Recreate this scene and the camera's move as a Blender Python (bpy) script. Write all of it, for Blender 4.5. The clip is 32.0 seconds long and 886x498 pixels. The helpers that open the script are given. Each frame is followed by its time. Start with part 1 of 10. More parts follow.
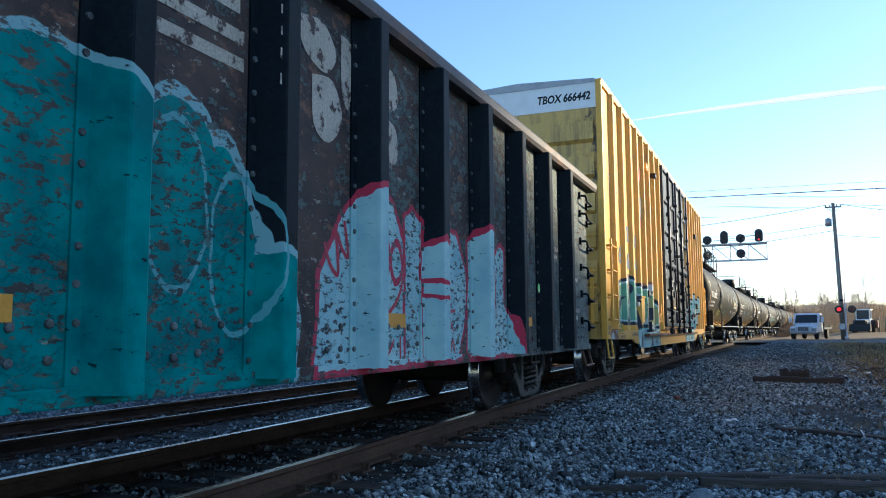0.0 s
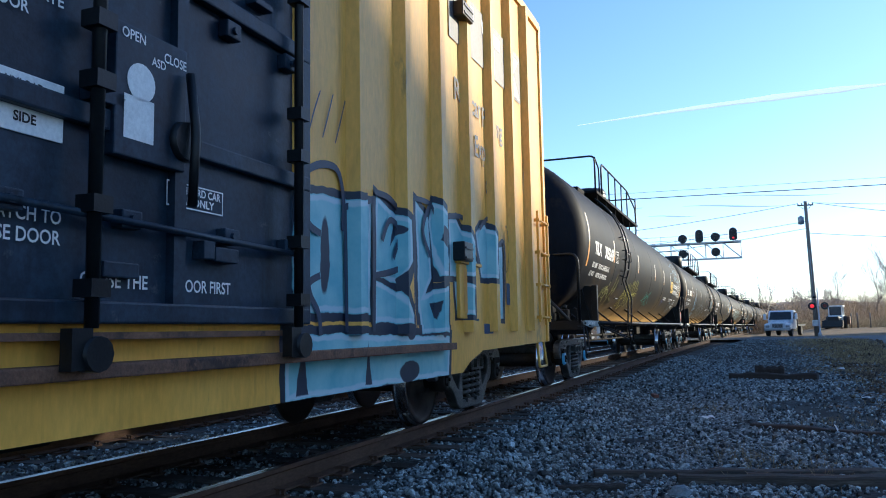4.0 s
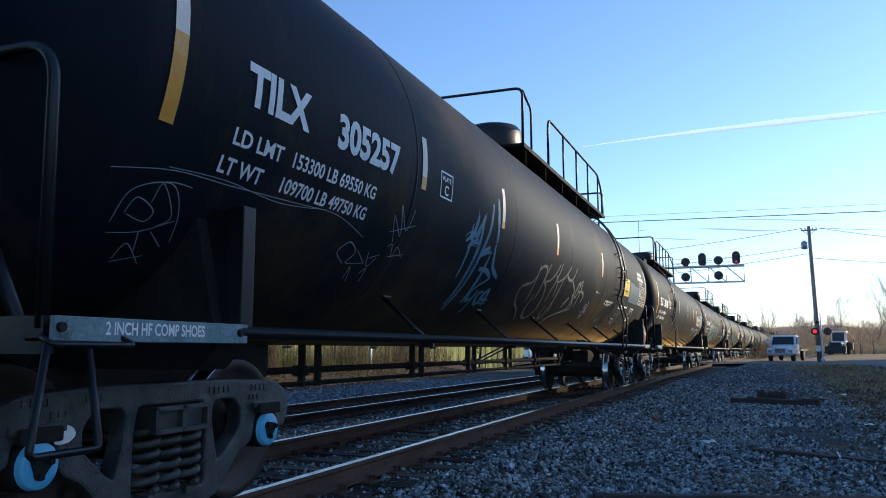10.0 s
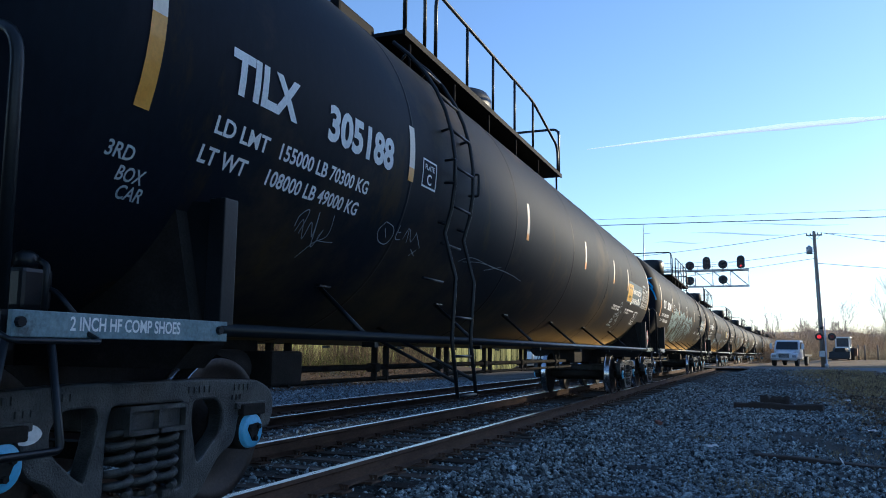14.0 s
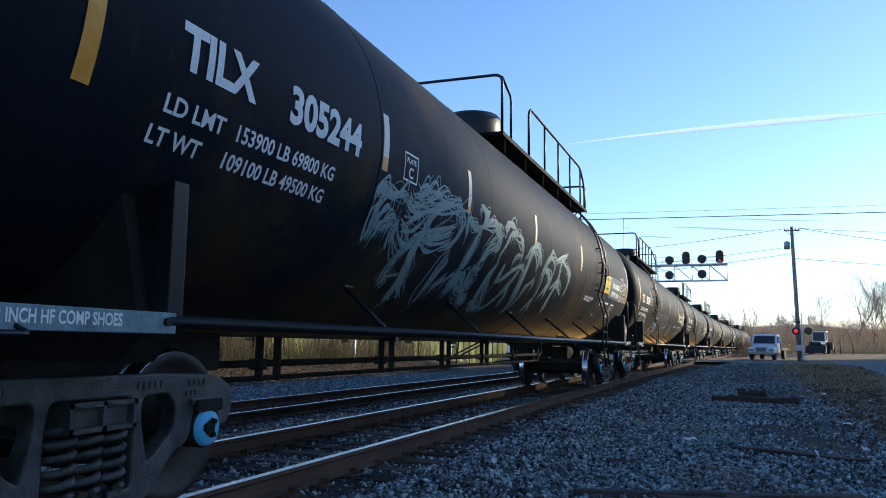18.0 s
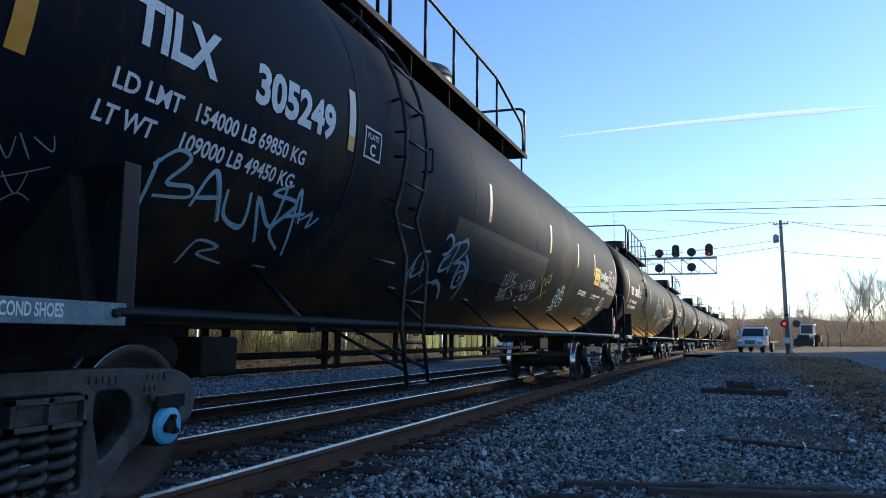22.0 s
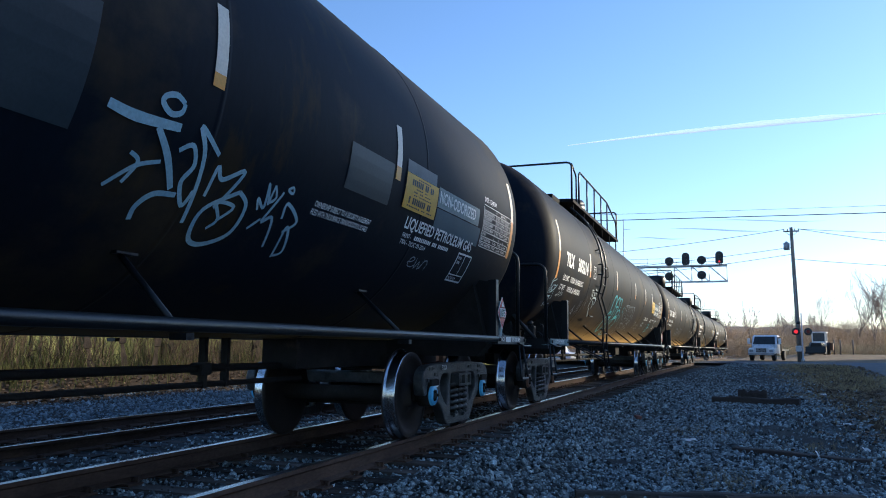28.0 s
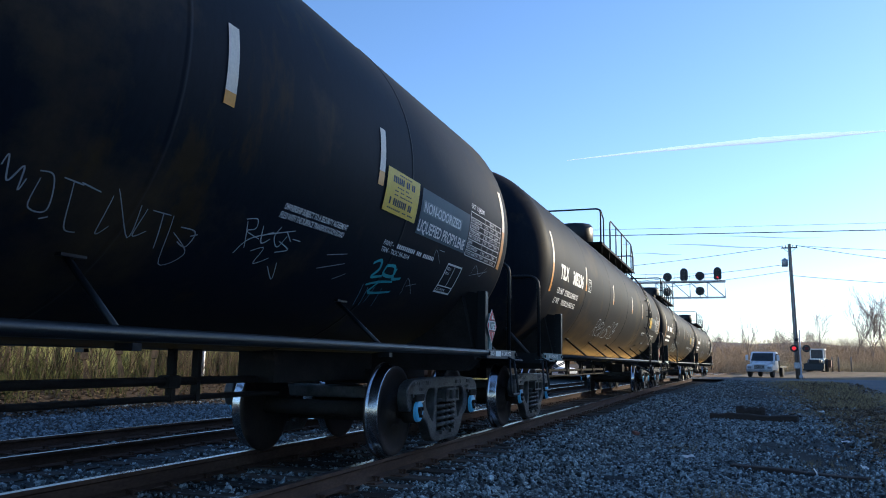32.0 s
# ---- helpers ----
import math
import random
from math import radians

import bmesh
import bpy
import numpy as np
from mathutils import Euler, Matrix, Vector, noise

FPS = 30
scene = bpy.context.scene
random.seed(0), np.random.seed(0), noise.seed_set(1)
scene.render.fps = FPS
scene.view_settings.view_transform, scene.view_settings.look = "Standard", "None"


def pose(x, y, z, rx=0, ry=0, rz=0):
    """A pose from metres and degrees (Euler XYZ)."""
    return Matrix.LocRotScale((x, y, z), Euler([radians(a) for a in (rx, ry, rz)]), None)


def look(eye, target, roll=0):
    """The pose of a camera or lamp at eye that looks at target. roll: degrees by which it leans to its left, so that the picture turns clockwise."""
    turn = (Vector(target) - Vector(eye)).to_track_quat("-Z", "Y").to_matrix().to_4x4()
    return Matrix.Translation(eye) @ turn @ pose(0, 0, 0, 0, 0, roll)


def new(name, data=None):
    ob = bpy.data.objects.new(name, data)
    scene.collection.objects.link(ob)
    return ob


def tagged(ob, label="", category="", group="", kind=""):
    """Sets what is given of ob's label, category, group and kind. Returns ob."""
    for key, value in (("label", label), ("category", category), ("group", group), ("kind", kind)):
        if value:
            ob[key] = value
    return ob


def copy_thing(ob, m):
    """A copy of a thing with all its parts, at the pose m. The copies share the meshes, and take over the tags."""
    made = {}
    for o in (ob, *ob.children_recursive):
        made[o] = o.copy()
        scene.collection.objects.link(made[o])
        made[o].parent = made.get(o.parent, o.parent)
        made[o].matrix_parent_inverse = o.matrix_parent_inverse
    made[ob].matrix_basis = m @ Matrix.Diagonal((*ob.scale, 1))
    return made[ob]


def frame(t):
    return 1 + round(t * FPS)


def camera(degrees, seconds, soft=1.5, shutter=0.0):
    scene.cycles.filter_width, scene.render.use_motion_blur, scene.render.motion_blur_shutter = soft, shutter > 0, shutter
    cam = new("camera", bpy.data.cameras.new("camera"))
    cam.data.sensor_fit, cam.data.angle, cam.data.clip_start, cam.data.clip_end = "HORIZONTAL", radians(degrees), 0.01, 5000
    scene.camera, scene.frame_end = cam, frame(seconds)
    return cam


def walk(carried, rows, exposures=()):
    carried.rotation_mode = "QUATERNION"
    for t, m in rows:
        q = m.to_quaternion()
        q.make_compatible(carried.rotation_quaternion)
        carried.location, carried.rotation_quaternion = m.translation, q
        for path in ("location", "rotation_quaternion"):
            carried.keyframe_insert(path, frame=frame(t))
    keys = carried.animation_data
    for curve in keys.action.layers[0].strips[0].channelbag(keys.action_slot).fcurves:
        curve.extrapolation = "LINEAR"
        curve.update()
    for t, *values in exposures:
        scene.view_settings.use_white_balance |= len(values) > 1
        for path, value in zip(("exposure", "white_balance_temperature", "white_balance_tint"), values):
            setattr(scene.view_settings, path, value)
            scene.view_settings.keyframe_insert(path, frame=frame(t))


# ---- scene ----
# The place: x to the right of the near rail, y along the tracks, z up from the near railhead.
EYE_X, EYE_Z = 3.242, 0.966
BEND = 1712.0          # the tracks bend slowly to the right, metres of radius
NEAR_C, FAR_C = -0.7525, -5.235   # centre lines of the two tracks
TURNS = [
    (0, 22.42, 5.90, 0.30), (0.5, 22.62, 6.09, 0.31), (1, 22.68, 6.23, 0.30), (1.5, 22.66, 6.13, 0.16), (2, 22.36, 6.10, 0.48),
    (2.5, 21.91, 6.04, 0.87), (3, 21.55, 6.04, 1.02), (3.5, 21.13, 6.07, 0.93), (4, 20.86, 5.97, 1.01), (4.5, 20.49, 5.91, 1.07),
    (6.5, 20.08, 6.75, 1.36), (7, 20.10, 6.87, 1.12), (7.5, 20.29, 6.89, 1.01), (8, 20.34, 6.64, 0.76), (8.5, 20.46, 6.83, 0.55),
    (9, 20.66, 7.22, 0.52), (9.5, 20.79, 7.25, 0.13), (10, 20.94, 7.34, 0.01), (10.5, 21.18, 7.55, 0.07), (11, 21.56, 7.67, -0.14),
    (11.5, 21.84, 7.75, -0.47), (12, 21.89, 7.54, -0.50), (12.5, 21.80, 7.37, -0.60), (13, 21.48, 7.30, -0.68), (13.5, 21.23, 7.43, -0.61),
    (14, 21.16, 7.41, -0.65), (14.5, 20.97, 7.46, -0.64), (16.5, 20.59, 7.12, -0.67), (17, 20.42, 6.97, -0.90), (17.5, 20.05, 7.02, -0.80),
    (18, 19.78, 6.96, -0.73), (18.5, 19.60, 6.98, -0.77), (19, 19.70, 6.91, -0.91), (19.5, 19.61, 6.69, -1.15), (20, 19.29, 6.53, -1.15),
    (20.5, 18.97, 6.54, -0.82), (21, 18.89, 6.48, -0.59), (21.5, 19.06, 6.42, -0.65), (22, 19.09, 6.45, -0.71), (22.5, 19.26, 6.63, -0.83),
    (23, 19.28, 6.76, -0.97), (23.5, 19.22, 6.74, -1.05), (24, 19.36, 6.66, -1.02), (24.5, 19.54, 6.73, -0.92), (25, 19.62, 6.96, -0.80),
    (25.5, 19.69, 7.05, -0.97), (27.5, 19.53, 6.83, -0.72), (28, 19.78, 7.10, -0.53), (28.5, 19.94, 7.14, -0.68), (29, 19.71, 7.27, -0.80),
    (29.5, 19.57, 7.47, -0.93), (30, 19.50, 7.64, -0.94), (30.5, 19.50, 7.74, -1.03), (31, 19.55, 7.86, -1.02), (31.5, 19.74, 8.04, -0.85),
    (32, 19.61, 8.11, -0.98)]
cam = camera(59.0, 32.0, soft=1.0)
walk(cam, [(t, pose(EYE_X, 0, EYE_Z, 90 + pitch, roll, yaw)) for t, yaw, pitch, roll in TURNS], exposures=[(0, .92, 5000, 10), (1.5, .92, 4950, 11), (3, .78, 4720, 13), (4.5, .72, 4740, 13), (7, .60, 4880, 14), (32, .56, 4800, 14)])

# ---- light ----
SUN_AZ, SUN_EL = 45.0, 16.0      # degrees from the tracks towards the right, and up
world = bpy.data.worlds.new("sky")
scene.world = world
world.use_nodes = True
wn = world.node_tree.nodes
sky = wn.new("ShaderNodeTexSky")
sky.sky_type = 'NISHITA'
sky.sun_disc = False
sky.sun_elevation, sky.sun_rotation = radians(SUN_EL), radians(SUN_AZ)
sky.air_density, sky.dust_density, sky.ozone_density = 1.0, 0.3, 0.6
wn["Background"].inputs["Strength"].default_value = 0.13
world.node_tree.links.new(sky.outputs[0], wn["Background"].inputs[0])
sun = new("sun", bpy.data.lights.new("sun", "SUN"))
sun.data.energy, sun.data.angle, sun.data.color = 5.3, radians(1.5), (1.0, 0.74, 0.38)
sa, se = radians(SUN_AZ), radians(SUN_EL)
sun.matrix_world = look((300 * math.sin(sa) * math.cos(se), 300 * math.cos(sa) * math.cos(se), 300 * math.sin(se)), (0, 0, 0))


# ---- materials ----
def mat(name, c1, c2, scale=3.0, rough=0.6, metal=0.0, bump=0.15, fine=60.0, stretch=(1, 1, 1), dirt=None, dirt_scale=2.0,
        dirt_at=0.58, contrast=0.25, glow=None, rvar=0.12, spread=0.0, spec=0.5, island=0.0, streak=None):
    """A surface of two tones in broad patches, with fine grain, a bump, and dirt or rust in ragged spots."""
    m = bpy.data.materials.new(name)
    m.use_nodes = True
    n, l = m.node_tree.nodes, m.node_tree.links
    b = n["Principled BSDF"]
    tc = n.new("ShaderNodeTexCoord")
    mp = n.new("ShaderNodeMapping")
    mp.inputs["Scale"].default_value = stretch
    l.new(tc.outputs["Object"], mp.inputs[0])

    def noise_node(s, detail=6.0, r=0.6, flat=False):
        t = n.new("ShaderNodeTexNoise")
        t.inputs["Scale"].default_value, t.inputs["Detail"].default_value, t.inputs["Roughness"].default_value = s, detail, r
        l.new((tc.outputs["Object"] if flat else mp.outputs[0]), t.inputs["Vector"])
        return t

    def ramp(src, a, z):
        t = n.new("ShaderNodeMapRange")
        t.inputs["From Min"].default_value, t.inputs["From Max"].default_value = a, z
        l.new(src, t.inputs["Value"])
        return t.outputs[0]

    def mixc(fac, a, z, how="MIX"):
        t = n.new("ShaderNodeMix")
        t.data_type, t.blend_type = "RGBA", how
        for i, v in ((0, fac), (6, a), (7, z)):
            if isinstance(v, (int, float)):
                t.inputs[i].default_value = v
            elif isinstance(v, tuple):
                t.inputs[i].default_value = (*v, 1.0)
            else:
                l.new(v, t.inputs[i])
        return t.outputs[2]

    broad, grain = noise_node(scale), noise_node(fine, 4.0)
    col = mixc(ramp(broad.outputs["Fac"], 0.35, 0.65), c1, c2)
    g = ramp(grain.outputs["Fac"], 0.3, 0.7)
    gg = n.new("ShaderNodeMapRange")
    gg.inputs["To Min"].default_value, gg.inputs["To Max"].default_value = 1 - contrast, 1 + contrast
    l.new(g, gg.inputs["Value"])
    val = n.new("ShaderNodeCombineColor")
    for i in range(3):
        l.new(gg.outputs[0], val.inputs[i])
    col = mixc(1.0, col, val.outputs[0], "MULTIPLY")
    if dirt:
        d = noise_node(dirt_scale, 9.0, 0.7)
        col = mixc(ramp(d.outputs["Fac"], dirt_at, dirt_at + 0.06), col, dirt)
    if streak:
        sm = n.new("ShaderNodeMapping")
        sm.inputs["Scale"].default_value = streak[1]
        l.new(tc.outputs["Object"], sm.inputs[0])
        st = n.new("ShaderNodeTexNoise")
        st.inputs["Scale"].default_value, st.inputs["Detail"].default_value, st.inputs["Roughness"].default_value = 1.0, 8.0, .65
        l.new(sm.outputs[0], st.inputs["Vector"])
        col = mixc(ramp(st.outputs["Fac"], streak[2], streak[2] + .22), col, streak[0])
    if island:
        geo = n.new("ShaderNodeNewGeometry")
        ip = n.new("ShaderNodeMapRange")
        ip.inputs["To Min"].default_value, ip.inputs["To Max"].default_value = 1 - island, 1 + island * 1.3
        l.new(geo.outputs["Random Per Island"], ip.inputs["Value"])
        v3 = n.new("ShaderNodeCombineColor")
        for i in range(3):
            l.new(ip.outputs[0], v3.inputs[i])
        col = mixc(1.0, col, v3.outputs[0], "MULTIPLY")
    b.inputs["Specular IOR Level"].default_value = spec
    if spread:
        oi = n.new("ShaderNodeObjectInfo")
        sp = n.new("ShaderNodeMapRange")
        sp.inputs["To Min"].default_value, sp.inputs["To Max"].default_value = 1 - spread, 1 + spread
        l.new(oi.outputs["Random"], sp.inputs["Value"])
        v2 = n.new("ShaderNodeCombineColor")
        for i in range(3):
            l.new(sp.outputs[0], v2.inputs[i])
        col = mixc(1.0, col, v2.outputs[0], "MULTIPLY")
    l.new(col, b.inputs["Base Color"])
    rr = n.new("ShaderNodeMapRange")
    rr.inputs["To Min"].default_value, rr.inputs["To Max"].default_value = max(0.03, rough - rvar), min(1, rough + rvar)
    l.new(broad.outputs["Fac"], rr.inputs["Value"])
    l.new(rr.outputs[0], b.inputs["Roughness"])
    b.inputs["Metallic"].default_value = metal
    if bump:
        bp = n.new("ShaderNodeBump")
        bp.inputs["Strength"].default_value, bp.inputs["Distance"].default_value = bump, 0.01
        l.new(grain.outputs["Fac"], bp.inputs["Height"])
        l.new(bp.outputs[0], b.inputs["Normal"])
    if glow:
        b.inputs["Emission Color"].default_value, b.inputs["Emission Strength"].default_value = (*glow[0], 1), glow[1]
    return m


M = dict(
    # tank base leans blue: the sky's reflection is put into the paint colour
    tank=mat("black_tank_paint", (.0044, .0080, .0155), (.0105, .0128, .0190), 1.2, .56, bump=.05, fine=25, stretch=(1, 1, .35), dirt=(.030, .022, .012), dirt_scale=.9, dirt_at=.59, contrast=.12, spec=.08, rvar=.06, streak=((.075, .053, .026), (.6, .5, .6), .53)),
    black=mat("black_steel_paint", (.004, .006, .008), (.010, .012, .014), 3, .40, bump=.1, dirt=(.022, .019, .015), dirt_at=.66, spec=.35),
    under=mat("grimy_underframe", (.012, .011, .010), (.026, .023, .020), 4, .85, bump=.3, dirt=(.05, .036, .026), dirt_at=.62, spec=.2),
    cast=mat("grimy_cast_steel", (.016, .019, .020), (.080, .082, .078), 9, .40, bump=.8, fine=90, dirt=(.03, .026, .022), dirt_scale=5, dirt_at=.58, spec=.5, streak=((.035, .030, .024), (3, 3, .8), .56)),
    rust=mat("rusty_steel", (.10, .055, .035), (.19, .10, .055), 6, .8, .1, bump=.3, dirt=(.05, .03, .022), dirt_at=.55),
    wheel=mat("wheel_steel", (.028, .024, .022), (.055, .043, .036), 5, .6, .4, bump=.15),
    tread=mat("polished_tread", (.42, .43, .45), (.55, .56, .58), 9, .20, 1.0, bump=.05),
    walk=mat("matt_black_walkway_paint", (.003, .0035, .004), (.007, .007, .008), 3, .7, bump=.1, spec=.08),
    grey=mat("grey_metal", (.30, .31, .32), (.42, .43, .44), 4, .5, .3, bump=.1),
    white=mat("white_paint", (.80, .80, .78), (.87, .87, .85), 5, .55, bump=.05, contrast=.06),
    offwhite=mat("worn_white_paint", (.78, .78, .76), (.88, .88, .86), 9, .6, bump=.05, dirt=(.16, .15, .14), dirt_scale=14, dirt_at=.69, contrast=.10),
    yellow=mat("yellow_sheet", (.72, .50, .03), (.80, .58, .05), 6, .45, bump=.04, contrast=.08),
    amber=mat("amber_reflector", (.70, .33, .04), (.76, .39, .06), 9, .35, bump=.03, contrast=.08),
    red=mat("red_sheet", (.55, .05, .06), (.62, .08, .08), 6, .4, bump=.03, contrast=.08),
    blue=mat("blue_cap_paint", (.13, .42, .68), (.20, .50, .76), 9, .4, bump=.05, contrast=.12),
    plate=mat("pale_sill_paint", (.13, .19, .21), (.21, .28, .30), 5, .5, bump=.1, dirt=(.05, .05, .05), dirt_at=.6),
    panel=mat("dark_panel_paint", (.030, .042, .052), (.044, .056, .066), 2, .38, bump=.04, contrast=.1, spec=.3),
    box=mat("yellow_boxcar_paint", (.70, .385, .055), (.79, .455, .08), 1.4, .42, bump=.05, fine=30, stretch=(1, 1, .3), dirt=(.44, .27, .06), dirt_scale=2.5, dirt_at=.60, contrast=.1, spec=.3, streak=((.40, .23, .045), (5, 7, .4), .58)),
    # dirtier copy of the side yellow, dulled because the ends stand in shade
    boxend=mat("shaded_dirty_end_paint", (.58, .37, .09), (.68, .45, .12), 1.4, .5, bump=.05, stretch=(1, 1, .4), dirt=(.10, .07, .035), dirt_at=.58, contrast=.12, streak=((.13, .09, .04), (5, 5, .4), .50)),
    door=mat("navy_black_door_paint", (.010, .018, .033), (.028, .045, .072), 2.4, .42, bump=.1, fine=40, dirt=(.085, .09, .095), dirt_scale=5, dirt_at=.64, spec=.25, streak=((.006, .008, .013), (5, 5, .5), .52)),
    gon=mat("peeling_gondola_paint", (.050, .036, .033), (.11, .080, .066), 2.0, .7, bump=.5, fine=26, dirt=(.27, .25, .22), dirt_scale=5.5, dirt_at=.54),
    gonpost=mat("dark_post_paint", (.005, .009, .013), (.010, .016, .021), 3, .55, bump=.12, fine=30, dirt=(.09, .065, .045), dirt_scale=11, dirt_at=.66, spec=.10, streak=((.030, .036, .038), (6, 6, .5), .58)),
    cream=mat("flaking_cream_paint", (.44, .39, .30), (.58, .52, .42), 5, .7, bump=.25, dirt=(.07, .045, .035), dirt_scale=9, dirt_at=.53),
    railtop=mat("polished_railhead", (.34, .35, .37), (.46, .47, .49), 6, .28, 1.0, bump=.04, stretch=(1, .1, 1)),
    railside=mat("brown_rail_rust", (.060, .038, .028), (.105, .068, .048), 5, .85, bump=.25, stretch=(1, .3, 1), spec=.2),
    tie=mat("weathered_tie_wood", (.040, .034, .030), (.085, .074, .064), 3, .9, bump=.6, fine=50, stretch=(.25, 2, 2), spread=.55, dirt=(.21, .185, .155), dirt_at=.58, spec=.2),
    stone=mat("blue_grey_ballast", (.022, .029, .032), (.31, .345, .35), 14, .9, bump=.5, fine=70, contrast=.5, spec=.3, island=.92),
    ground=mat("gravel_yard_ground", (.019, .022, .023), (.055, .060, .060), .35, .95, bump=1.0, fine=22, dirt=(.014, .015, .015), dirt_scale=1.3, dirt_at=.55, contrast=.6, spec=.15),
    asphalt=mat("old_asphalt", (.10, .108, .118), (.145, .152, .16), .4, .9, bump=.3, fine=120, contrast=.25, dirt=(.04, .04, .042), dirt_scale=.7, dirt_at=.6, spec=.15),
    drygrass=mat("dry_grass_blades", (.26, .20, .10), (.38, .30, .16), 2, .9, bump=0, contrast=.2, spread=.2, spec=.1, island=.3),
    wood=mat("grey_pole_wood", (.22, .19, .155), (.32, .28, .23), 3, .9, bump=.4, stretch=(3, 3, .2), spec=.1),
    galv=mat("galvanised_steel", (.42, .43, .44), (.55, .56, .57), 4, .45, .6, bump=.08),
    signal=mat("black_signal_paint", (.016, .016, .018), (.024, .024, .026), 4, .5, bump=.05),
    bark=mat("bare_bark", (.18, .135, .10), (.28, .22, .165), 3, .9, bump=.3, stretch=(2, 2, .5), spec=.1),
    twig=mat("bare_twigs", (.27, .21, .165), (.37, .29, .23), 3, .9, bump=0, spec=.1),
    glass=mat("dark_window_glass", (.06, .07, .08), (.08, .09, .10), 3, .06, bump=0, contrast=0, spec=.8),
    tyre=mat("black_tyre_rubber", (.02, .02, .02), (.03, .03, .03), 8, .85, bump=.2),
    truckpaint=mat("white_truck_paint", (.70, .72, .75), (.78, .79, .80), 2, .3, bump=.02, contrast=.05),
    graf=mat("pale_blue_spray", (.30, .46, .56), (.42, .57, .64), 7, .55, bump=.03, dirt=(.05, .055, .06), dirt_scale=20, dirt_at=.66, contrast=.15),
)


# ---- mesh helpers ----
def bm_new():
    return bmesh.new()


def box(bm, x0, x1, y0, y1, z0, z1, bev=0.0):
    g = bmesh.ops.create_cube(bm, size=1.0)["verts"]
    for v in g:
        v.co = Vector((x0 + (v.co.x + .5) * (x1 - x0), y0 + (v.co.y + .5) * (y1 - y0), z0 + (v.co.z + .5) * (z1 - z0)))
    if bev:
        es = list({e for v in g for e in v.link_edges})
        bmesh.ops.bevel(bm, geom=es, offset=bev, segments=2, affect="EDGES", profile=.6)
    return bm


def ring_tube(bm, pts, r, sides=8, closed=False, caps=True):
    """A round bar of radius r (a number, or one per point) along the points."""
    pts = [Vector(p) for p in pts]
    n = len(pts)
    rs = r if isinstance(r, (list, tuple)) else [r] * n
    rings, up = [], None
    for i, p in enumerate(pts):
        a = pts[(i - 1) % n] if (closed or i > 0) else p
        z = pts[(i + 1) % n] if (closed or i < n - 1) else p
        d = (z - a).normalized()
        if up is None:
            up = d.orthogonal().normalized()
        up = (up - d * up.dot(d))
        up = up.normalized() if up.length > 1e-6 else d.orthogonal().normalized()
        side = d.cross(up)
        rings.append([bm.verts.new(p + (up * math.cos(k * 2 * math.pi / sides) + side * math.sin(k * 2 * math.pi / sides)) * rs[i]) for k in range(sides)])
    m = n if closed else n - 1
    for i in range(m):
        a, z = rings[i], rings[(i + 1) % n]
        for k in range(sides):
            f = bm.faces.new((a[k], a[(k + 1) % sides], z[(k + 1) % sides], z[k]))
            f.smooth = sides > 5
    if caps and not closed:
        bm.faces.new(rings[0][::-1])
        bm.faces.new(rings[-1])
    return bm


def bent(pts, rad=0.1, n=5):
    """Rounds the inner corners of a polyline."""
    pts = [Vector(p) for p in pts]
    out = [pts[0]]
    for a, b, c in zip(pts, pts[1:], pts[2:]):
        r = min(rad, (a - b).length * .45, (c - b).length * .45)
        p, q = b + (a - b).normalized() * r, b + (c - b).normalized() * r
        for i in range(n + 1):
            t = i / n
            out.append(p * (1 - t) ** 2 + b * 2 * t * (1 - t) + q * t * t)
    return out + [pts[-1]]


def prism(bm, poly, axis, a, z):
    """Extrudes a flat outline along an axis from a to z. The outline gives the two other coordinates in order."""
    def at(p, h):
        return {"x": (h, p[0], p[1]), "y": (p[0], h, p[1]), "z": (p[0], p[1], h)}[axis]
    lo, hi = [bm.verts.new(at(p, a)) for p in poly], [bm.verts.new(at(p, z)) for p in poly]
    n = len(poly)
    try:
        bm.faces.new(lo[::-1]), bm.faces.new(hi)
    except ValueError:
        pass
    for i in range(n):
        bm.faces.new((lo[i], lo[(i + 1) % n], hi[(i + 1) % n], hi[i]))
    return bm


def lathe(bm, profile, axis="x", centre=(0, 0, 0), seg=32, smooth=True):
    """Turns a profile of (along the axis, radius) about the axis."""
    c = Vector(centre)
    rings = []
    for a, r in profile:
        ring = []
        for k in range(seg):
            u, v = math.cos(2 * math.pi * k / seg) * r, math.sin(2 * math.pi * k / seg) * r
            p = {"x": (a, u, v), "y": (v, a, u), "z": (u, v, a)}[axis]
            ring.append(bm.verts.new(c + Vector(p)))
        rings.append(ring)
    for a, z in zip(rings, rings[1:]):
        for k in range(seg):
            f = bm.faces.new((a[k], a[(k + 1) % seg], z[(k + 1) % seg], z[k]))
            f.smooth = smooth
    bm.faces.new(rings[0][::-1]), bm.faces.new(rings[-1])
    return bm


def mesh_from(bm, name, material):
    bmesh.ops.recalc_face_normals(bm, faces=bm.faces)
    me = bpy.data.meshes.new(name)
    bm.to_mesh(me)
    bm.free()
    for mt in (material if isinstance(material, (list, tuple)) else [material]):
        me.materials.append(mt)
    return me


def part(name, bm, material, parent, label=""):
    ob = new(name, bm if isinstance(bm, bpy.types.Mesh) else mesh_from(bm, name, material))
    ob.parent = parent
    return tagged(ob, label)


def thing(name, label, category, group="", kind="", at=None):
    ob = new(name)
    ob.empty_display_size = .3
    if at is not None:
        ob.matrix_world = at
    return tagged(ob, label, category, group, kind)


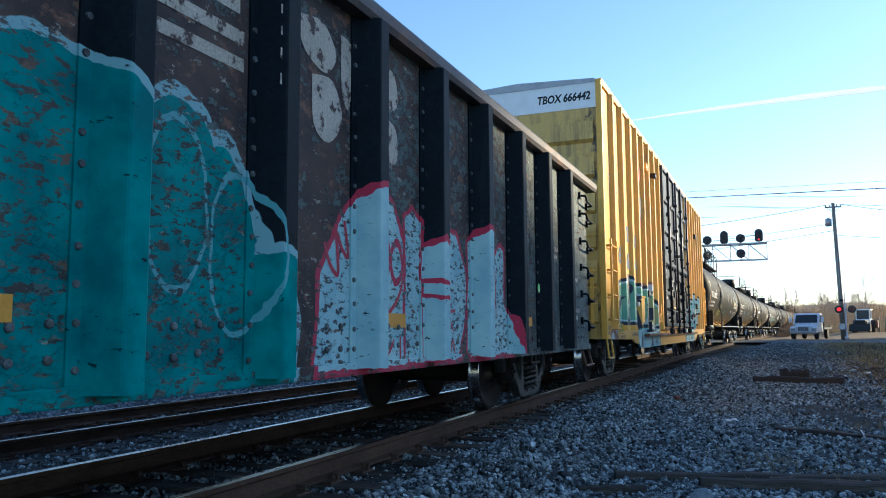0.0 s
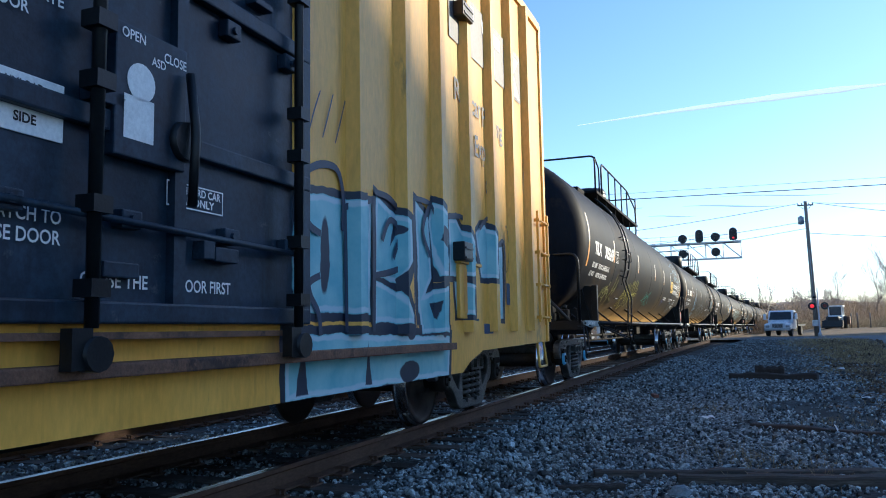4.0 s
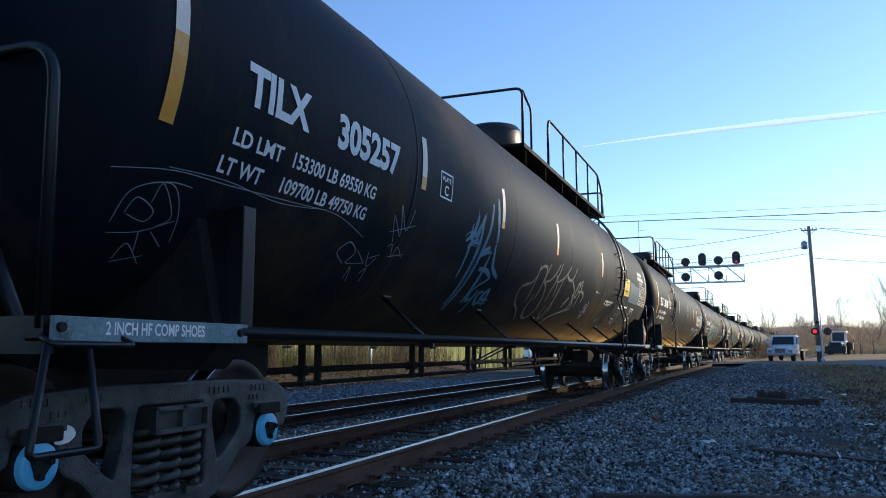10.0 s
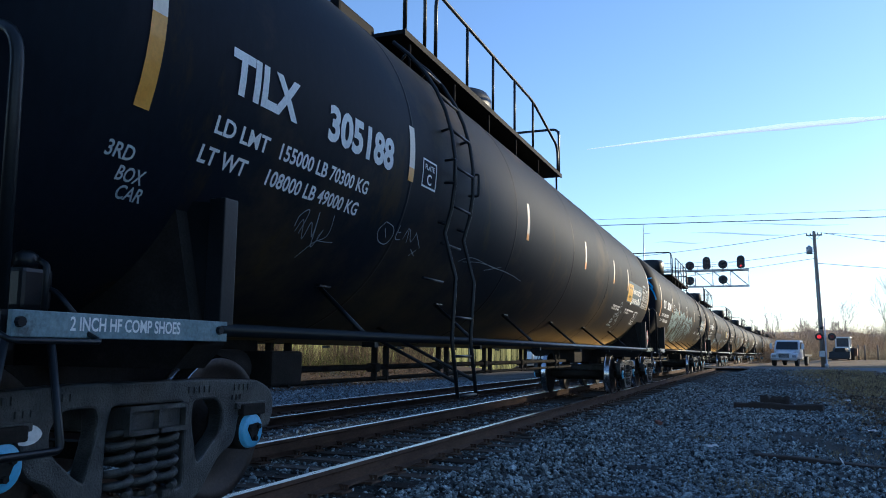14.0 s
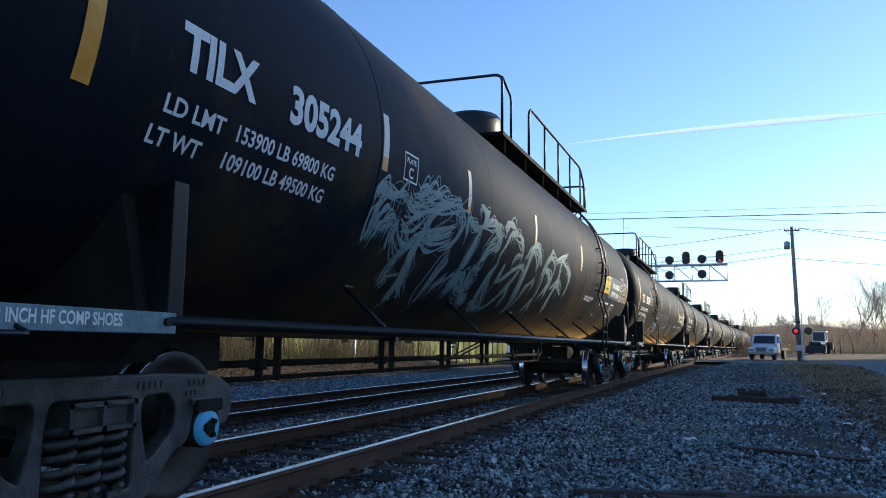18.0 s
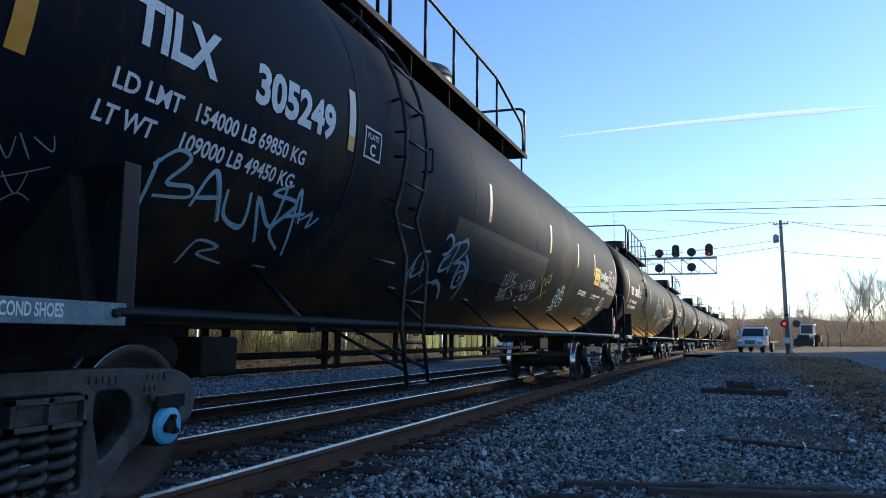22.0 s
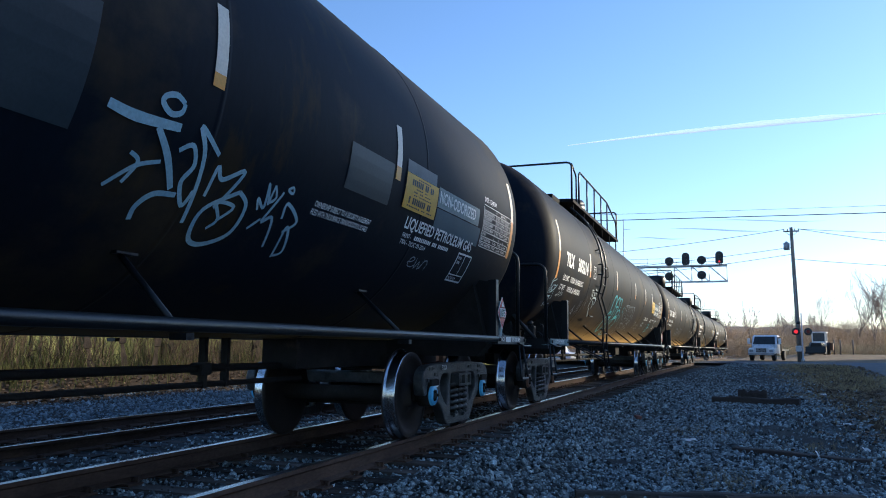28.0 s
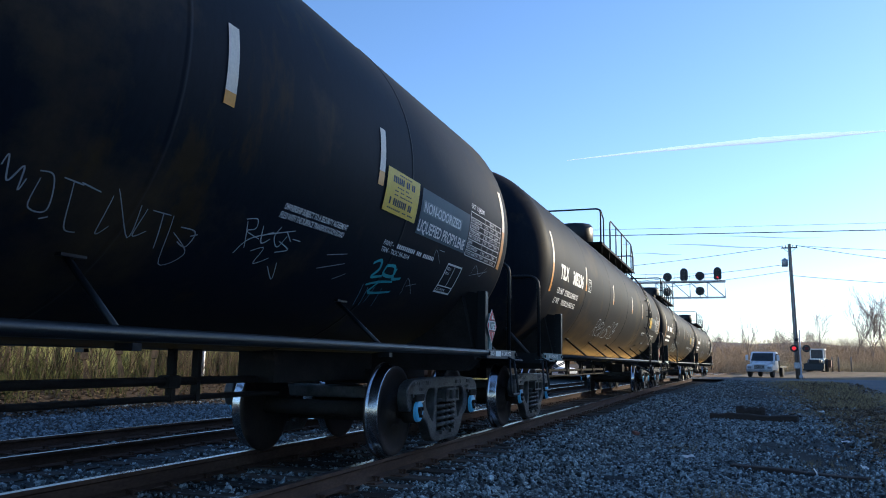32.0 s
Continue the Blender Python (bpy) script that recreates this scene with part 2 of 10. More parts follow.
def lone(name, bm, material, label, category="", group="", kind="", at=None):
    ob = new(name, bm if isinstance(bm, bpy.types.Mesh) else mesh_from(bm, name, material))
    if at is not None:
        ob.matrix_world = at
    return tagged(ob, label, category, group, kind)


def bend_x(y):
    return y * y / (2 * BEND)


# ---- writing and paint on surfaces ----
LETTERS = {}


def letters(body, bold=0.0):
    """Outlines of a line of writing, one unit high, as points and faces."""
    key = (body, bold)
    if key not in LETTERS:
        cu = bpy.data.curves.new("writing", "FONT")
        cu.body, cu.size, cu.resolution_u, cu.offset = body, 1.0, 3, .016 + bold
        ob = bpy.data.objects.new("writing", cu)
        scene.collection.objects.link(ob)
        me = bpy.data.meshes.new_from_object(ob.evaluated_get(bpy.context.evaluated_depsgraph_get()))
        co = [(v.co.x, v.co.y) for v in me.vertices]
        x0, x1 = min(c[0] for c in co), max(c[0] for c in co)
        y1 = 0.72
        LETTERS[key] = ([((x - x0) / (x1 - x0), y / y1) for x, y in co], [tuple(p.vertices) for p in me.polygons])
        bpy.data.objects.remove(ob)
        bpy.data.meshes.remove(me)
        bpy.data.curves.remove(cu)
    return LETTERS[key]


def write(bm, body, u0, v0, width, height, place, bold=0.0, cut=0.0):
    """Lays a line of writing on a surface: place(u, v) gives the point."""
    co, faces = letters(body, bold)
    t = bmesh.new()
    vs = [t.verts.new((u0 + a * width, v0 + b * height, 0)) for a, b in co]
    for f in faces:
        try:
            t.faces.new([vs[i] for i in f])
        except ValueError:
            pass
    if cut:
        k = v0 + cut
        while k < v0 + height:
            bmesh.ops.bisect_plane(t, geom=t.verts[:] + t.edges[:] + t.faces[:], plane_co=(0, k, 0), plane_no=(0, 1, 0))
            k += cut
    t.verts.index_update()
    nv = [bm.verts.new(place(v.co.x, v.co.y)) for v in t.verts]
    for f in t.faces:
        try:
            bm.faces.new([nv[v.index] for v in f.verts])
        except ValueError:
            pass
    t.free()
    return bm


def patch(bm, u0, u1, v0, v1, place, nu=1, nv=4):
    grid = [[bm.verts.new(place(u0 + (u1 - u0) * i / nu, v0 + (v1 - v0) * j / nv)) for j in range(nv + 1)] for i in range(nu + 1)]
    for i in range(nu):
        for j in range(nv):
            bm.faces.new((grid[i][j], grid[i + 1][j], grid[i + 1][j + 1], grid[i][j + 1]))
    return bm


def smooth_line(pts, n=6):
    """A smooth curve through the points."""
    p = [pts[0]] + list(pts) + [pts[-1]]
    out = []
    for i in range(1, len(p) - 2):
        for k in range(n):
            t = k / n
            out.append(tuple(.5 * (2 * p[i][j] + (p[i + 1][j] - p[i - 1][j]) * t + (2 * p[i - 1][j] - 5 * p[i][j] + 4 * p[i + 1][j] - p[i + 2][j]) * t * t
                                   + (3 * p[i][j] - p[i - 1][j] - 3 * p[i + 1][j] + p[i + 2][j]) * t ** 3) for j in range(2)))
    return out + [tuple(pts[-1][:2])]


def stroke(bm, pts, w, place, n=6, taper=0.0):
    """A painted line of width w through the points on a surface."""
    c = smooth_line(pts, n)
    m = len(c)
    left, right = [], []
    for i, (u, v) in enumerate(c):
        a, z = c[max(i - 1, 0)], c[min(i + 1, m - 1)]
        du, dv = z[0] - a[0], z[1] - a[1]
        q = math.hypot(du, dv) or 1
        k = w * .5 * (1 - taper * abs(2 * i / max(m - 1, 1) - 1))
        left.append(bm.verts.new(place(u - dv / q * k, v + du / q * k)))
        right.append(bm.verts.new(place(u + dv / q * k, v - du / q * k)))
    for i in range(m - 1):
        bm.faces.new((left[i], right[i], right[i + 1], left[i + 1]))
    return bm


def blot(bm, pts, place, n=5):
    """A filled painted shape with a smooth outline, as a fan round its middle."""
    c = smooth_line(list(pts) + [pts[0]], n)[:-1]
    mu, mv = sum(p[0] for p in c) / len(c), sum(p[1] for p in c) / len(c)
    rings = [[bm.verts.new(place(mu + (u - mu) * k, mv + (v - mv) * k)) for u, v in c] for k in (.33, .66, 1.0)]
    mid = bm.verts.new(place(mu, mv))
    m = len(c)
    for i in range(m):
        j = (i + 1) % m
        bm.faces.new((mid, rings[0][i], rings[0][j]))
        for a, z in zip(rings, rings[1:]):
            bm.faces.new((a[i], z[i], z[j], a[j]))
    return bm

# ---- ground, tracks, road ----
def smoothstep(a, z, x):
    t = np.clip((x - a) / (z - a), 0, 1)
    return t * t * (3 - 2 * t)


def ground_z(x, y):
    x, y = np.asarray(x, float), np.asarray(y, float)
    r = x - y * y / (2 * BEND) * (np.abs(y) < 260)
    near = -0.215 - 0.235 * smoothstep(.75, 1.9, r)
    mid = -0.215 - 0.195 * smoothstep(-2.3, -3.2, r)
    far = -0.41 - 0.06 * smoothstep(-7.0, -8.0, r) + .70 * smoothstep(-11.4, -14.0, r) * (1 - smoothstep(40, 56, y)) + 1.2 * smoothstep(-13.5, -19.0, r)
    z = np.where(r > -2.2, near, np.where(r > -6.9, mid, far))
    rise = smoothstep(26, 60, y) * smoothstep(.9, 2.5, r)
    z = z + rise * (-0.03 - z) * (r > 0)
    cross = smoothstep(58, 60, y) * (1 - smoothstep(70, 72, y))
    z = z + cross * (-0.012 - z) * (np.abs(r + 3) < 30)
    hill = smoothstep(320, 900, y) * 20 * (1 + .34 * np.sin(x / 140.) + .26 * np.sin(x / 61. + 2) + .12 * np.sin(x / 17. + y / 90.)) + smoothstep(150, 700, -x) * 14
    lot = .5 * smoothstep(76, 104, y) * smoothstep(8, 12, x)
    return z + hill + lot


def ground_sheet():
    xs = np.concatenate([np.linspace(-2500, -120, 14), np.linspace(-90, -20, 15), np.linspace(-18, 16, 120), np.linspace(18, 90, 30), np.linspace(120, 2500, 14)])
    ys = np.concatenate([np.linspace(-1500, -40, 8), np.linspace(-20, 0, 12), np.linspace(.5, 40, 120), np.linspace(41, 110, 70), np.linspace(116, 300, 30), np.linspace(330, 3500, 26)])
    X, Y = np.meshgrid(xs, ys, indexing="ij")
    Z = ground_z(X, Y)
    rng = np.random.default_rng(4)
    yard = (np.abs(X) < 40) & (Y > -20) & (Y < 56)
    Z = Z + yard * rng.normal(0, .012, X.shape)
    nx, ny = X.shape
    idx = np.arange(nx * ny).reshape(nx, ny)
    faces = np.stack([idx[:-1, :-1], idx[1:, :-1], idx[1:, 1:], idx[:-1, 1:]], -1).reshape(-1, 4)
    me = bpy.data.meshes.new("ground")
    me.from_pydata(np.stack([X, Y, Z], -1).reshape(-1, 3).tolist(), [], faces.tolist())
    me.polygons.foreach_set("use_smooth", [True] * len(faces))
    me.materials.append(M["ground"])
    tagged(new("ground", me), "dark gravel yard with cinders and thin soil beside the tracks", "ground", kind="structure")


ground_sheet()


def rail_mesh(x, top, y0, y1):
    """A rail: the polished head and the rusty web and foot."""
    ys = list(np.arange(y0, 80, 1.0)) + list(np.arange(80, y1, 4.0))
    prof = [(-.036, 0), (.036, 0), (.036, -.032), (.009, -.048), (.009, -.138), (.07, -.158), (.07, -.17), (-.07, -.17), (-.07, -.158), (-.009, -.138), (-.009, -.048), (-.036, -.032)]
    bm = bm_new()
    rows = []
    for y in ys:
        s = bend_x(y)
        rows.append([bm.verts.new((x + s + a, y, top + b)) for a, b in prof])
    m = len(prof)
    for a, z in zip(rows, rows[1:]):
        for k in range(m):
            f = bm.faces.new((a[k], a[(k + 1) % m], z[(k + 1) % m], z[k]))
            f.material_index = 0 if k == 0 else 1
    return mesh_from(bm, "rail", [M["railtop"], M["railside"]])


def tie_mesh(seed):
    rng = random.Random(seed)
    bm = bm_new()
    box(bm, -1.29, 1.29, -.115, .115, -.16, 0, .012)
    for v in bm.verts:
        v.co += Vector((rng.uniform(-.02, .02), rng.uniform(-.008, .008), rng.uniform(-.006, .004)))
    return mesh_from(bm, "tie", M["tie"])


def plate_mesh():
    bm = bm_new()
    for s in (-1, 1):
        box(bm, s * .7525 - .17, s * .7525 + .17, -.09, .09, .001, .018)
        for dx in (-.095, .095, -.14, .14):
            for dy in ((-.05,) if dx < 0 else (.05,)):
                box(bm, s * .7525 + dx - .012, s * .7525 + dx + .012, dy - .012, dy + .012, .018, .055)
                box(bm, s * .7525 + dx - .02, s * .7525 + dx + .02, dy - .018, dy + .018, .05, .062)
    return mesh_from(bm, "tie_plate", M["railside"])


def track(name, centre, top, ties_y, label):
    tr = thing(name, label, "railway track", kind="structure")
    for s in (-.7525, .7525):
        part("rail", rail_mesh(centre + s, top, -30, 330), None, tr, "polished railhead on a rusty web")
    forms = [tie_mesh(k) for k in range(5)]
    pm = plate_mesh()
    rng = random.Random(int(-centre * 10))
    y, k = ties_y[0], 0
    while y < ties_y[1]:
        m = pose(centre + bend_x(y) + rng.uniform(-.03, .03), y, top - .185 + rng.uniform(-.008, .004), 0, 0, rng.uniform(-.8, .8) - math.degrees(y / BEND))
        o = part("tie", forms[k % 5], None, tr)
        o.matrix_local = m
        if y < 34:
            o = part("tie_plate", pm, None, tr)
            o.matrix_local = m
        y += .52 + rng.uniform(-.03, .03)
        k += 1
    return tr


track("track_near", NEAR_C, 0.0, (-4.5, 58), "near railway track with dark weathered ties in ballast")
track("track_far", FAR_C, -0.203, (0.5, 58), "second railway track with weathered ties in ballast")

M["palestone"] = mat("pale_grey_stone", (.095, .120, .140), (.19, .215, .235), 6, .9, bump=.3, fine=60, contrast=.3, spec=.2, island=.6)
M["wall"] = mat("yellowed_wall_panel", (.14, .15, .055), (.23, .23, .095), .8, .9, bump=.2, fine=30, dirt=(.04, .055, .022), dirt_scale=1.3, dirt_at=.50, contrast=.3, spec=.1, spread=.35, streak=((.06, .065, .026), (2, 2, .3), .5))
M["vine"] = mat("bare_vines", (.055, .042, .030), (.12, .09, .06), 3, .9, bump=0, spec=.1, island=.5)
M["ivy"] = mat("ivy_and_weeds", (.035, .042, .016), (.085, .085, .03), 3, .9, bump=0, spec=.1, island=.5)
M["brushtwig"] = mat("brown_thicket", (.36, .24, .13), (.48, .34, .20), .3, .95, bump=0, spec=.05, island=.35)
M["leaf"] = mat("fallen_leaves", (.070, .048, .030), (.145, .100, .060), 2, .9, bump=0, spec=.1, island=.6)
M["rot"] = mat("rotten_wood", (.028, .022, .019), (.055, .042, .034), 4, .95, bump=.6, stretch=(.4, 2, 2))
M["brickred"] = mat("dull_red_brick", (.17, .075, .055), (.24, .11, .08), 4, .9, bump=.3)
M["redlamp"] = mat("red_lens", (.5, .02, .02), (.6, .03, .03), 9, .3, bump=0, contrast=0, glow=((1.0, .02, .02), .55))
M["darklens"] = mat("unlit_red_lens", (.10, .008, .010), (.14, .012, .012), 9, .25, bump=0, contrast=0)
# both clouds glow by themselves, in place of sunlight on the ice
M["cloud"] = mat("glowing_ice_cloud", (.9, .9, .9), (.95, .95, .95), .01, 1.0, bump=0, contrast=0, glow=((.85, .92, 1.0), .42))
M["thincloud"] = mat("glowing_thin_cloud", (.6, .7, .8), (.6, .7, .8), .01, 1.0, bump=0, contrast=0, glow=((.72, .86, 1.0), .30))
M["bluespray"] = mat("thin_blue_spray", (.10, .21, .32), (.19, .33, .45), 6, .55, bump=.02, contrast=.25, fine=30)
M["dullspray"] = mat("dull_grey_spray", (.15, .16, .14), (.24, .24, .20), 6, .55, bump=.02, contrast=.2)
M["featherspray"] = mat("pale_green_grey_spray", (.20, .29, .30), (.34, .43, .42), 5, .55, bump=.02, contrast=.25)
M["tankpatch"] = mat("touched_up_black", (.006, .006, .008), (.009, .009, .011), 2, .5, bump=.03)


def ground_zones():
    """Bare tan dirt beyond the crossing, wooded slopes far off with haze put in their colour, a brown verge along the
    lane.
    """
    n, l = M["ground"].node_tree.nodes, M["ground"].node_tree.links
    b = n["Principled BSDF"]
    col = b.inputs["Base Color"].links[0].from_socket
    tc = n.new("ShaderNodeTexCoord")
    xyz = n.new("ShaderNodeSeparateXYZ")
    l.new(tc.outputs["Object"], xyz.inputs[0])
    ns = n.new("ShaderNodeTexNoise")
    ns.inputs["Scale"].default_value, ns.inputs["Detail"].default_value = .6, 8.0
    l.new(tc.outputs["Object"], ns.inputs["Vector"])

    def ramp(src, a, z):
        t = n.new("ShaderNodeMapRange")
        t.inputs["From Min"].default_value, t.inputs["From Max"].default_value = a, z
        l.new(src, t.inputs["Value"])
        return t.outputs[0]

    def op(how, a, z):
        t = n.new("ShaderNodeMath")
        t.operation = how
        for i, v in enumerate((a, z)):
            if isinstance(v, float):
                t.inputs[i].default_value = v
            else:
                l.new(v, t.inputs[i])
        return t.outputs[0]

    def mix(fac, a, z):
        t = n.new("ShaderNodeMix")
        t.data_type = "RGBA"
        l.new(fac, t.inputs[0])
        l.new(a, t.inputs[6])
        t.inputs[7].default_value = (*z, 1)
        return t.outputs[2]
    patchy = ramp(ns.outputs["Fac"], .38, .58)
    verge = op("MULTIPLY", op("MULTIPLY", ramp(op("ADD", xyz.outputs[0], op("MULTIPLY", ns.outputs["Fac"], 2.4)), 6.1, 7.4), ramp(xyz.outputs[1], 14, 24)), patchy)
    col = mix(verge, col, (.075, .060, .042))
    col = mix(op("MULTIPLY", ramp(xyz.outputs[1], 70, 74), ramp(ns.outputs["Fac"], .2, .5)), col, (.21, .155, .092))
    # far slopes go pale grey: distance haze painted into the ground colour
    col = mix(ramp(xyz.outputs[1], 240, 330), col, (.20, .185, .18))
    col = mix(op("MULTIPLY", ramp(xyz.outputs[0], -11.0, -12.0), ramp(ns.outputs["Fac"], .25, .45)), col, (.060, .044, .030))
    l.new(col, b.inputs["Base Color"])


ground_zones()
M["haygrass"] = mat("tan_dry_weeds", (.36, .27, .15), (.48, .37, .21), 1.0, .95, bump=0, spec=.05, island=.3)
sheen = M["tank"].node_tree.nodes["Principled BSDF"].inputs      # a film of road dust, its warm tint also standing in for low sunlight along the side
sheen["Sheen Weight"].default_value, sheen["Sheen Roughness"].default_value, sheen["Sheen Tint"].default_value = .22, .20, (.90, .58, .20, 1)
M["clod"] = mat("brown_soil_clods", (.055, .042, .030), (.13, .10, .068), 5, .95, bump=.5, contrast=.4, spec=.1, island=.6)
M["violetspray"] = mat("dark_violet_spray", (.035, .03, .14), (.055, .05, .20), 6, .55, bump=.02, contrast=.2)
M["brightblue"] = mat("bright_blue_spray", (.02, .28, .62), (.04, .38, .75), 7, .5, bump=.03, contrast=.12)
# darker copy of the bark, with the shade behind the far track in its colour
M["shadedbark"] = mat("shaded_vine_bark", (.035, .028, .022), (.085, .066, .048), 5, .9, bump=.5, stretch=(2, 2, .5), spec=.1)

M["bluepaint"] = mat("blue_stencil_paint", (.035, .075, .16), (.05, .10, .20), 5, .5, bump=.03, dirt=(.30, .24, .12), dirt_scale=20, dirt_at=.68)
M["greylettering"] = mat("grey_stencil_paint", (.075, .080, .090), (.11, .11, .12), 5, .5, bump=.03, dirt=(.35, .26, .12), dirt_scale=20, dirt_at=.68)
M["gontop"] = mat("rust_worn_top_rail", (.055, .045, .045), (.10, .07, .055), 3, .6, bump=.2, stretch=(1, .3, 1), dirt=(.16, .085, .05), dirt_scale=4, dirt_at=.53)
M["cyan"] = mat("cyan_spray", (.07, .36, .42), (.12, .46, .52), 7, .5, bump=.03, contrast=.12)
M["palespray"] = mat("pale_grey_spray", (.40, .48, .50), (.55, .60, .60), 7, .55, bump=.03, contrast=.15)
M["thinspray"] = mat("thin_chalk_line", (.26, .29, .32), (.36, .39, .42), 9, .6, bump=.02, contrast=.15)
M["yellowspray"] = mat("yellow_spray", (.36, .33, .04), (.46, .42, .06), 7, .5, bump=.03, contrast=.15)

M["dullyellow"] = mat("faded_yellow_green_spray", (.17, .17, .045), (.27, .26, .08), 6, .55, bump=.02, contrast=.3)
M["tealspray"] = mat("teal_green_spray", (.02, .17, .13), (.04, .26, .20), 6, .55, bump=.02, contrast=.3)
M["strip"] = mat("white_reflector", (.80, .68, .52), (.86, .75, .60), 9, .45, bump=.03, contrast=.08)
M["oldyellow"] = mat("sun_faded_orange_yellow_sheet", (.62, .36, .03), (.72, .44, .05), 6, .5, bump=.04, contrast=.12)
M["bluegrey"] = mat("blue_grey_repaint", (.060, .090, .115), (.090, .125, .150), 2, .5, bump=.04, contrast=.12, spec=.25)
M["palepanel"] = mat("pale_smudged_paint", (.17, .21, .22), (.27, .31, .31), 9, .55, bump=.04, contrast=.2)
M["greypanel"] = mat("flat_grey_paint", (.15, .15, .15), (.20, .20, .20), 4, .6, bump=.04, contrast=.12)
M["plankwood"] = mat("grey_brown_weathered_board", (.07, .055, .045), (.16, .125, .095), 3, .85, bump=.5, stretch=(1, .2, 2), contrast=.4)
M["navyspray"] = mat("navy_spray", (.020, .030, .060), (.035, .050, .090), 7, .5, bump=.03, contrast=.15)
M["redspray"] = mat("red_spray", (.42, .03, .05), (.52, .05, .09), 7, .5, bump=.03, contrast=.15, dirt=(.08, .05, .04), dirt_scale=18, dirt_at=.60)
M["greenspray"] = mat("green_spray", (.18, .55, .10), (.22, .65, .14), 7, .5, bump=.03, contrast=.1)


def peeling(name):
    """Old grey-green paint flaking in ragged level flakes off dark brown steel, more of it left towards one end."""
    m = bpy.data.materials.new(name)
    m.use_nodes = True
    n, l = m.node_tree.nodes, m.node_tree.links
    b = n["Principled BSDF"]
    tc = n.new("ShaderNodeTexCoord")

    def noise(scale, stretch, detail=8.0, rough=.65):
        mp, t = n.new("ShaderNodeMapping"), n.new("ShaderNodeTexNoise")
        mp.inputs["Scale"].default_value = stretch
        l.new(tc.outputs["Object"], mp.inputs[0])
        l.new(mp.outputs[0], t.inputs["Vector"])
        t.inputs["Scale"].default_value, t.inputs["Detail"].default_value, t.inputs["Roughness"].default_value = scale, detail, rough
        return t.outputs["Fac"]

    def ramp(src, a, z, lo=0., hi=1.):
        t = n.new("ShaderNodeMapRange")
        t.inputs["From Min"].default_value, t.inputs["From Max"].default_value, t.inputs["To Min"].default_value, t.inputs["To Max"].default_value = a, z, lo, hi
        l.new(src, t.inputs["Value"])
        return t.outputs[0]

    def add(a, z, how="ADD"):
        t = n.new("ShaderNodeMath")
        t.operation = how
        l.new(a, t.inputs[0])
        l.new(z, t.inputs[1])
        return t.outputs[0]

    def mix(fac, a, z):
        t = n.new("ShaderNodeMix")
        t.data_type = "RGBA"
        l.new(fac, t.inputs[0])
        for i, v in ((6, a), (7, z)):
            if isinstance(v, tuple):
                t.inputs[i].default_value = (*v, 1)
            else:
                l.new(v, t.inputs[i])
        return t.outputs[2]
    xyz = n.new("ShaderNodeSeparateXYZ")
    l.new(tc.outputs["Object"], xyz.inputs[0])
    col = mix(ramp(noise(1.6, (1, 1, 1)), .4, .6), (.040, .033, .032), (.098, .066, .052))
    col = mix(ramp(noise(4.5, (1, 1, 1.6)), .56, .62), col, (.19, .105, .066))
    # rise along y is wear, raised further to paint in light on the end panels
    kept = add(add(noise(6.5, (1, 1, 1.7), 12, .74), ramp(noise(.7, (1, 1, 1), 3), .3, .7, -.09, .09)), ramp(xyz.outputs[1], 1.0, 8.0, -.03, .10))
    mask = ramp(kept, .50, .53)
    paint = mix(ramp(noise(2.5, (1, 1, 1)), .35, .65), (.070, .098, .092), (.150, .180, .160))
    paint = mix(ramp(noise(22, (1, 1, 2), 5), .56, .60), paint, (.045, .038, .035))
    col = mix(mask, col, paint)
    col = mix(ramp(noise(8, (1, 1, 2.2), 12, .76), .605, .62), col, (.40, .36, .29))
    l.new(col, b.inputs["Base Color"])
    b.inputs["Roughness"].default_value, b.inputs["Specular IOR Level"].default_value = .7, .3
    bp = n.new("ShaderNodeBump")
    bp.inputs["Strength"].default_value, bp.inputs["Distance"].default_value = .6, .008
    l.new(mask, bp.inputs["Height"])
    l.new(bp.outputs[0], b.inputs["Normal"])
    return m


M["orange_strip"] = mat("orange_reflector", (.92, .40, .008), (.96, .46, .012), 9, .35, bump=.03, contrast=.06)
M["rivet"] = mat("worn_rivet_steel", (.05, .055, .055), (.16, .17, .165), 12, .5, bump=.2)
M["gon"] = peeling("peeling_gondola_paint")


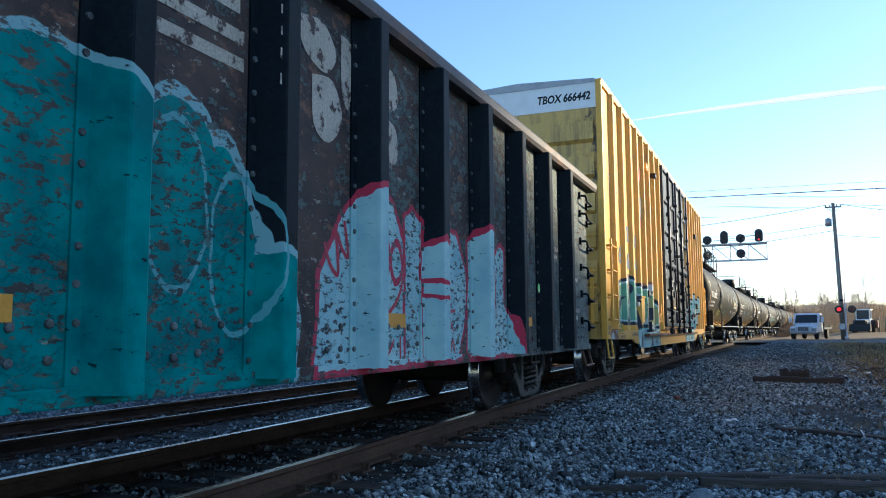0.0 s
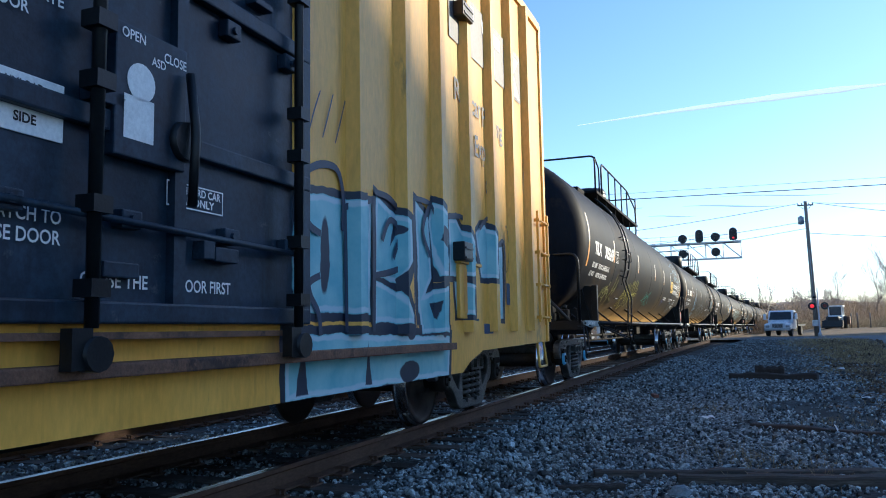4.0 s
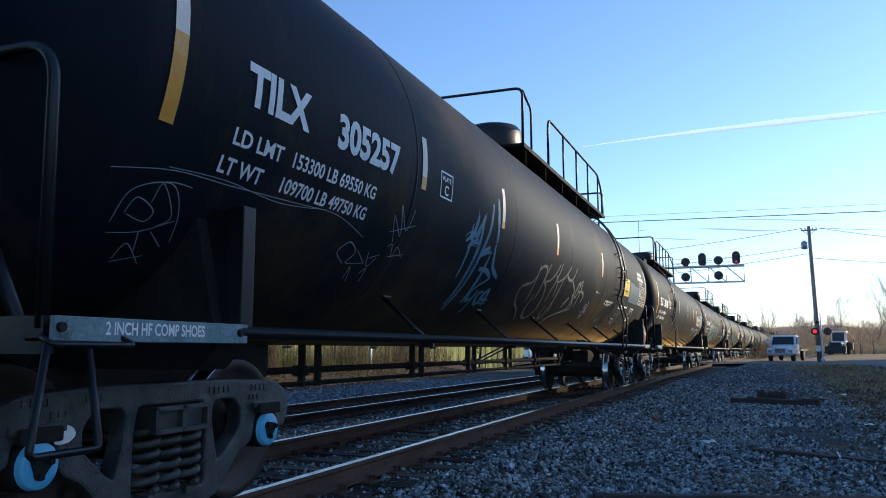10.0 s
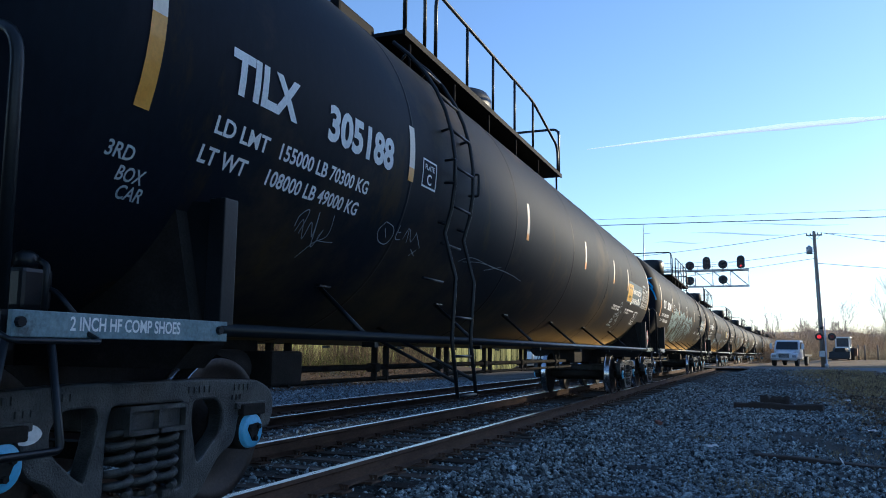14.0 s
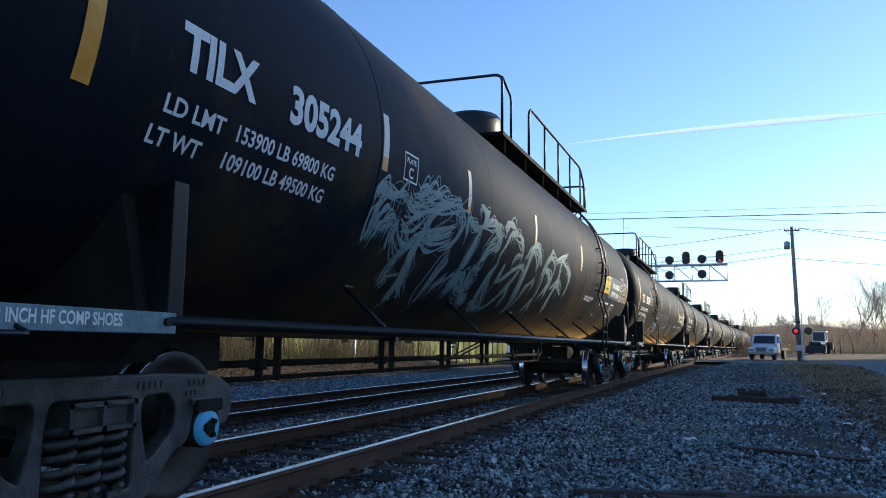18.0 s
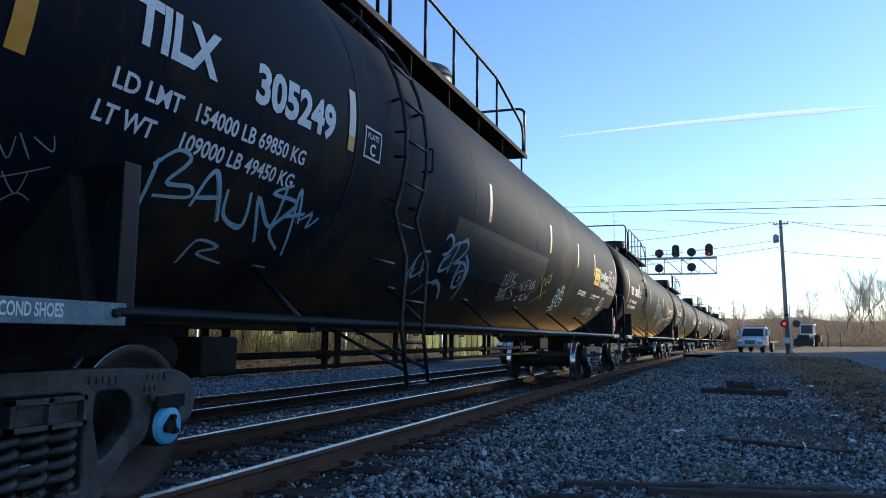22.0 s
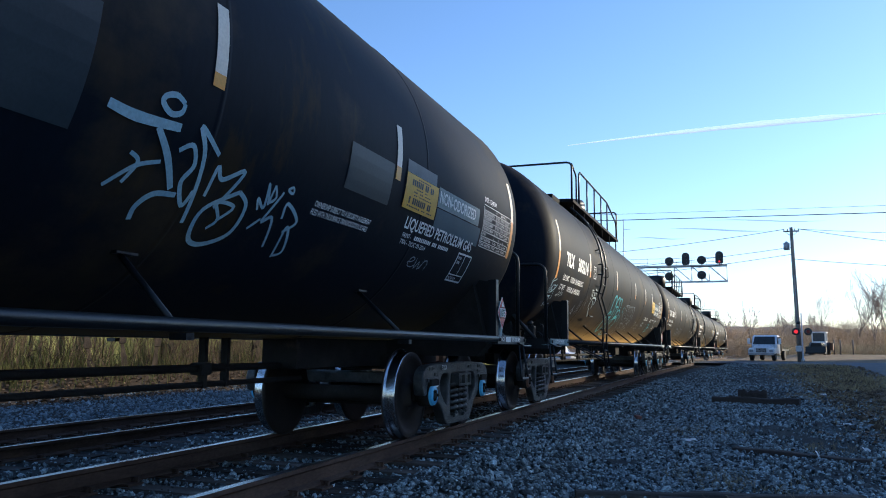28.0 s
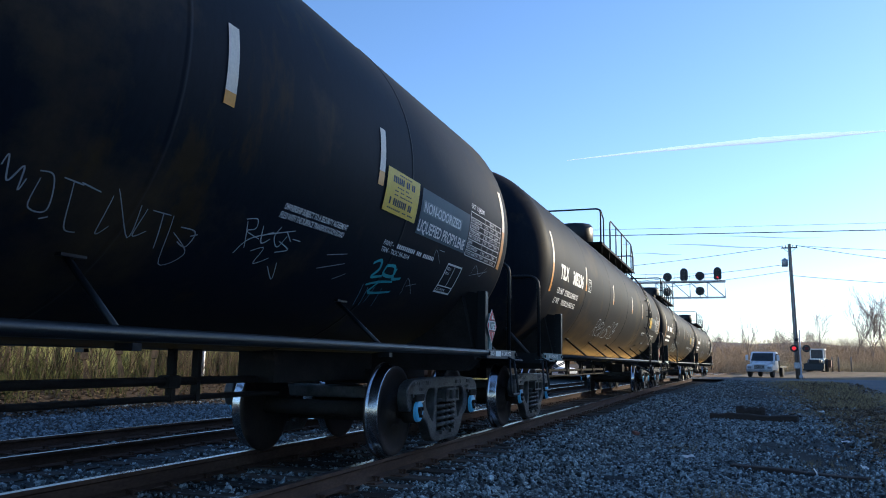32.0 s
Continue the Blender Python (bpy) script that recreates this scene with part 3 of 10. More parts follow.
def sprayed(base, name, layers, flake=0.0, wobble=.10):
    """A copy of a paint with sprayed shapes on it, in the car's own y and z: each layer joins ovals (four numbers) and flat-sided shapes
    (corner points, clockwise or not), with a fill, an outline and a thin line inside it."""
    m = M[base].copy()
    m.name = name
    n, l = m.node_tree.nodes, m.node_tree.links
    b = n["Principled BSDF"]
    col = b.inputs["Base Color"].links[0].from_socket
    tc = n.new("ShaderNodeTexCoord")

    def noise(scale, stretch, detail=6.0, rough=.6, out="Fac"):
        mp, t = n.new("ShaderNodeMapping"), n.new("ShaderNodeTexNoise")
        mp.inputs["Scale"].default_value = stretch
        l.new(tc.outputs["Object"], mp.inputs[0])
        l.new(mp.outputs[0], t.inputs["Vector"])
        t.inputs["Scale"].default_value, t.inputs["Detail"].default_value, t.inputs["Roughness"].default_value = scale, detail, rough
        return t.outputs[out]

    def ramp(src, a, z, lo=0., hi=1.):
        t = n.new("ShaderNodeMapRange")
        t.inputs["From Min"].default_value, t.inputs["From Max"].default_value, t.inputs["To Min"].default_value, t.inputs["To Max"].default_value = a, z, lo, hi
        l.new(src, t.inputs["Value"])
        return t.outputs[0]

    def math2(how, a, z):
        t = n.new("ShaderNodeMath")
        t.operation = how
        for i, v in enumerate((a, z)):
            if isinstance(v, (int, float)):
                t.inputs[i].default_value = v
            else:
                l.new(v, t.inputs[i])
        return t.outputs[0]

    def vec(how, a, z, out="Vector"):
        t = n.new("ShaderNodeVectorMath")
        t.operation = how
        for i, v in enumerate((a, z)):
            if isinstance(v, tuple):
                t.inputs[i].default_value = v
            elif v is not None:
                l.new(v, t.inputs[i])
        return t.outputs[out]

    def blend(fac, a, z):
        t = n.new("ShaderNodeMix")
        t.data_type = "RGBA"
        l.new(fac, t.inputs[0])
        for i, v in ((6, a), (7, z)):
            if isinstance(v, tuple):
                t.inputs[i].default_value = (*v, 1)
            else:
                l.new(v, t.inputs[i])
        return t.outputs[2]
    shift = vec("MULTIPLY", vec("SUBTRACT", noise(3.5, (1, 1, 1), 3, .6, "Color"), (.5, .5, .5)), (wobble, wobble, wobble))
    pos = vec("ADD", tc.outputs["Object"], shift)
    xyz, flat = n.new("ShaderNodeSeparateXYZ"), n.new("ShaderNodeCombineXYZ")
    l.new(pos, xyz.inputs[0])
    l.new(xyz.outputs[1], flat.inputs[0])
    l.new(xyz.outputs[2], flat.inputs[1])
    flat.inputs[2].default_value = 1.0
    flat = flat.outputs[0]
    mott = ramp(noise(3.0, (1, 1, 1), 5), .38, .62)
    whole = ramp(noise(11, (1, 1, 2.4), 9, .72), .60 - flake, .63 - flake, 1, .06)
    for shapes, fill, edge, width, inner in layers:
        d = None
        for sh in shapes:
            if isinstance(sh[0], tuple):
                cy, cz = sum(p[0] for p in sh) / len(sh), sum(p[1] for p in sh) / len(sh)
                e = None
                for (y0, z0), (y1, z1) in zip(sh, sh[1:] + sh[:1]):
                    a, z = z1 - z0, y0 - y1
                    q = math.hypot(a, z)
                    a, z = a / q, z / q
                    c = a * y0 + z * z0
                    if a * cy + z * cz > c:
                        a, z, c = -a, -z, -c
                    side = vec("DOT_PRODUCT", flat, (a, z, -c), "Value")
                    e = side if e is None else math2("MAXIMUM", e, side)
            else:
                yc, zc, a, z = sh
                e = vec("LENGTH", vec("MULTIPLY", vec("SUBTRACT", flat, (yc, zc, 1.0)), (1 / a, 1 / z, 0)), None, "Value")
                e = math2("MULTIPLY", math2("SUBTRACT", e, 1.0), min(a, z))
            d = e if d is None else math2("MINIMUM", d, e)
        if fill:
            col = blend(math2("MULTIPLY", ramp(d, .004, -.004), whole), col, blend(mott, *fill))
        if inner:
            col = blend(math2("MULTIPLY", math2("MULTIPLY", ramp(d, -width * .5 - .05, -width * .5 - .038), ramp(d, -width * .5 - .006, -width * .5 - .016)), whole), col, inner)
        if edge:
            col = blend(math2("MULTIPLY", math2("MULTIPLY", ramp(d, -width * .6, -width * .5), ramp(d, width * .5, width * .4)), whole), col, edge)
    l.new(col, b.inputs["Base Color"])
    return m


TEAL, PALE, PINK, NAVY = ((.008, .16, .165), (.018, .30, .28)), ((.34, .55, .58), (.48, .68, .66)), (.50, .045, .085), (.020, .030, .055)
pale_figures = [[(.53, .70), (.60, 1.30), (.81, 1.64), (1.10, 1.90), (1.37, 1.97), (1.62, 1.88), (1.78, 1.62), (1.82, .70)], [(1.80, .70), (1.78, 1.80), (1.95, 1.90), (2.08, 1.80), (2.12, .70)],
                [(2.08, .70), (2.06, 1.60), (2.25, 1.69), (2.42, 1.62), (2.42, .70)], [(2.38, .70), (2.40, 1.62), (2.60, 1.82), (2.86, 1.80), (3.06, 1.50), (3.10, 1.20), (2.90, .70)],
                [(3.08, .70), (3.10, 1.75), (3.30, 1.90), (3.58, 1.86), (3.60, .70)], [(3.62, .70), (3.70, 1.45), (3.88, 1.72), (4.03, 1.83), (4.17, 1.77), (4.20, 1.55), (4.16, 1.20), (4.16, .70)], [(4.0, .70), (4.12, 1.26), (4.33, 1.09), (4.40, .70)]]
gon_layers = [
    ([(-3.2, 1.2, 1.0, .9), (-2.2, 1.25, 1.0, .95), (-1.35, 1.15, .75, .95), (-.62, 1.3, .38, .78), (-.32, 1.12, .30, .80), (.03, .95, .36, .45)], TEAL, (.30, .50, .52), .035, None),
    ([(-.62, 1.55, .20, .40), (-.18, 1.35, .22, .40)], None, (.16, .40, .42), .02, None),
    (pale_figures, PALE, PINK, .045, None),
    ([(1.46, 1.48, .10, .15), (1.66, 1.45, .09, .15), [(2.10, 1.22), (2.10, 1.34), (2.36, 1.34), (2.36, 1.22)]], None, PINK, .035, None),
]
M["gonside"] = sprayed("gon", "peeling_gondola_paint_with_graffiti", gon_layers, .07)
M["gonpostside"] = sprayed("gonpost", "dark_post_paint_with_graffiti", gon_layers, -.02)
BLUE, GREEN, CLOUD = ((.20, .46, .54), (.34, .58, .62)), ((.12, .36, .25), (.22, .45, .32)), ((.46, .55, .62), (.58, .64, .68))


def rel(shapes):
    """Shapes given along the train, moved to the boxcar's own middle and fitted to its side."""
    def fit(y, z):
        return y + .029 * (y + (44.0 if y < -33 else 32.87)) + 33.02, .966 + (z - .966) * 1.029
    return [[fit(*p) for p in s] if isinstance(s[0], tuple) else (*fit(*s[:2]), *s[2:]) for s in shapes]


left_letters = rel([[(-41.15, 1.06), (-41.19, 1.44), (-41.12, 1.80), (-40.64, 1.88), (-40.46, 1.86), (-40.26, 1.80), (-40.13, 1.66), (-40.10, 1.06)], [(-40.08, 1.97), (-39.62, 1.83), (-39.68, 1.06), (-40.12, 1.06)],
                    [(-39.60, 1.72), (-39.31, 1.74), (-39.21, 1.06), (-39.62, 1.06)], [(-39.38, 1.86), (-38.79, 1.82), (-38.88, 1.60), (-39.26, 1.58)], [(-38.99, 1.80), (-38.24, 1.84), (-38.36, 1.02), (-39.02, 1.02)],
                    [(-39.21, 1.02), (-36.2, 1.02), (-36.1, .55), (-39.05, .55)]])
round_letter = [[(-4.86, 1.70), (-4.57, 1.76), (-4.32, 1.79), (-4.02, 1.77), (-3.85, 1.73), (-3.68, 1.63), (-3.55, 1.49), (-3.47, 1.31), (-3.48, 1.15), (-3.56, 1.02), (-3.75, .93), (-4.90, .93)]]
left_navy = rel([[(-41.19, 1.44), (-40.81, 1.55), (-40.95, 1.37), (-41.12, 1.28)], [(-41.16, 1.24), (-40.98, 1.36), (-41.24, 1.04)], [(-40.82, 1.05), (-40.66, 1.22), (-40.53, 1.05)], (-40.50, 1.44, .07, .10), [(-40.12, 1.74), (-40.04, 1.92), (-39.97, 1.74), (-40.09, 1.44)],
                 [(-40.30, 1.05), (-40.20, 1.22), (-40.05, 1.05)], [(-39.68, 1.70), (-39.58, 1.82), (-39.48, 1.60), (-39.62, 1.44)], [(-39.31, 1.72), (-39.17, 1.50), (-39.26, 1.38)], [(-38.40, 1.48), (-38.14, 1.46), (-38.2, 1.0), (-38.38, .94)],
                 [(-38.70, 1.22), (-38.66, .96), (-38.92, .94)], [(-38.10, 1.40), (-37.80, 1.46), (-37.72, 1.22), (-37.92, 1.18)], [(-37.70, 1.42), (-37.56, 1.43), (-37.56, 1.34), (-37.62, 1.17), (-37.70, 1.14)], [(-37.18, 1.40), (-37.14, 1.28), (-37.25, 1.22), (-37.30, 1.30)], [(-38.92, .60), (-38.70, .92), (-38.58, .58)], [(-37.52, .58), (-37.36, .86), (-37.18, .58)]])
right_letters = rel([[(-30.45, 1.06), (-30.45, 1.83), (-29.25, 1.91), (-29.28, 1.06)], [(-29.22, 1.99), (-28.71, 1.85), (-28.69, 1.51), (-28.82, 1.30), (-29.28, 1.35)], [(-29.28, 1.38), (-28.82, 1.30), (-28.60, 1.0), (-29.28, 1.0)],
                     [(-28.50, 2.06), (-28.17, 1.95), (-28.10, 1.40), (-28.45, 1.04)], [(-28.22, 1.90), (-28.11, 2.10), (-27.88, 2.01), (-27.67, 1.61), (-27.70, 1.43), (-28.09, 1.40)], [(-28.47, 1.26), (-27.72, 1.43), (-27.72, .92), (-28.4, .92)],
                     [(-27.72, 2.0), (-27.49, 2.04), (-26.84, 1.62), (-27.0, 1.46), (-27.72, 1.42)], [(-27.60, 1.45), (-26.9, 1.40), (-26.9, 1.08), (-27.55, 1.08)], [(-26.97, 1.94), (-26.80, 2.05), (-26.62, 2.07), (-26.40, 1.95), (-26.42, 1.46), (-26.80, 1.46)],
                     [(-26.35, 1.86), (-25.98, 1.90), (-26.0, 1.06), (-26.36, 1.06)], [(-30.45, 1.0), (-27.7, .95), (-27.75, .55), (-30.45, .55)]])
right_navy = rel([[(-28.90, 1.81), (-28.97, 1.60), (-28.80, 1.75)], [(-28.03, 1.87), (-28.06, 1.74), (-27.94, 1.69), (-27.93, 1.84)], [(-28.19, 1.20), (-28.05, 1.22), (-28.09, 1.06)], [(-27.22, 1.38), (-26.87, 1.38), (-26.9, 1.2), (-27.23, 1.08)], (-28.60, 1.05, .12, .15),
                  (-27.85, 1.10, .11, .20), (-28.64, .66, .20, .08), [(-28.72, 1.51), (-28.66, 1.52), (-28.82, 1.28), (-28.88, 1.36)], (-29.95, 1.45, .06, .25), [(-30.3, .6), (-30.22, .95), (-30.16, .6)], [(-29.4, .6), (-29.36, .9), (-29.3, .6)]])
clouds = rel([(-40.29, 1.86, .19, .13), (-38.6, 1.82, .18, .11), (-37.7, 1.84, .28, .13), (-41.43, 1.08, .13, .26), (-41.75, .80, .22, .15)])
box_layers = [
    (clouds, CLOUD, (.34, .17, .12), .06, None),
    (left_letters, GREEN, NAVY, .06, (.46, .60, .68)),
    (rel([[(-39.21, .98), (-36.2, .98), (-36.1, .55), (-39.05, .55)], (-38.0, 1.15, .12, .25), [(-41.3, 1.06), (-41.12, 1.3), (-41.05, 1.06)]]), BLUE, None, .04, None),
    (round_letter, ((.15, .38, .27), (.60, .43, .10)), NAVY, .06, (.60, .68, .70)),
    ([[(-3.42, 1.30), (-3.30, 1.40), (-3.17, 1.40), (-3.12, 1.13), (-3.40, 1.10)], [(-4.55, .89), (-4.42, 1.12), (-4.36, .89)], [(-3.99, 1.06), (-3.88, 1.12), (-3.50, .89), (-3.72, .87)]], CLOUD, None, .04, None),
    ([[(-3.38, 1.04), (-3.10, 1.06), (-2.98, 1.01), (-2.92, .88), (-3.34, .86)]], BLUE, NAVY, .05, None),
    (left_navy, (NAVY, (.035, .050, .085)), None, .04, None),
    (right_letters, BLUE, NAVY, .055, (.50, .62, .68)),
    (right_navy, (NAVY, (.03, .04, .07)), None, .04, None),
    (rel([(-41.0, 1.62, .10, .10), (-41.0, 1.62, .045, .045)]), None, (.20, .06, .055), .03, None),
]
M["boxside"] = sprayed("box", "yellow_boxcar_paint_with_graffiti", box_layers, -.10, .07)

# ---- running gear shared by all the cars ----
CARS, WHEELSETS, SHARED = [], [], {}


def shared(key, make):
    if key not in SHARED:
        SHARED[key] = make()
    return SHARED[key]


def wheel_mesh(s):
    bm = bm_new()
    prof = [(.676, .18), (.676, .40), (.676, .455), (.688, .482), (.706, .480), (.716, .462), (.726, .457), (.812, .452), (.8225, .446),
            (.822, .392), (.80, .372), (.778, .30), (.765, .20), (.80, .135), (.862, .125), (.862, .08)]
    lathe(bm, [(s * a, r) for a, r in prof], "x", seg=56)
    bm.faces.ensure_lookup_table()
    for f in bm.faces:
        c = f.calc_center_median()
        r = math.hypot(c.y, c.z)
        f.material_index = 1 if (.446 < r and .70 < abs(c.x)) else 0
    return mesh_from(bm, "wheel", [M["wheel"], M["tread"]])


def axle_mesh():
    bm = bm_new()
    lathe(bm, [(-1.06, .07), (-.9, .08), (-.66, .09), (0, .08), (.66, .09), (.9, .08), (1.06, .07)], "x", seg=16)
    return mesh_from(bm, "wheelset", M["under"])


def cap_mesh(s, colour):
    bm = bm_new()
    lathe(bm, [(s * .92, .10), (s * .93, .118), (s * 1.05, .118), (s * 1.06, .108), (s * 1.085, .104), (s * 1.092, .095), (s * 1.092, .02)], "x", seg=28)
    for f in bm.faces:
        c = f.calc_center_median()
        f.material_index = 1 if abs(c.x) > 1.065 and math.hypot(c.y, c.z) > .045 else 0
    # the three-cornered locking plate and its bolts
    tri = [(math.cos(a) * .062, math.sin(a) * .062) for k in range(3) for a in (2 * math.pi * k / 3 - .25, 2 * math.pi * k / 3 + .25)]
    prism(bm, tri, "x", s * 1.093, s * 1.101)
    for k in range(3):
        a = 2 * math.pi * k / 3
        lathe(bm, [(s * 1.10, .017), (s * 1.118, .016)], "x", (0, math.cos(a) * .046, math.sin(a) * .046), 6, False)
    return mesh_from(bm, "bearing_cap", [M["under"], M[colour]])


def round_loop(pts, rad):
    """A closed outline with its corners rounded."""
    out, n = [], len(pts)
    for i in range(n):
        a, b, c = Vector(pts[i - 1]), Vector(pts[i]), Vector(pts[(i + 1) % n])
        r = min(rad, (a - b).length * .45, (c - b).length * .45)
        p, q = b + (a - b).normalized() * r, b + (c - b).normalized() * r
        out += [p * (1 - t) ** 2 + b * 2 * t * (1 - t) + q * t * t for t in (0, .25, .5, .75, 1)]
    return out


def pierced_plate(loops, half, bevel):
    """A thick flat plate from an outline and its holes, as points (u, v, depth) and faces."""
    cu = bpy.data.curves.new("plate", "CURVE")
    cu.dimensions, cu.fill_mode, cu.extrude, cu.bevel_depth, cu.bevel_resolution = "2D", "BOTH", half, bevel, 1
    for loop in loops:
        sp = cu.splines.new("POLY")
        sp.points.add(len(loop) - 1)
        for pt, v in zip(sp.points, loop):
            pt.co = (v[0], v[1], 0, 1)
        sp.use_cyclic_u = True
    ob = bpy.data.objects.new("plate", cu)
    scene.collection.objects.link(ob)
    me = bpy.data.meshes.new_from_object(ob.evaluated_get(bpy.context.evaluated_depsgraph_get()))
    res = [tuple(v.co) for v in me.vertices], [tuple(p.vertices) for p in me.polygons]
    bpy.data.objects.remove(ob)
    bpy.data.meshes.remove(me)
    bpy.data.curves.remove(cu)
    return res


def side_frame_mesh(s):
    half = [(1.10, .47), (1.15, .58), (1.12, .69), (.98, .755), (.5, .775)]
    inner = [(1.03, .47), (1.02, .585), (.77, .585), (.74, .40), (.60, .35), (.44, .16), (.36, .12)]
    outer = [(-a, b) for a, b in inner[::-1]] + [(-a, b) for a, b in half] + half[::-1] + inner
    hole = [(.64, .60), (.56, .685), (.34, .685), (.33, .55), (.40, .30), (.47, .34), (.63, .48)]
    window = [(-.27, .685), (.27, .685), (.30, .56), (.30, .19), (-.30, .19), (-.30, .56)]
    loops = [round_loop(outer, .07), round_loop(hole, .07), round_loop([(-a, b) for a, b in hole], .07), round_loop(window, .04)]
    co, faces = pierced_plate(loops, .042, .014)
    bm = bm_new()
    vs = [bm.verts.new((s * (1.0 + c), a, b)) for a, b, c in co]
    for f in faces:
        try:
            bm.faces.new([vs[i] for i in f])
        except ValueError:
            pass
    bmesh.ops.remove_doubles(bm, verts=bm.verts[:], dist=.0005)
    rng = random.Random(5)
    x0, x1 = min(s * 1.054, s * 1.064), max(s * 1.054, s * 1.064)
    for y, n in ((-.98, 4), (-.62, 3), (.30, 5), (.72, 4)):       # raised foundry marks
        for k in range(n):
            box(bm, x0, x1, y + k * .045, y + k * .045 + rng.uniform(.02, .035), .712, .748)
    for y in (-.82, .70):
        for k in range(3):
            box(bm, x0, x1, y + k * .04, y + k * .04 + .026, .655, .685)
    for y in (-.15, .15):      # spring seat lugs
        box(bm, min(s * .98, s * 1.085), max(s * .98, s * 1.085), y - .05, y + .05, .175, .215, .006)
    # bearing jaws
    for y in (-.889, .889):
        box(bm, min(s * .97, s * 1.075), max(s * .97, s * 1.075), y - .155, y + .155, .595, .635, .008)
    return mesh_from(bm, "side_frame", M["cast"])


def spring_mesh(s):
    bm = bm_new()
    turns, n = 5, 14
    pts = [(s * 1.0 + math.cos(k * 2 * math.pi / n) * .078, math.sin(k * 2 * math.pi / n) * .078, .225 + .32 * k / (turns * n)) for k in range(turns * n + 1)]
    ring_tube(bm, pts, .022, 6)
    return mesh_from(bm, "coil_spring", M["cast"])


def bolster_mesh():
    bm = bm_new()
    box(bm, -1.10, 1.10, -.20, .20, .53, .665, .02)
    for s in (-1, 1):
        x = s * 1.10
        for y0, y1, z0, z1 in ((-.22, .22, .645, .67), (-.22, .22, .525, .55), (-.22, -.195, .525, .67), (.195, .22, .525, .67), (-.013, .013, .525, .67)):
            box(bm, min(x, x + s * .035), max(x, x + s * .035), y0, y1, z0, z1)
    return mesh_from(bm, "bolster", M["cast"])


def bogie(car, y, caps="blue", frame="cast"):
    for s in (-1, 1):
        f = part("side_frame", shared(("frame", s), lambda: side_frame_mesh(s)), None, car, "grimy cast steel truck side frame")
        f.location.y = y
        for dy in (-.165, 0, .165):
            o = part("coil_spring", shared(("spring", s), lambda: spring_mesh(s)), None, f)
            o.location.y = dy
        if caps == "blue" and s > 0:
            def mark():
                bm = bm_new()
                blot(bm, [(-.80, .60), (-.72, .62), (-.67, .58), (-.71, .54), (-.79, .54)], lambda a, b: (1.060, a, b), 3)
                return mesh_from(bm, "chalk_mark", M["offwhite"])
            part("chalk_mark", shared("mark", mark), None, f, "small white painted mark")
        for dy in (-.889, .889):
            def adapter():
                bm = bm_new()
                box(bm, min(s * .93, s * 1.10), max(s * .93, s * 1.10), -.115, .115, .555, .625, .012)
                return mesh_from(bm, "bearing_adapter", M["under"])
            o = part("bearing_adapter", shared(("adapter", s), adapter), None, f)
            o.location.y = dy
    o = part("bolster", shared("bolster", bolster_mesh), None, car)
    o.location.y = y

    def beams():
        bm = bm_new()
        for dy in (-.36, .36):
            box(bm, -.72, .72, dy - .05, dy + .05, .30, .40)
            for s in (-1, 1):
                box(bm, s * .745 - .045, s * .745 + .045, dy + (.0 if dy > 0 else -.09), dy + (.09 if dy > 0 else 0), .26, .50)
        box(bm, -.35, .35, -.3, .3, .70, .86)
        return mesh_from(bm, "brake_beam", M["under"])
    o = part("brake_beam", shared("beams", beams), None, car)
    o.location.y = y
    for dy in (-.889, .889):
        w = part("wheelset", shared("axle", axle_mesh), None, car, "steel axle with two wheels")
        w.location = (0, y + dy, .457)
        for s in (-1, 1):
            part("wheel", shared(("wheel", s), lambda: wheel_mesh(s)), None, w, "dark wheel with a polished tread")
            part("bearing_cap", shared(("cap", s, caps), lambda: cap_mesh(s, caps)), None, w, "blue bearing cap with a locking plate" if caps == "blue" else "grimy bearing cap")


def coupler(car, y, s, parent_end):
    """A knuckle coupler at the end y, looking along s."""
    bm = bm_new()
    box(bm, -.11, .11, min(y - s * .9, y), max(y - s * .9, y), .76, .96, .02)
    prism(bm, [(-.2, y - s * .05), (-.2, y + s * .13), (-.06, y + s * .2), (.03, y + s * .1), (.2, y + s * .14), (.17, y - s * .05)], "z", .70, 1.0)
    part("coupler", bm, M["rust"], car, "rusty knuckle coupler")
    bm = bm_new()
    ring_tube(bm, bent([(-.3, y - s * .4, .8), (-.32, y - s * .05, .68), (-.28, y + s * .18, .42), (-.22, y + s * .3, .40)], .12), .028, 8)
    part("air_hose", bm, M["tyre"], car, "black rubber brake hose")


# ---- tank cars ----
R_T, Z_T = 1.53, 2.55


def on_tank(lift=.005):
    r = R_T + lift
    return lambda u, v: (r * math.cos((v - Z_T) / R_T), u, Z_T + r * math.sin((v - Z_T) / R_T))


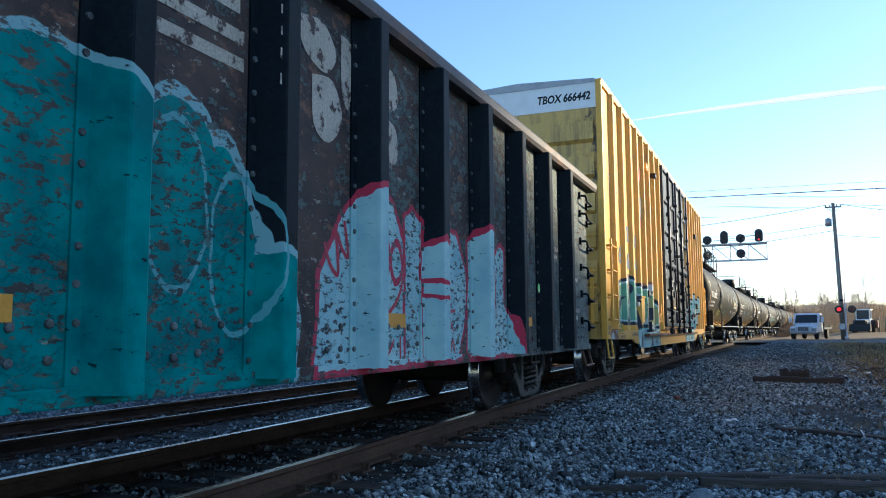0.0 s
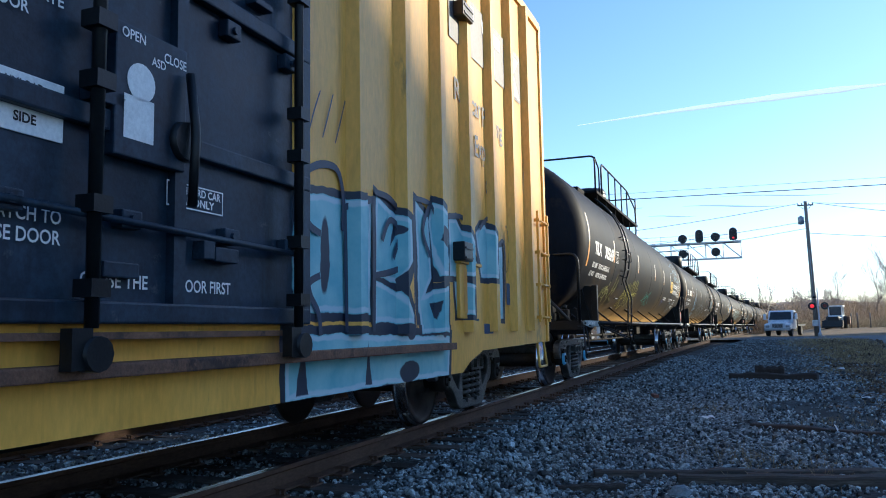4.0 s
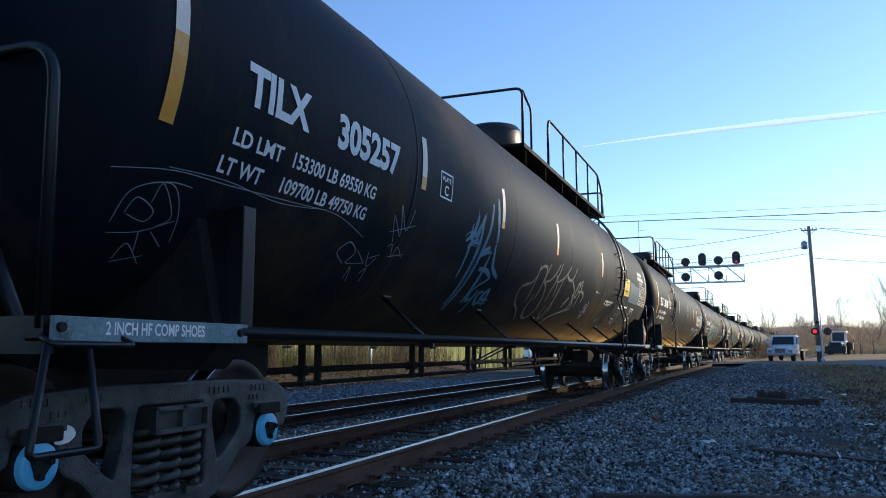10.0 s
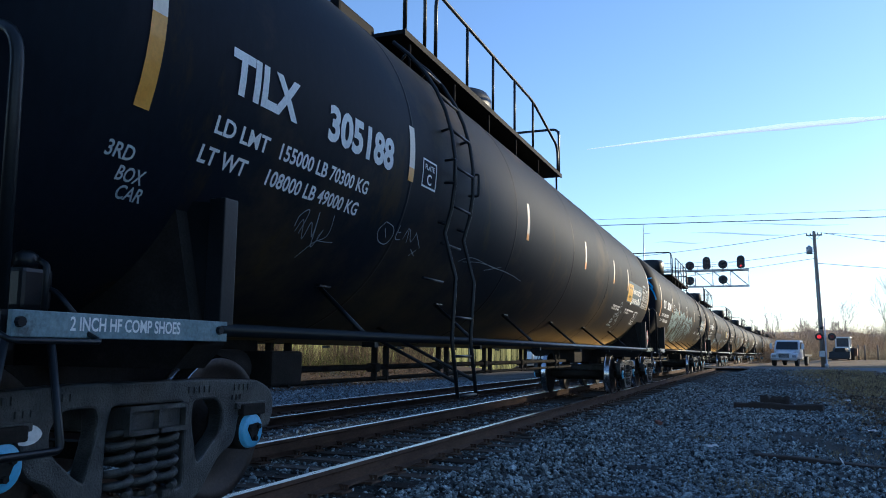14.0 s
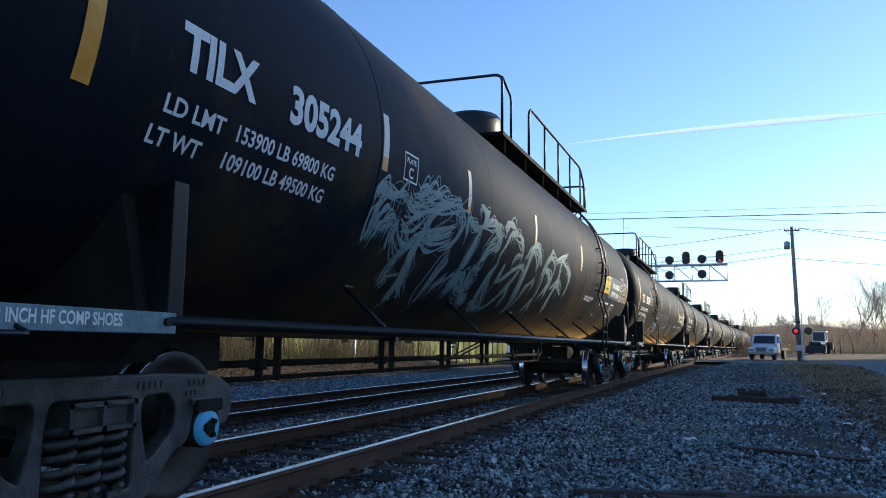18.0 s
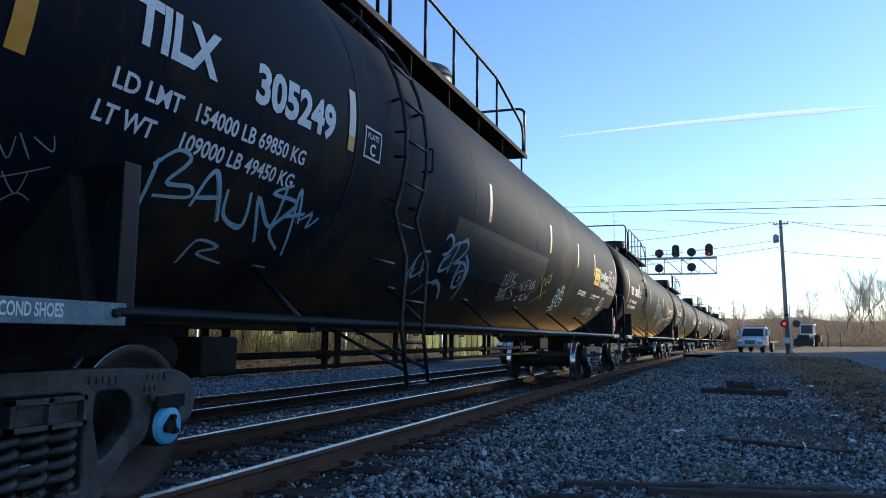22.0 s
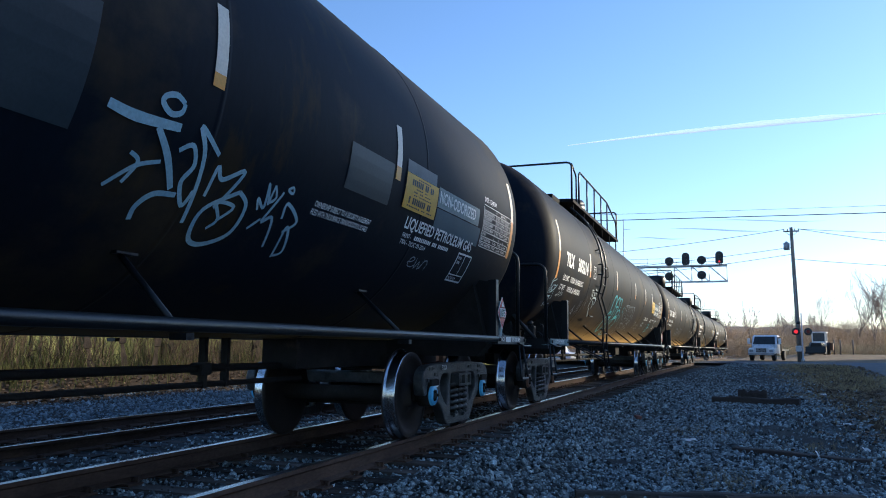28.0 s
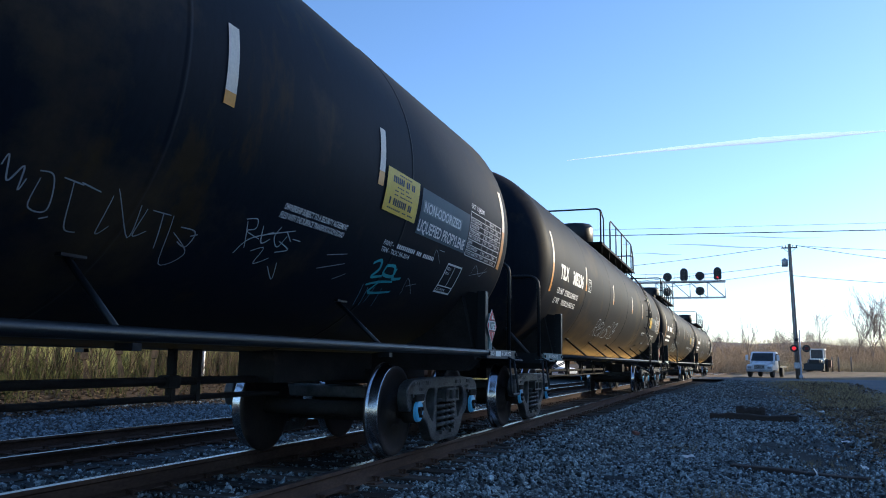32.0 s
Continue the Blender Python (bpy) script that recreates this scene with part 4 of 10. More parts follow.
def tank_car(name, flip):
    car = thing(name, "long black tank car with end platforms and a top walkway", "tank car", "cars of the freight train")
    # shell with dished heads and weld beads
    prof = [(-9.19 - .70 * math.cos(a), R_T * math.sin(a)) for a in np.linspace(.02, math.pi / 2, 14)]
    for y in (-6.1, -3.1, 0.0, 3.1, 6.1):
        prof += [(y - .10, R_T), (y - .03, R_T), (y - .018, R_T), (y - .010, R_T + .004), (y + .010, R_T + .004), (y + .018, R_T), (y + .03, R_T), (y + .10, R_T)]
    prof += [(9.19 + .70 * math.cos(a), R_T * math.sin(a)) for a in np.linspace(math.pi / 2, .02, 14)]
    bm = bm_new()
    lathe(bm, prof, "y", (0, 0, Z_T), 72)
    part("tank_shell", bm, M["tank"], car, "black cylindrical tank with dished ends")
    for s in (-1, 1):
        bm = bm_new()
        ring_tube(bm, [(s * 1.5, -8.45, 1.06), (s * 1.5, 8.45, 1.06)], .035, 10)
        part("side_sill", bm, M["black"], car, "round black side sill pipe")
        for y in ((-5.85, -3.33, -.83, 1.65, 4.12, 6.60) if flip else (-6.79, -4.50, -2.20, .27, 2.80, 5.62)):
            bm = bm_new()
            ring_tube(bm, [(s * 1.49, y, 1.07), (s * 1.03, y + .13, 1.43)], .018, 6)
            box(bm, s * 1.5 - .05, s * 1.5 + .05, y + .03, y + .09, .985, 1.02)
            box(bm, min(s * .98, s * 1.08), max(s * .98, s * 1.08), y + .05, y + .21, 1.425, 1.44)
            part("sill_strut", bm, M["black"], car, "thin diagonal strut from sill to shell")
    # stub sills, bolsters and end platforms
    for e in (-1, 1):
        bm = bm_new()
        box(bm, -.19, .19, min(e * 6.2, e * 9.98), max(e * 6.2, e * 9.98), .74, 1.06, .015)
        part("stub_sill", bm, M["under"], car)
        coupler(car, e * 10.36, e, car)
        bm = bm_new()
        prism(bm, [(-1.42, .98), (-1.3, .86), (1.3, .86), (1.42, .98), (1.25, 1.72), (.9, 1.32), (.45, 1.10), (-.45, 1.10), (-.9, 1.32), (-1.25, 1.72)], "y", e * 8.40 - .12, e * 8.40 + .12)
        part("body_bolster", bm, M["under"], car)
        bm = bm_new()
        box(bm, -1.45, 1.45, min(e * 9.05, e * 9.62), max(e * 9.05, e * 9.62), 1.03, 1.065)
        box(bm, -1.47, 1.47, min(e * 9.60, e * 9.66), max(e * 9.60, e * 9.66), .95, 1.10)
        pf = part("end_platform", bm, M["black"], car, "black grated end platform")
        bm = bm_new()
        for k in range(26):
            x = -1.42 + k * .113
            box(bm, x, x + .025, min(e * 9.05, e * 9.62), max(e * 9.05, e * 9.62), 1.065, 1.085)
        tagged(part("platform_grating", bm, M["black"], pf), kind="stuff")
        bm = bm_new()
        ring_tube(bm, bent([(-1.44, e * 9.64, 1.05), (-1.44, e * 9.66, 2.22), (1.44, e * 9.66, 2.22), (1.44, e * 9.64, 1.05)], .17, 6), .026, 10)
        part("end_handrail", bm, M["black"], car, "round black handrail hoop")
        for s in (-1, 1):
            bm = bm_new()
            ring_tube(bm, [(s * 1.30, e * 9.62, 1.06), (s * .62, e * 9.35, 1.72)], .03, 8)
            part("end_brace", bm, M["black"], car)
            bm = bm_new()
            box(bm, s * 1.515 - .012, s * 1.515 + .012, min(e * 8.40, e * 9.66), max(e * 8.40, e * 9.66), 1.0, 1.10, .004)
            box(bm, min(s * 1.38, s * 1.5), max(s * 1.38, s * 1.5), min(e * 8.40, e * 9.66), max(e * 8.40, e * 9.66), 1.0, 1.012)
            pl = part("sill_plate", bm, M["plate"] if e < 0 else M["panel"], car, "blue-grey sill plate with stencilled writing")
            for yb in (8.47, 9.63):
                part("bolt", lathe(bm_new(), [(s * 1.52, .022), (s * 1.545, .020)], "x", (0, e * yb, 1.055), 8, False), M["black"], pl)
            bm = bm_new()
            box(bm, s * 1.47 - .05, s * 1.47 + .05, e * 8.40 - .055, e * 8.40 + .055, 1.06, 1.74, .006)
            prism(bm, [(s * 1.43, 1.05), (s * 1.43, 1.72), (s * 1.22, 1.75), (s * .95, 1.36)], "y", e * 8.42 - .012, e * 8.42 + .012)
            part("jacking_bracket", bm, M["black"], car, "black upright bracket at the sill")
            bm = bm_new()
            ring_tube(bm, bent([(s * 1.50, e * 9.46, 1.0), (s * 1.55, e * 9.42, .57), (s * 1.55, e * 9.76, .57), (s * 1.50, e * 9.66, 1.0)], .03, 3), .016, 6)
            part("sill_step", bm, M["black"], car, "hanging stirrup step")
            bm = bm_new()
            ring_tube(bm, bent([(s * 1.52, e * 9.30, 1.02), (s * 1.60, e * 9.30, .985), (s * 1.60, e * 9.72, .985), (s * 1.52, e * 9.72, 1.02)], .03, 3), .011, 6)
            part("grab_iron", bm, M["black"], car)
    # brake rigging under the shell
    for z, r in ((.775, .032), (.645, .024)):
        bm = bm_new()
        ring_tube(bm, [(0, -6.6, z), (0, 6.6, z)], r, 8)
        part("brake_pipe", bm, M["under"], car)
    for y in (-5.6, -3.5, -1.55, .42, 2.55, 5.2):
        yy = -y if flip else y
        for d in (-.15, .15):
            bm = bm_new()
            box(bm, -.03, .03, yy + d - .022, yy + d + .022, .615, 1.05)
            part("pipe_hanger", bm, M["under"], car)
        bm = bm_new()
        box(bm, -.06, .06, yy - .24, yy - .10, .72, .82, .02)
        part("pipe_clamp", bm, M["under"], car)
    # air reservoir, or the brake valves, on one end platform
    e = 1 if flip else -1
    bm = bm_new()
    if flip:
        lathe(bm, [(-.62, .04), (-.58, .15), (-.5, .21), (.5, .21), (.58, .15), (.62, .04)], "x", (.72, e * 9.0, 1.31), 24)
        part("air_reservoir", bm, M["panel"], car, "grey-blue air reservoir lying on the platform")
    else:
        box(bm, .62, .92, -9.36, -9.10, 1.10, 1.50, .03)
        box(bm, .70, .84, -9.42, -9.34, 1.20, 1.40, .02)
        lathe(bm, [(-.14, .03), (-.12, .10), (.12, .10), (.14, .03)], "x", (.50, -9.25, 1.36), 16)
        part("control_valve", bm, M["black"], car, "black brake control valve")
        bm = bm_new()
        box(bm, 1.02, 1.18, -9.34, -9.18, 1.12, 1.30, .02)
        lathe(bm, [(1.30, .05), (1.36, .05), (1.38, .02)], "z", (1.10, -9.26, 0), 12)
        part("retainer_valve", bm, M["black"], car, "small black retainer valve")
        for pts in ([(.92, -9.2, 1.25), (1.02, -9.2, 1.22), (1.20, -9.2, 1.22), (1.34, -9.2, 1.10)], [(.2, -9.2, 1.42), (-.1, -9.15, 1.44), (-.9, -9.15, 1.30), (-1.2, -9.2, 1.08)], [(1.33, -9.35, 1.06), (1.33, -9.35, 1.30), (1.28, -9.35, 1.32)]):
            part("air_pipe", ring_tube(bm_new(), bent(pts, .06, 3), .014, 6), M["black"], car)
    bm = bm_new()
    lathe(bm, [(-.3, .05), (-.26, .14), (.2, .14), (.3, .03)], "y", (.35, e * 6.9, .82), 18)
    part("brake_cylinder", bm, M["under"], car)
    for x0, x1, yy, z0, z1 in ((.2, .55, 6.3, .68, .95), (-.6, -.25, 5.9, .62, .92)):
        bm = bm_new()
        box(bm, x0, x1, e * yy - .22, e * yy + .22, z0, z1, .02)
        part("valve_box", bm, M["under"], car)
    # walkway on top, valve housing, railings, ladder
    y0, length, r0, r1, top = (-.79, 7.05, 1.70, 6.4, 4.92) if flip else (-5.13, 6.70, .88, 4.9, 4.85)
    bm = bm_new()
    box(bm, -.98, .98, y0, y0 + length, 4.02, 4.05)
    for s in (-1, 1):
        box(bm, s * .98 - .01, s * .98 + .01, y0, y0 + length, 4.005, 4.07)
        for k in range(6):
            ring_tube(bm, [(s * .95, y0 + .2 + 1.25 * k, 3.98), (s * .95, y0 + .2 + 1.25 * k, 3.70)], .018, 6)
    wk = part("top_walkway", bm, M["walk"], car, "black grated walkway on the tank top")
    bm = bm_new()
    for k in range(58):
        y = y0 + .03 + k * length / 58.5
        box(bm, -.97, .97, y, y + .03, 4.05, 4.075)
    tagged(part("grating", bm, M["walk"], wk), kind="stuff")
    bm = bm_new()
    yd = .8 if flip else -1.0
    lathe(bm, [(3.95, .46), (4.10, .46), (4.12, .50), (4.70, .50), (4.74, .48), (4.80, .44), (4.82, .05)], "z", (0, yd, 0), 28)
    part("valve_housing", bm, M["black"], car, "round valve housing on the tank top")
    for s in (-1, 1):
        bm = bm_new()
        ring_tube(bm, bent([(s * .95, y0 + r0, 4.05), (s * .95, y0 + r0, top), (s * .95, y0 + r1, top), (s * .95, y0 + length - .15, top - .32), (s * .95, y0 + length - .15, 4.05)], .2, 4), .022, 8)
        for k in range(1, 5):
            q = y0 + r0 + (r1 - r0) * k / 4
            ring_tube(bm, [(s * .95, q, 4.05), (s * .95, q, top)], .02, 6)
        part("railing", bm, M["black"], wk)
    for y, h, d in ((y0 + .08, top + .03, .5), (y0 + length - .05, top + (.03 if not flip else -.3), -.01)):
        bm = bm_new()
        ring_tube(bm, bent([(-.95, y, 4.05), (-.95, y, h), (.95, y, h), (.95, y, 4.05)], .12, 4), .022, 8)
        ring_tube(bm, bent([(.95, y, h - .04), (.95, y + d, h - .2), (.95, y + d, 4.05)], .1, 4), .02, 6)
        part("end_railing", bm, M["black"], wk)
    if not flip:
        bm = bm_new()
        box(bm, -.45, .75, -6.0, -5.3, 3.80, 4.04, .03)
        part("top_step_box", bm, M["walk"], car, "black step box ahead of the walkway")
    yl = 4.60 if flip else -5.13
    q = R_T + .09
    for s in (-1, 1):
        bm = bm_new()
        for d in (-.24, .24):
            pts = [(s * 1.66, yl + d, .56), (s * 1.60, yl + d, 1.06), (s * 1.63, yl + d, 1.6)]
            pts += [(s * q * math.cos(a), yl + d, Z_T + q * math.sin(a)) for a in np.linspace(-.35, .92, 10)]
            ring_tube(bm, pts, .019, 6)
        lad = part("ladder", bm, M["black"], car, "black ladder curving up the tank side")
        for d in (-.24, .24):
            part("ladder_brace", ring_tube(bm_new(), [(s * 1.64, yl + d, .70), (s * .62, yl + d - .05, 1.20)], .017, 6), M["black"], lad)
            # small grab handle outside each rail
            h = [(s * (R_T + .02) * math.cos(a), yl + d * 1.32, Z_T + (R_T + .02) * math.sin(a)) for a in (-.075, .055)]
            g = [(s * (q + .03) * math.cos(a), yl + d * 1.32, Z_T + (q + .03) * math.sin(a)) for a in (-.075, .055)]
            part("grab_handle", ring_tube(bm_new(), bent([h[0], g[0], g[1], h[1]], .02, 3), .013, 6), M["black"], lad)
        rungs = [(1.66 if z < .7 else 1.61, z) for z in (.58, .92, 1.26)] + [(q * math.cos(a), Z_T + q * math.sin(a)) for a in np.arange(-.62, .95, .215)]
        for x, z in rungs:
            part("rung", ring_tube(bm_new(), [(s * x, yl - .24, z), (s * x, yl + .24, z)], .013, 6), M["black"], lad)
        for a in (-.3, .25, .8):
            for d in (-.24, .24):
                part("standoff", ring_tube(bm_new(), [(s * R_T * math.cos(a), yl + d, Z_T + R_T * math.sin(a)), (s * q * math.cos(a), yl + d, Z_T + q * math.sin(a))], .014, 6), M["black"], lad)
    for y in (-8.40, 8.40):
        bogie(car, y)
    return car


def decals(car, k, number, limits, capacity):
    """Lettering, reflectors, panels and placards on the side towards the yard and on the front head."""
    rng = random.Random(k)
    P, Q = on_tank(), on_tank(.010)
    strips, notice, yellow, table, stencil, paint = PLACES[min(k, 7)]
    head = lambda u, v: (u, -9.19 - .705 * math.sqrt(max(0, 1 - (u * u + (v - Z_T) ** 2) / (R_T + .003) ** 2)) - .006, v)
    end_v = 2.74 if k < 4 else 2.80
    if number:
        part("reporting_mark", write(bm_new(), "TILX", -8.46, 2.325, .66, .225, P, .024, .08), M["offwhite"], car, "white stencilled reporting mark")
        part("car_number", write(bm_new(), number, -7.44, 2.325, .98, .225, P, .024, .08), M["offwhite"], car, "white stencilled car number")
        part("end_number", write(bm_new(), "TILX " + number, -.05, end_v, .74, .11, head, .01, .06), M["offwhite"], car, "white number on the tank end")
    else:
        for nm, u, w in (("reporting_mark", -8.46, .66), ("car_number", -7.44, .98)):
            part(nm, patch(bm_new(), u, u + w, 2.34, 2.53, P), M["offwhite"], car)
    bm = bm_new()
    if limits:
        a, b = limits
        for tag_, v, val in (("LD LMT", 2.075, a), ("LT WT", 1.905, b)):
            write(bm, tag_, -8.50 - (2.075 - v) * .3, v, .48 if v > 2 else .40, .095, P, .006)
            write(bm, val, -7.90 - (2.075 - v) * .3, v, 1.13, .095, P, .006)
        write(bm, "CAPY %s US GAL" % capacity[0], -.05, end_v - .10, .66, .065, head)
        write(bm, "CAPY %s L" % capacity[1], -.05, end_v - .20, .48, .065, head)
        for j, tx in enumerate(("M901E DFT GR", "36\" 1W CLASS C WHLS", "SPRG D-5", "BR BM AAR 24")):
            write(bm, tx, 0, 1.80 - .065 * j, .045 * len(tx) * .62, .042, head)
    else:
        for v in (2.08, 1.91):
            patch(bm, -8.5, -6.8, v, v + .085, P)
    bx = strips[0] + (.42 if k in (1, 3, 6) else .27)
    patch_frame(bm, bx, bx + .30, 2.32, 2.56, .016, P)
    write(bm, "PLATE", bx + .05, 2.475, .20, .045, P)
    write(bm, "C", bx + .10, 2.355, .10, .09, P, .01)
    write(bm, "OWNERSHIP SUBJECT TO A SECURITY AGREEMENT", notice, 1.885, .88, .042, P)
    write(bm, "FILED WITH THE SURFACE TRANSPORTATION BOARD", notice - .01, 1.825, .88, .042, P)
    write(bm, "PAINT -", paint, 1.885, .20, .042, P)
    write(bm, "TRN - TIOC 0%d-2014" % (3 if k in (2, 5) else 4), paint, 1.825, .60, .042, P)
    for j in range(22):
        if j not in (10, 14):
            patch(bm, paint + .27 + j * .041, paint + .27 + j * .041 + .030, 1.887, 1.925, P, nv=1)
    tagged(part("data_lettering", bm, M["offwhite"], car, "white stencilled load data"), kind="stuff")
    # reflector strips, white above amber
    for y, lo, mid, hi in [(-9.065, 2.05, 2.50, 3.0), (8.965, 2.05, 2.50, 3.0)] + [(u, 2.31, 2.385 if j % 2 else 2.42, 2.76) for j, u in enumerate(strips)]:
        st = part("reflector_strip", patch(bm_new(), y, y + .10, mid, hi, P), M["strip"], car, "white reflective strip")
        part("amber_end", patch(bm_new(), y, y + .10, lo, mid, P), M["amber"], st, "amber reflective strip")
    # the emergency panel
    y0, y1, v0, v1 = yellow
    yp = part("emergency_panel", patch(bm_new(), y0, y1, v0, v1, Q), M["oldyellow"] if k in (2, 5) else M["yellow"], car, "yellow emergency notice panel")
    bm = bm_new()
    R = on_tank(.013)
    for j, (w, h) in enumerate(((.46, .010), (.68, .052), (.40, .010), (.52, .010), (.62, .010), (.74, .056), (.78, .012))):
        n, w = max(8, int(w / .055)), w * (y1 - y0)
        vc = v1 - (v1 - v0) * (.08, .22, .38, .47, .56, .73, .90)[j]
        for i in range(n):
            if (i * 7 + j * 3) % 11 > 1:
                patch(bm, (y0 + y1) / 2 - w / 2 + i * w / n, (y0 + y1) / 2 - w / 2 + (i + .74) * w / n, vc - h / 2, vc + h / 2, R, nv=1)
    tagged(part("notice_text", bm, M["black"], yp), kind="stuff")
    # product name on panels that have been painted over and relettered
    for name, mt, u0, u1, a, z, label in PATCHES.get(k, PATCHES[0]):
        part(name, patch(bm_new(), u0, u1, a, z, P, 2), M[mt], car, label)
    for tx, u0, v0, w, h in NAMES.get(k, ()):
        part("product_name", write(bm_new(), tx, u0, v0, w, h, Q, .006, .05), M["offwhite"], car, "white product name, partly peeled")["kind"] = "stuff"
    # table of tests
    bm = bm_new()
    t0, t1 = table
    w = t1 - t0
    for j in range(9):
        patch(bm, t0, t1, 2.06 + .058 * j, 2.067 + .058 * j, P, nv=1)
    for f in (0, .44, .62, .80, .99):
        patch(bm, t0 + f * w, t0 + f * w + .010, 2.06, 2.53, P)
    for j, tx in enumerate(("STUB SILL INSPECTION", "88.B.2 INSPECTION", "LINING", "PRD: VALVE 300 PSI", "SERVICE EQUIPMENT", "THICKNESS TEST", "TANK QUALIFICATION")):
        write(bm, tx, t0 + .025, 2.080 + .058 * j, .0205 * len(tx), .030, P)
        for f, tx2 in ((.47, "TIOC"), (.65, "2014"), (.83, "2024")):
            if tx != "LINING":
                write(bm, tx2, t0 + f * w, 2.080 + .058 * j, .10, .028, P)
    write(bm, "QUALIFIED", t0 + .60 * w, 2.488, .18, .026, P)
    write(bm, "DOT 112J400W", t0 + .02, 2.565, .46, .055, P)
    tagged(part("test_table", bm, M["offwhite"], car, "white stencilled table of test dates"), kind="stuff")
    bm = bm_new()
    S = lambda u, v: P(u + stencil - 6.95, v)
    patch_frame(bm, 6.95, 7.40, 1.595, 1.925, .02, S)
    patch(bm, 7.18, 7.193, 1.68, 1.905, S)
    patch(bm, 6.97, 7.38, 1.67, 1.683, S)
    write(bm, "DB10", 6.985, 1.855, .11, .03, S)
    write(bm, "DB20", 6.985, 1.805, .11, .03, S)
    write(bm, "BLT-0%d-2014" % (3 if k in (2, 5) else 4), 7.0, 1.625, .22, .028, S)
    tagged(part("stencil_frame", bm, M["offwhite"], car, "white stencil box with build date"), kind="stuff")
    # hazard placards
    for name, m in (("side", lambda a, b: (1.535, 8.55 + a, 1.36 + b)), ("front", lambda a, b: (a, -9.70, 1.36 + b))):
        bm = bm_new()
        for j, (s, mi) in enumerate(((.195, 0), (.180, 1))):
            q = [Vector(m(*c)) for c in ((0, -s), (s, 0), (0, s), (-s, 0))]
            for v in q:
                v += Vector((.003 * j, 0, 0)) if name == "side" else Vector((0, -.003 * j, 0))
            f = bm.faces.new([bm.verts.new(v) for v in q])
            f.material_index = mi
        n = Vector((.006, 0, 0)) if name == "side" else Vector((0, -.006, 0))
        for f in ([(-.125, -.045), (.125, -.045), (.125, .055), (-.125, .055)], [(-.13, .060), (.13, .060), (.125, .068), (-.125, .068)], [(-.12, -.062), (.12, -.062), (.125, -.052), (-.125, -.052)]):
            g = bm.faces.new([bm.verts.new(Vector(m(*c)) + n) for c in f])
            g.material_index = 0 if f[0][1] == -.045 else 2
        k0 = len(bm.faces)
        write(bm, "1075", -.095, -.036, .19, .082, lambda a, b: Vector(m(a, b)) + n * 1.5, .01)
        bm.faces.ensure_lookup_table()
        for f in bm.faces[k0:]:
            f.material_index = 2
        k0 = len(bm.faces)
        write(bm, "2", -.015, -.125, .03, .05, lambda a, b: Vector(m(a, b)) + n * 1.5)
        blot(bm, [(-.04, .075), (.04, .075), (.02, .10), (.01, .135), (-.012, .11), (-.03, .10)], lambda a, b: Vector(m(a, b)) + n * 1.5, 2)
        bm.faces.ensure_lookup_table()
        for f in bm.faces[k0:]:
            f.material_index = 0
        part("placard", bm, [M["white"], M["red"], M["black"]], car, "red diamond hazard placard reading 1075")
    bm = bm_new()
    box(bm, 1.505, 1.52, 8.49, 8.61, 1.08, 1.5)
    part("placard_holder", bm, M["plate"], car)
    SP = lambda u, v: (1.532, u, v)
    shoes = "TREAD COND SHOES" if k in (4, 5) else "HF COMP SHOES"
    for u in (-9.40, 8.49):
        bm = bm_new()
        if u < 0:
            write(bm, "2 INCH " + shoes, u, 1.03, .64, .055, SP, .008)
        else:
            write(bm, "2 INCH", u, 1.035, .19, .052, SP, .008)
            patch(bm, u + .24, u + .46, 1.025, 1.085, SP, nv=1)
            write(bm, shoes, u + .50, 1.035, .42, .052, SP, .008)
        tagged(part("sill_writing", bm, M["offwhite"], car, "white stencilled brake shoe note"), kind="stuff")


def patch_frame(bm, u0, u1, v0, v1, w, place):
    patch(bm, u0, u1, v0, v0 + w, place, nv=1)
    patch(bm, u0, u1, v1 - w, v1, place, nv=1)
    patch(bm, u0, u0 + w, v0 + w, v1 - w, place)
    patch(bm, u1 - w, u1, v0 + w, v1 - w, place)


PITCH = 20.97
proto = {}
TANKS = []
NUMBERS = [("305243", 0), ("305257", 1), ("305188", 0), ("305244", 1), ("305249", 0), ("305182", 0), ("305214", 0), ("305236", 1), ("", 0), ("", 1)]
LIMITS = ["153300 LB 69550 KG|109700 LB 49750 KG", "153300 LB 69550 KG|109700 LB 49750 KG", "155000 LB 70300 KG|108000 LB 49000 KG", "153900 LB 69800 KG|109100 LB 49500 KG",
          "154000 LB 69850 KG|109000 LB 49450 KG", "153900 LB 69800 KG|109100 LB 49500 KG", "153500 LB 69650 KG|109500 LB 49650 KG", "153500 LB 69650 KG|109500 LB 49650 KG"]
CAPACITY = [("33520", "126 887")] * 2 + [("33570", "127 076"), ("33520", "126 887"), ("33560", "127 038"), ("33610", "127 228"), ("33560", "127 038"), ("33560", "127 038")]
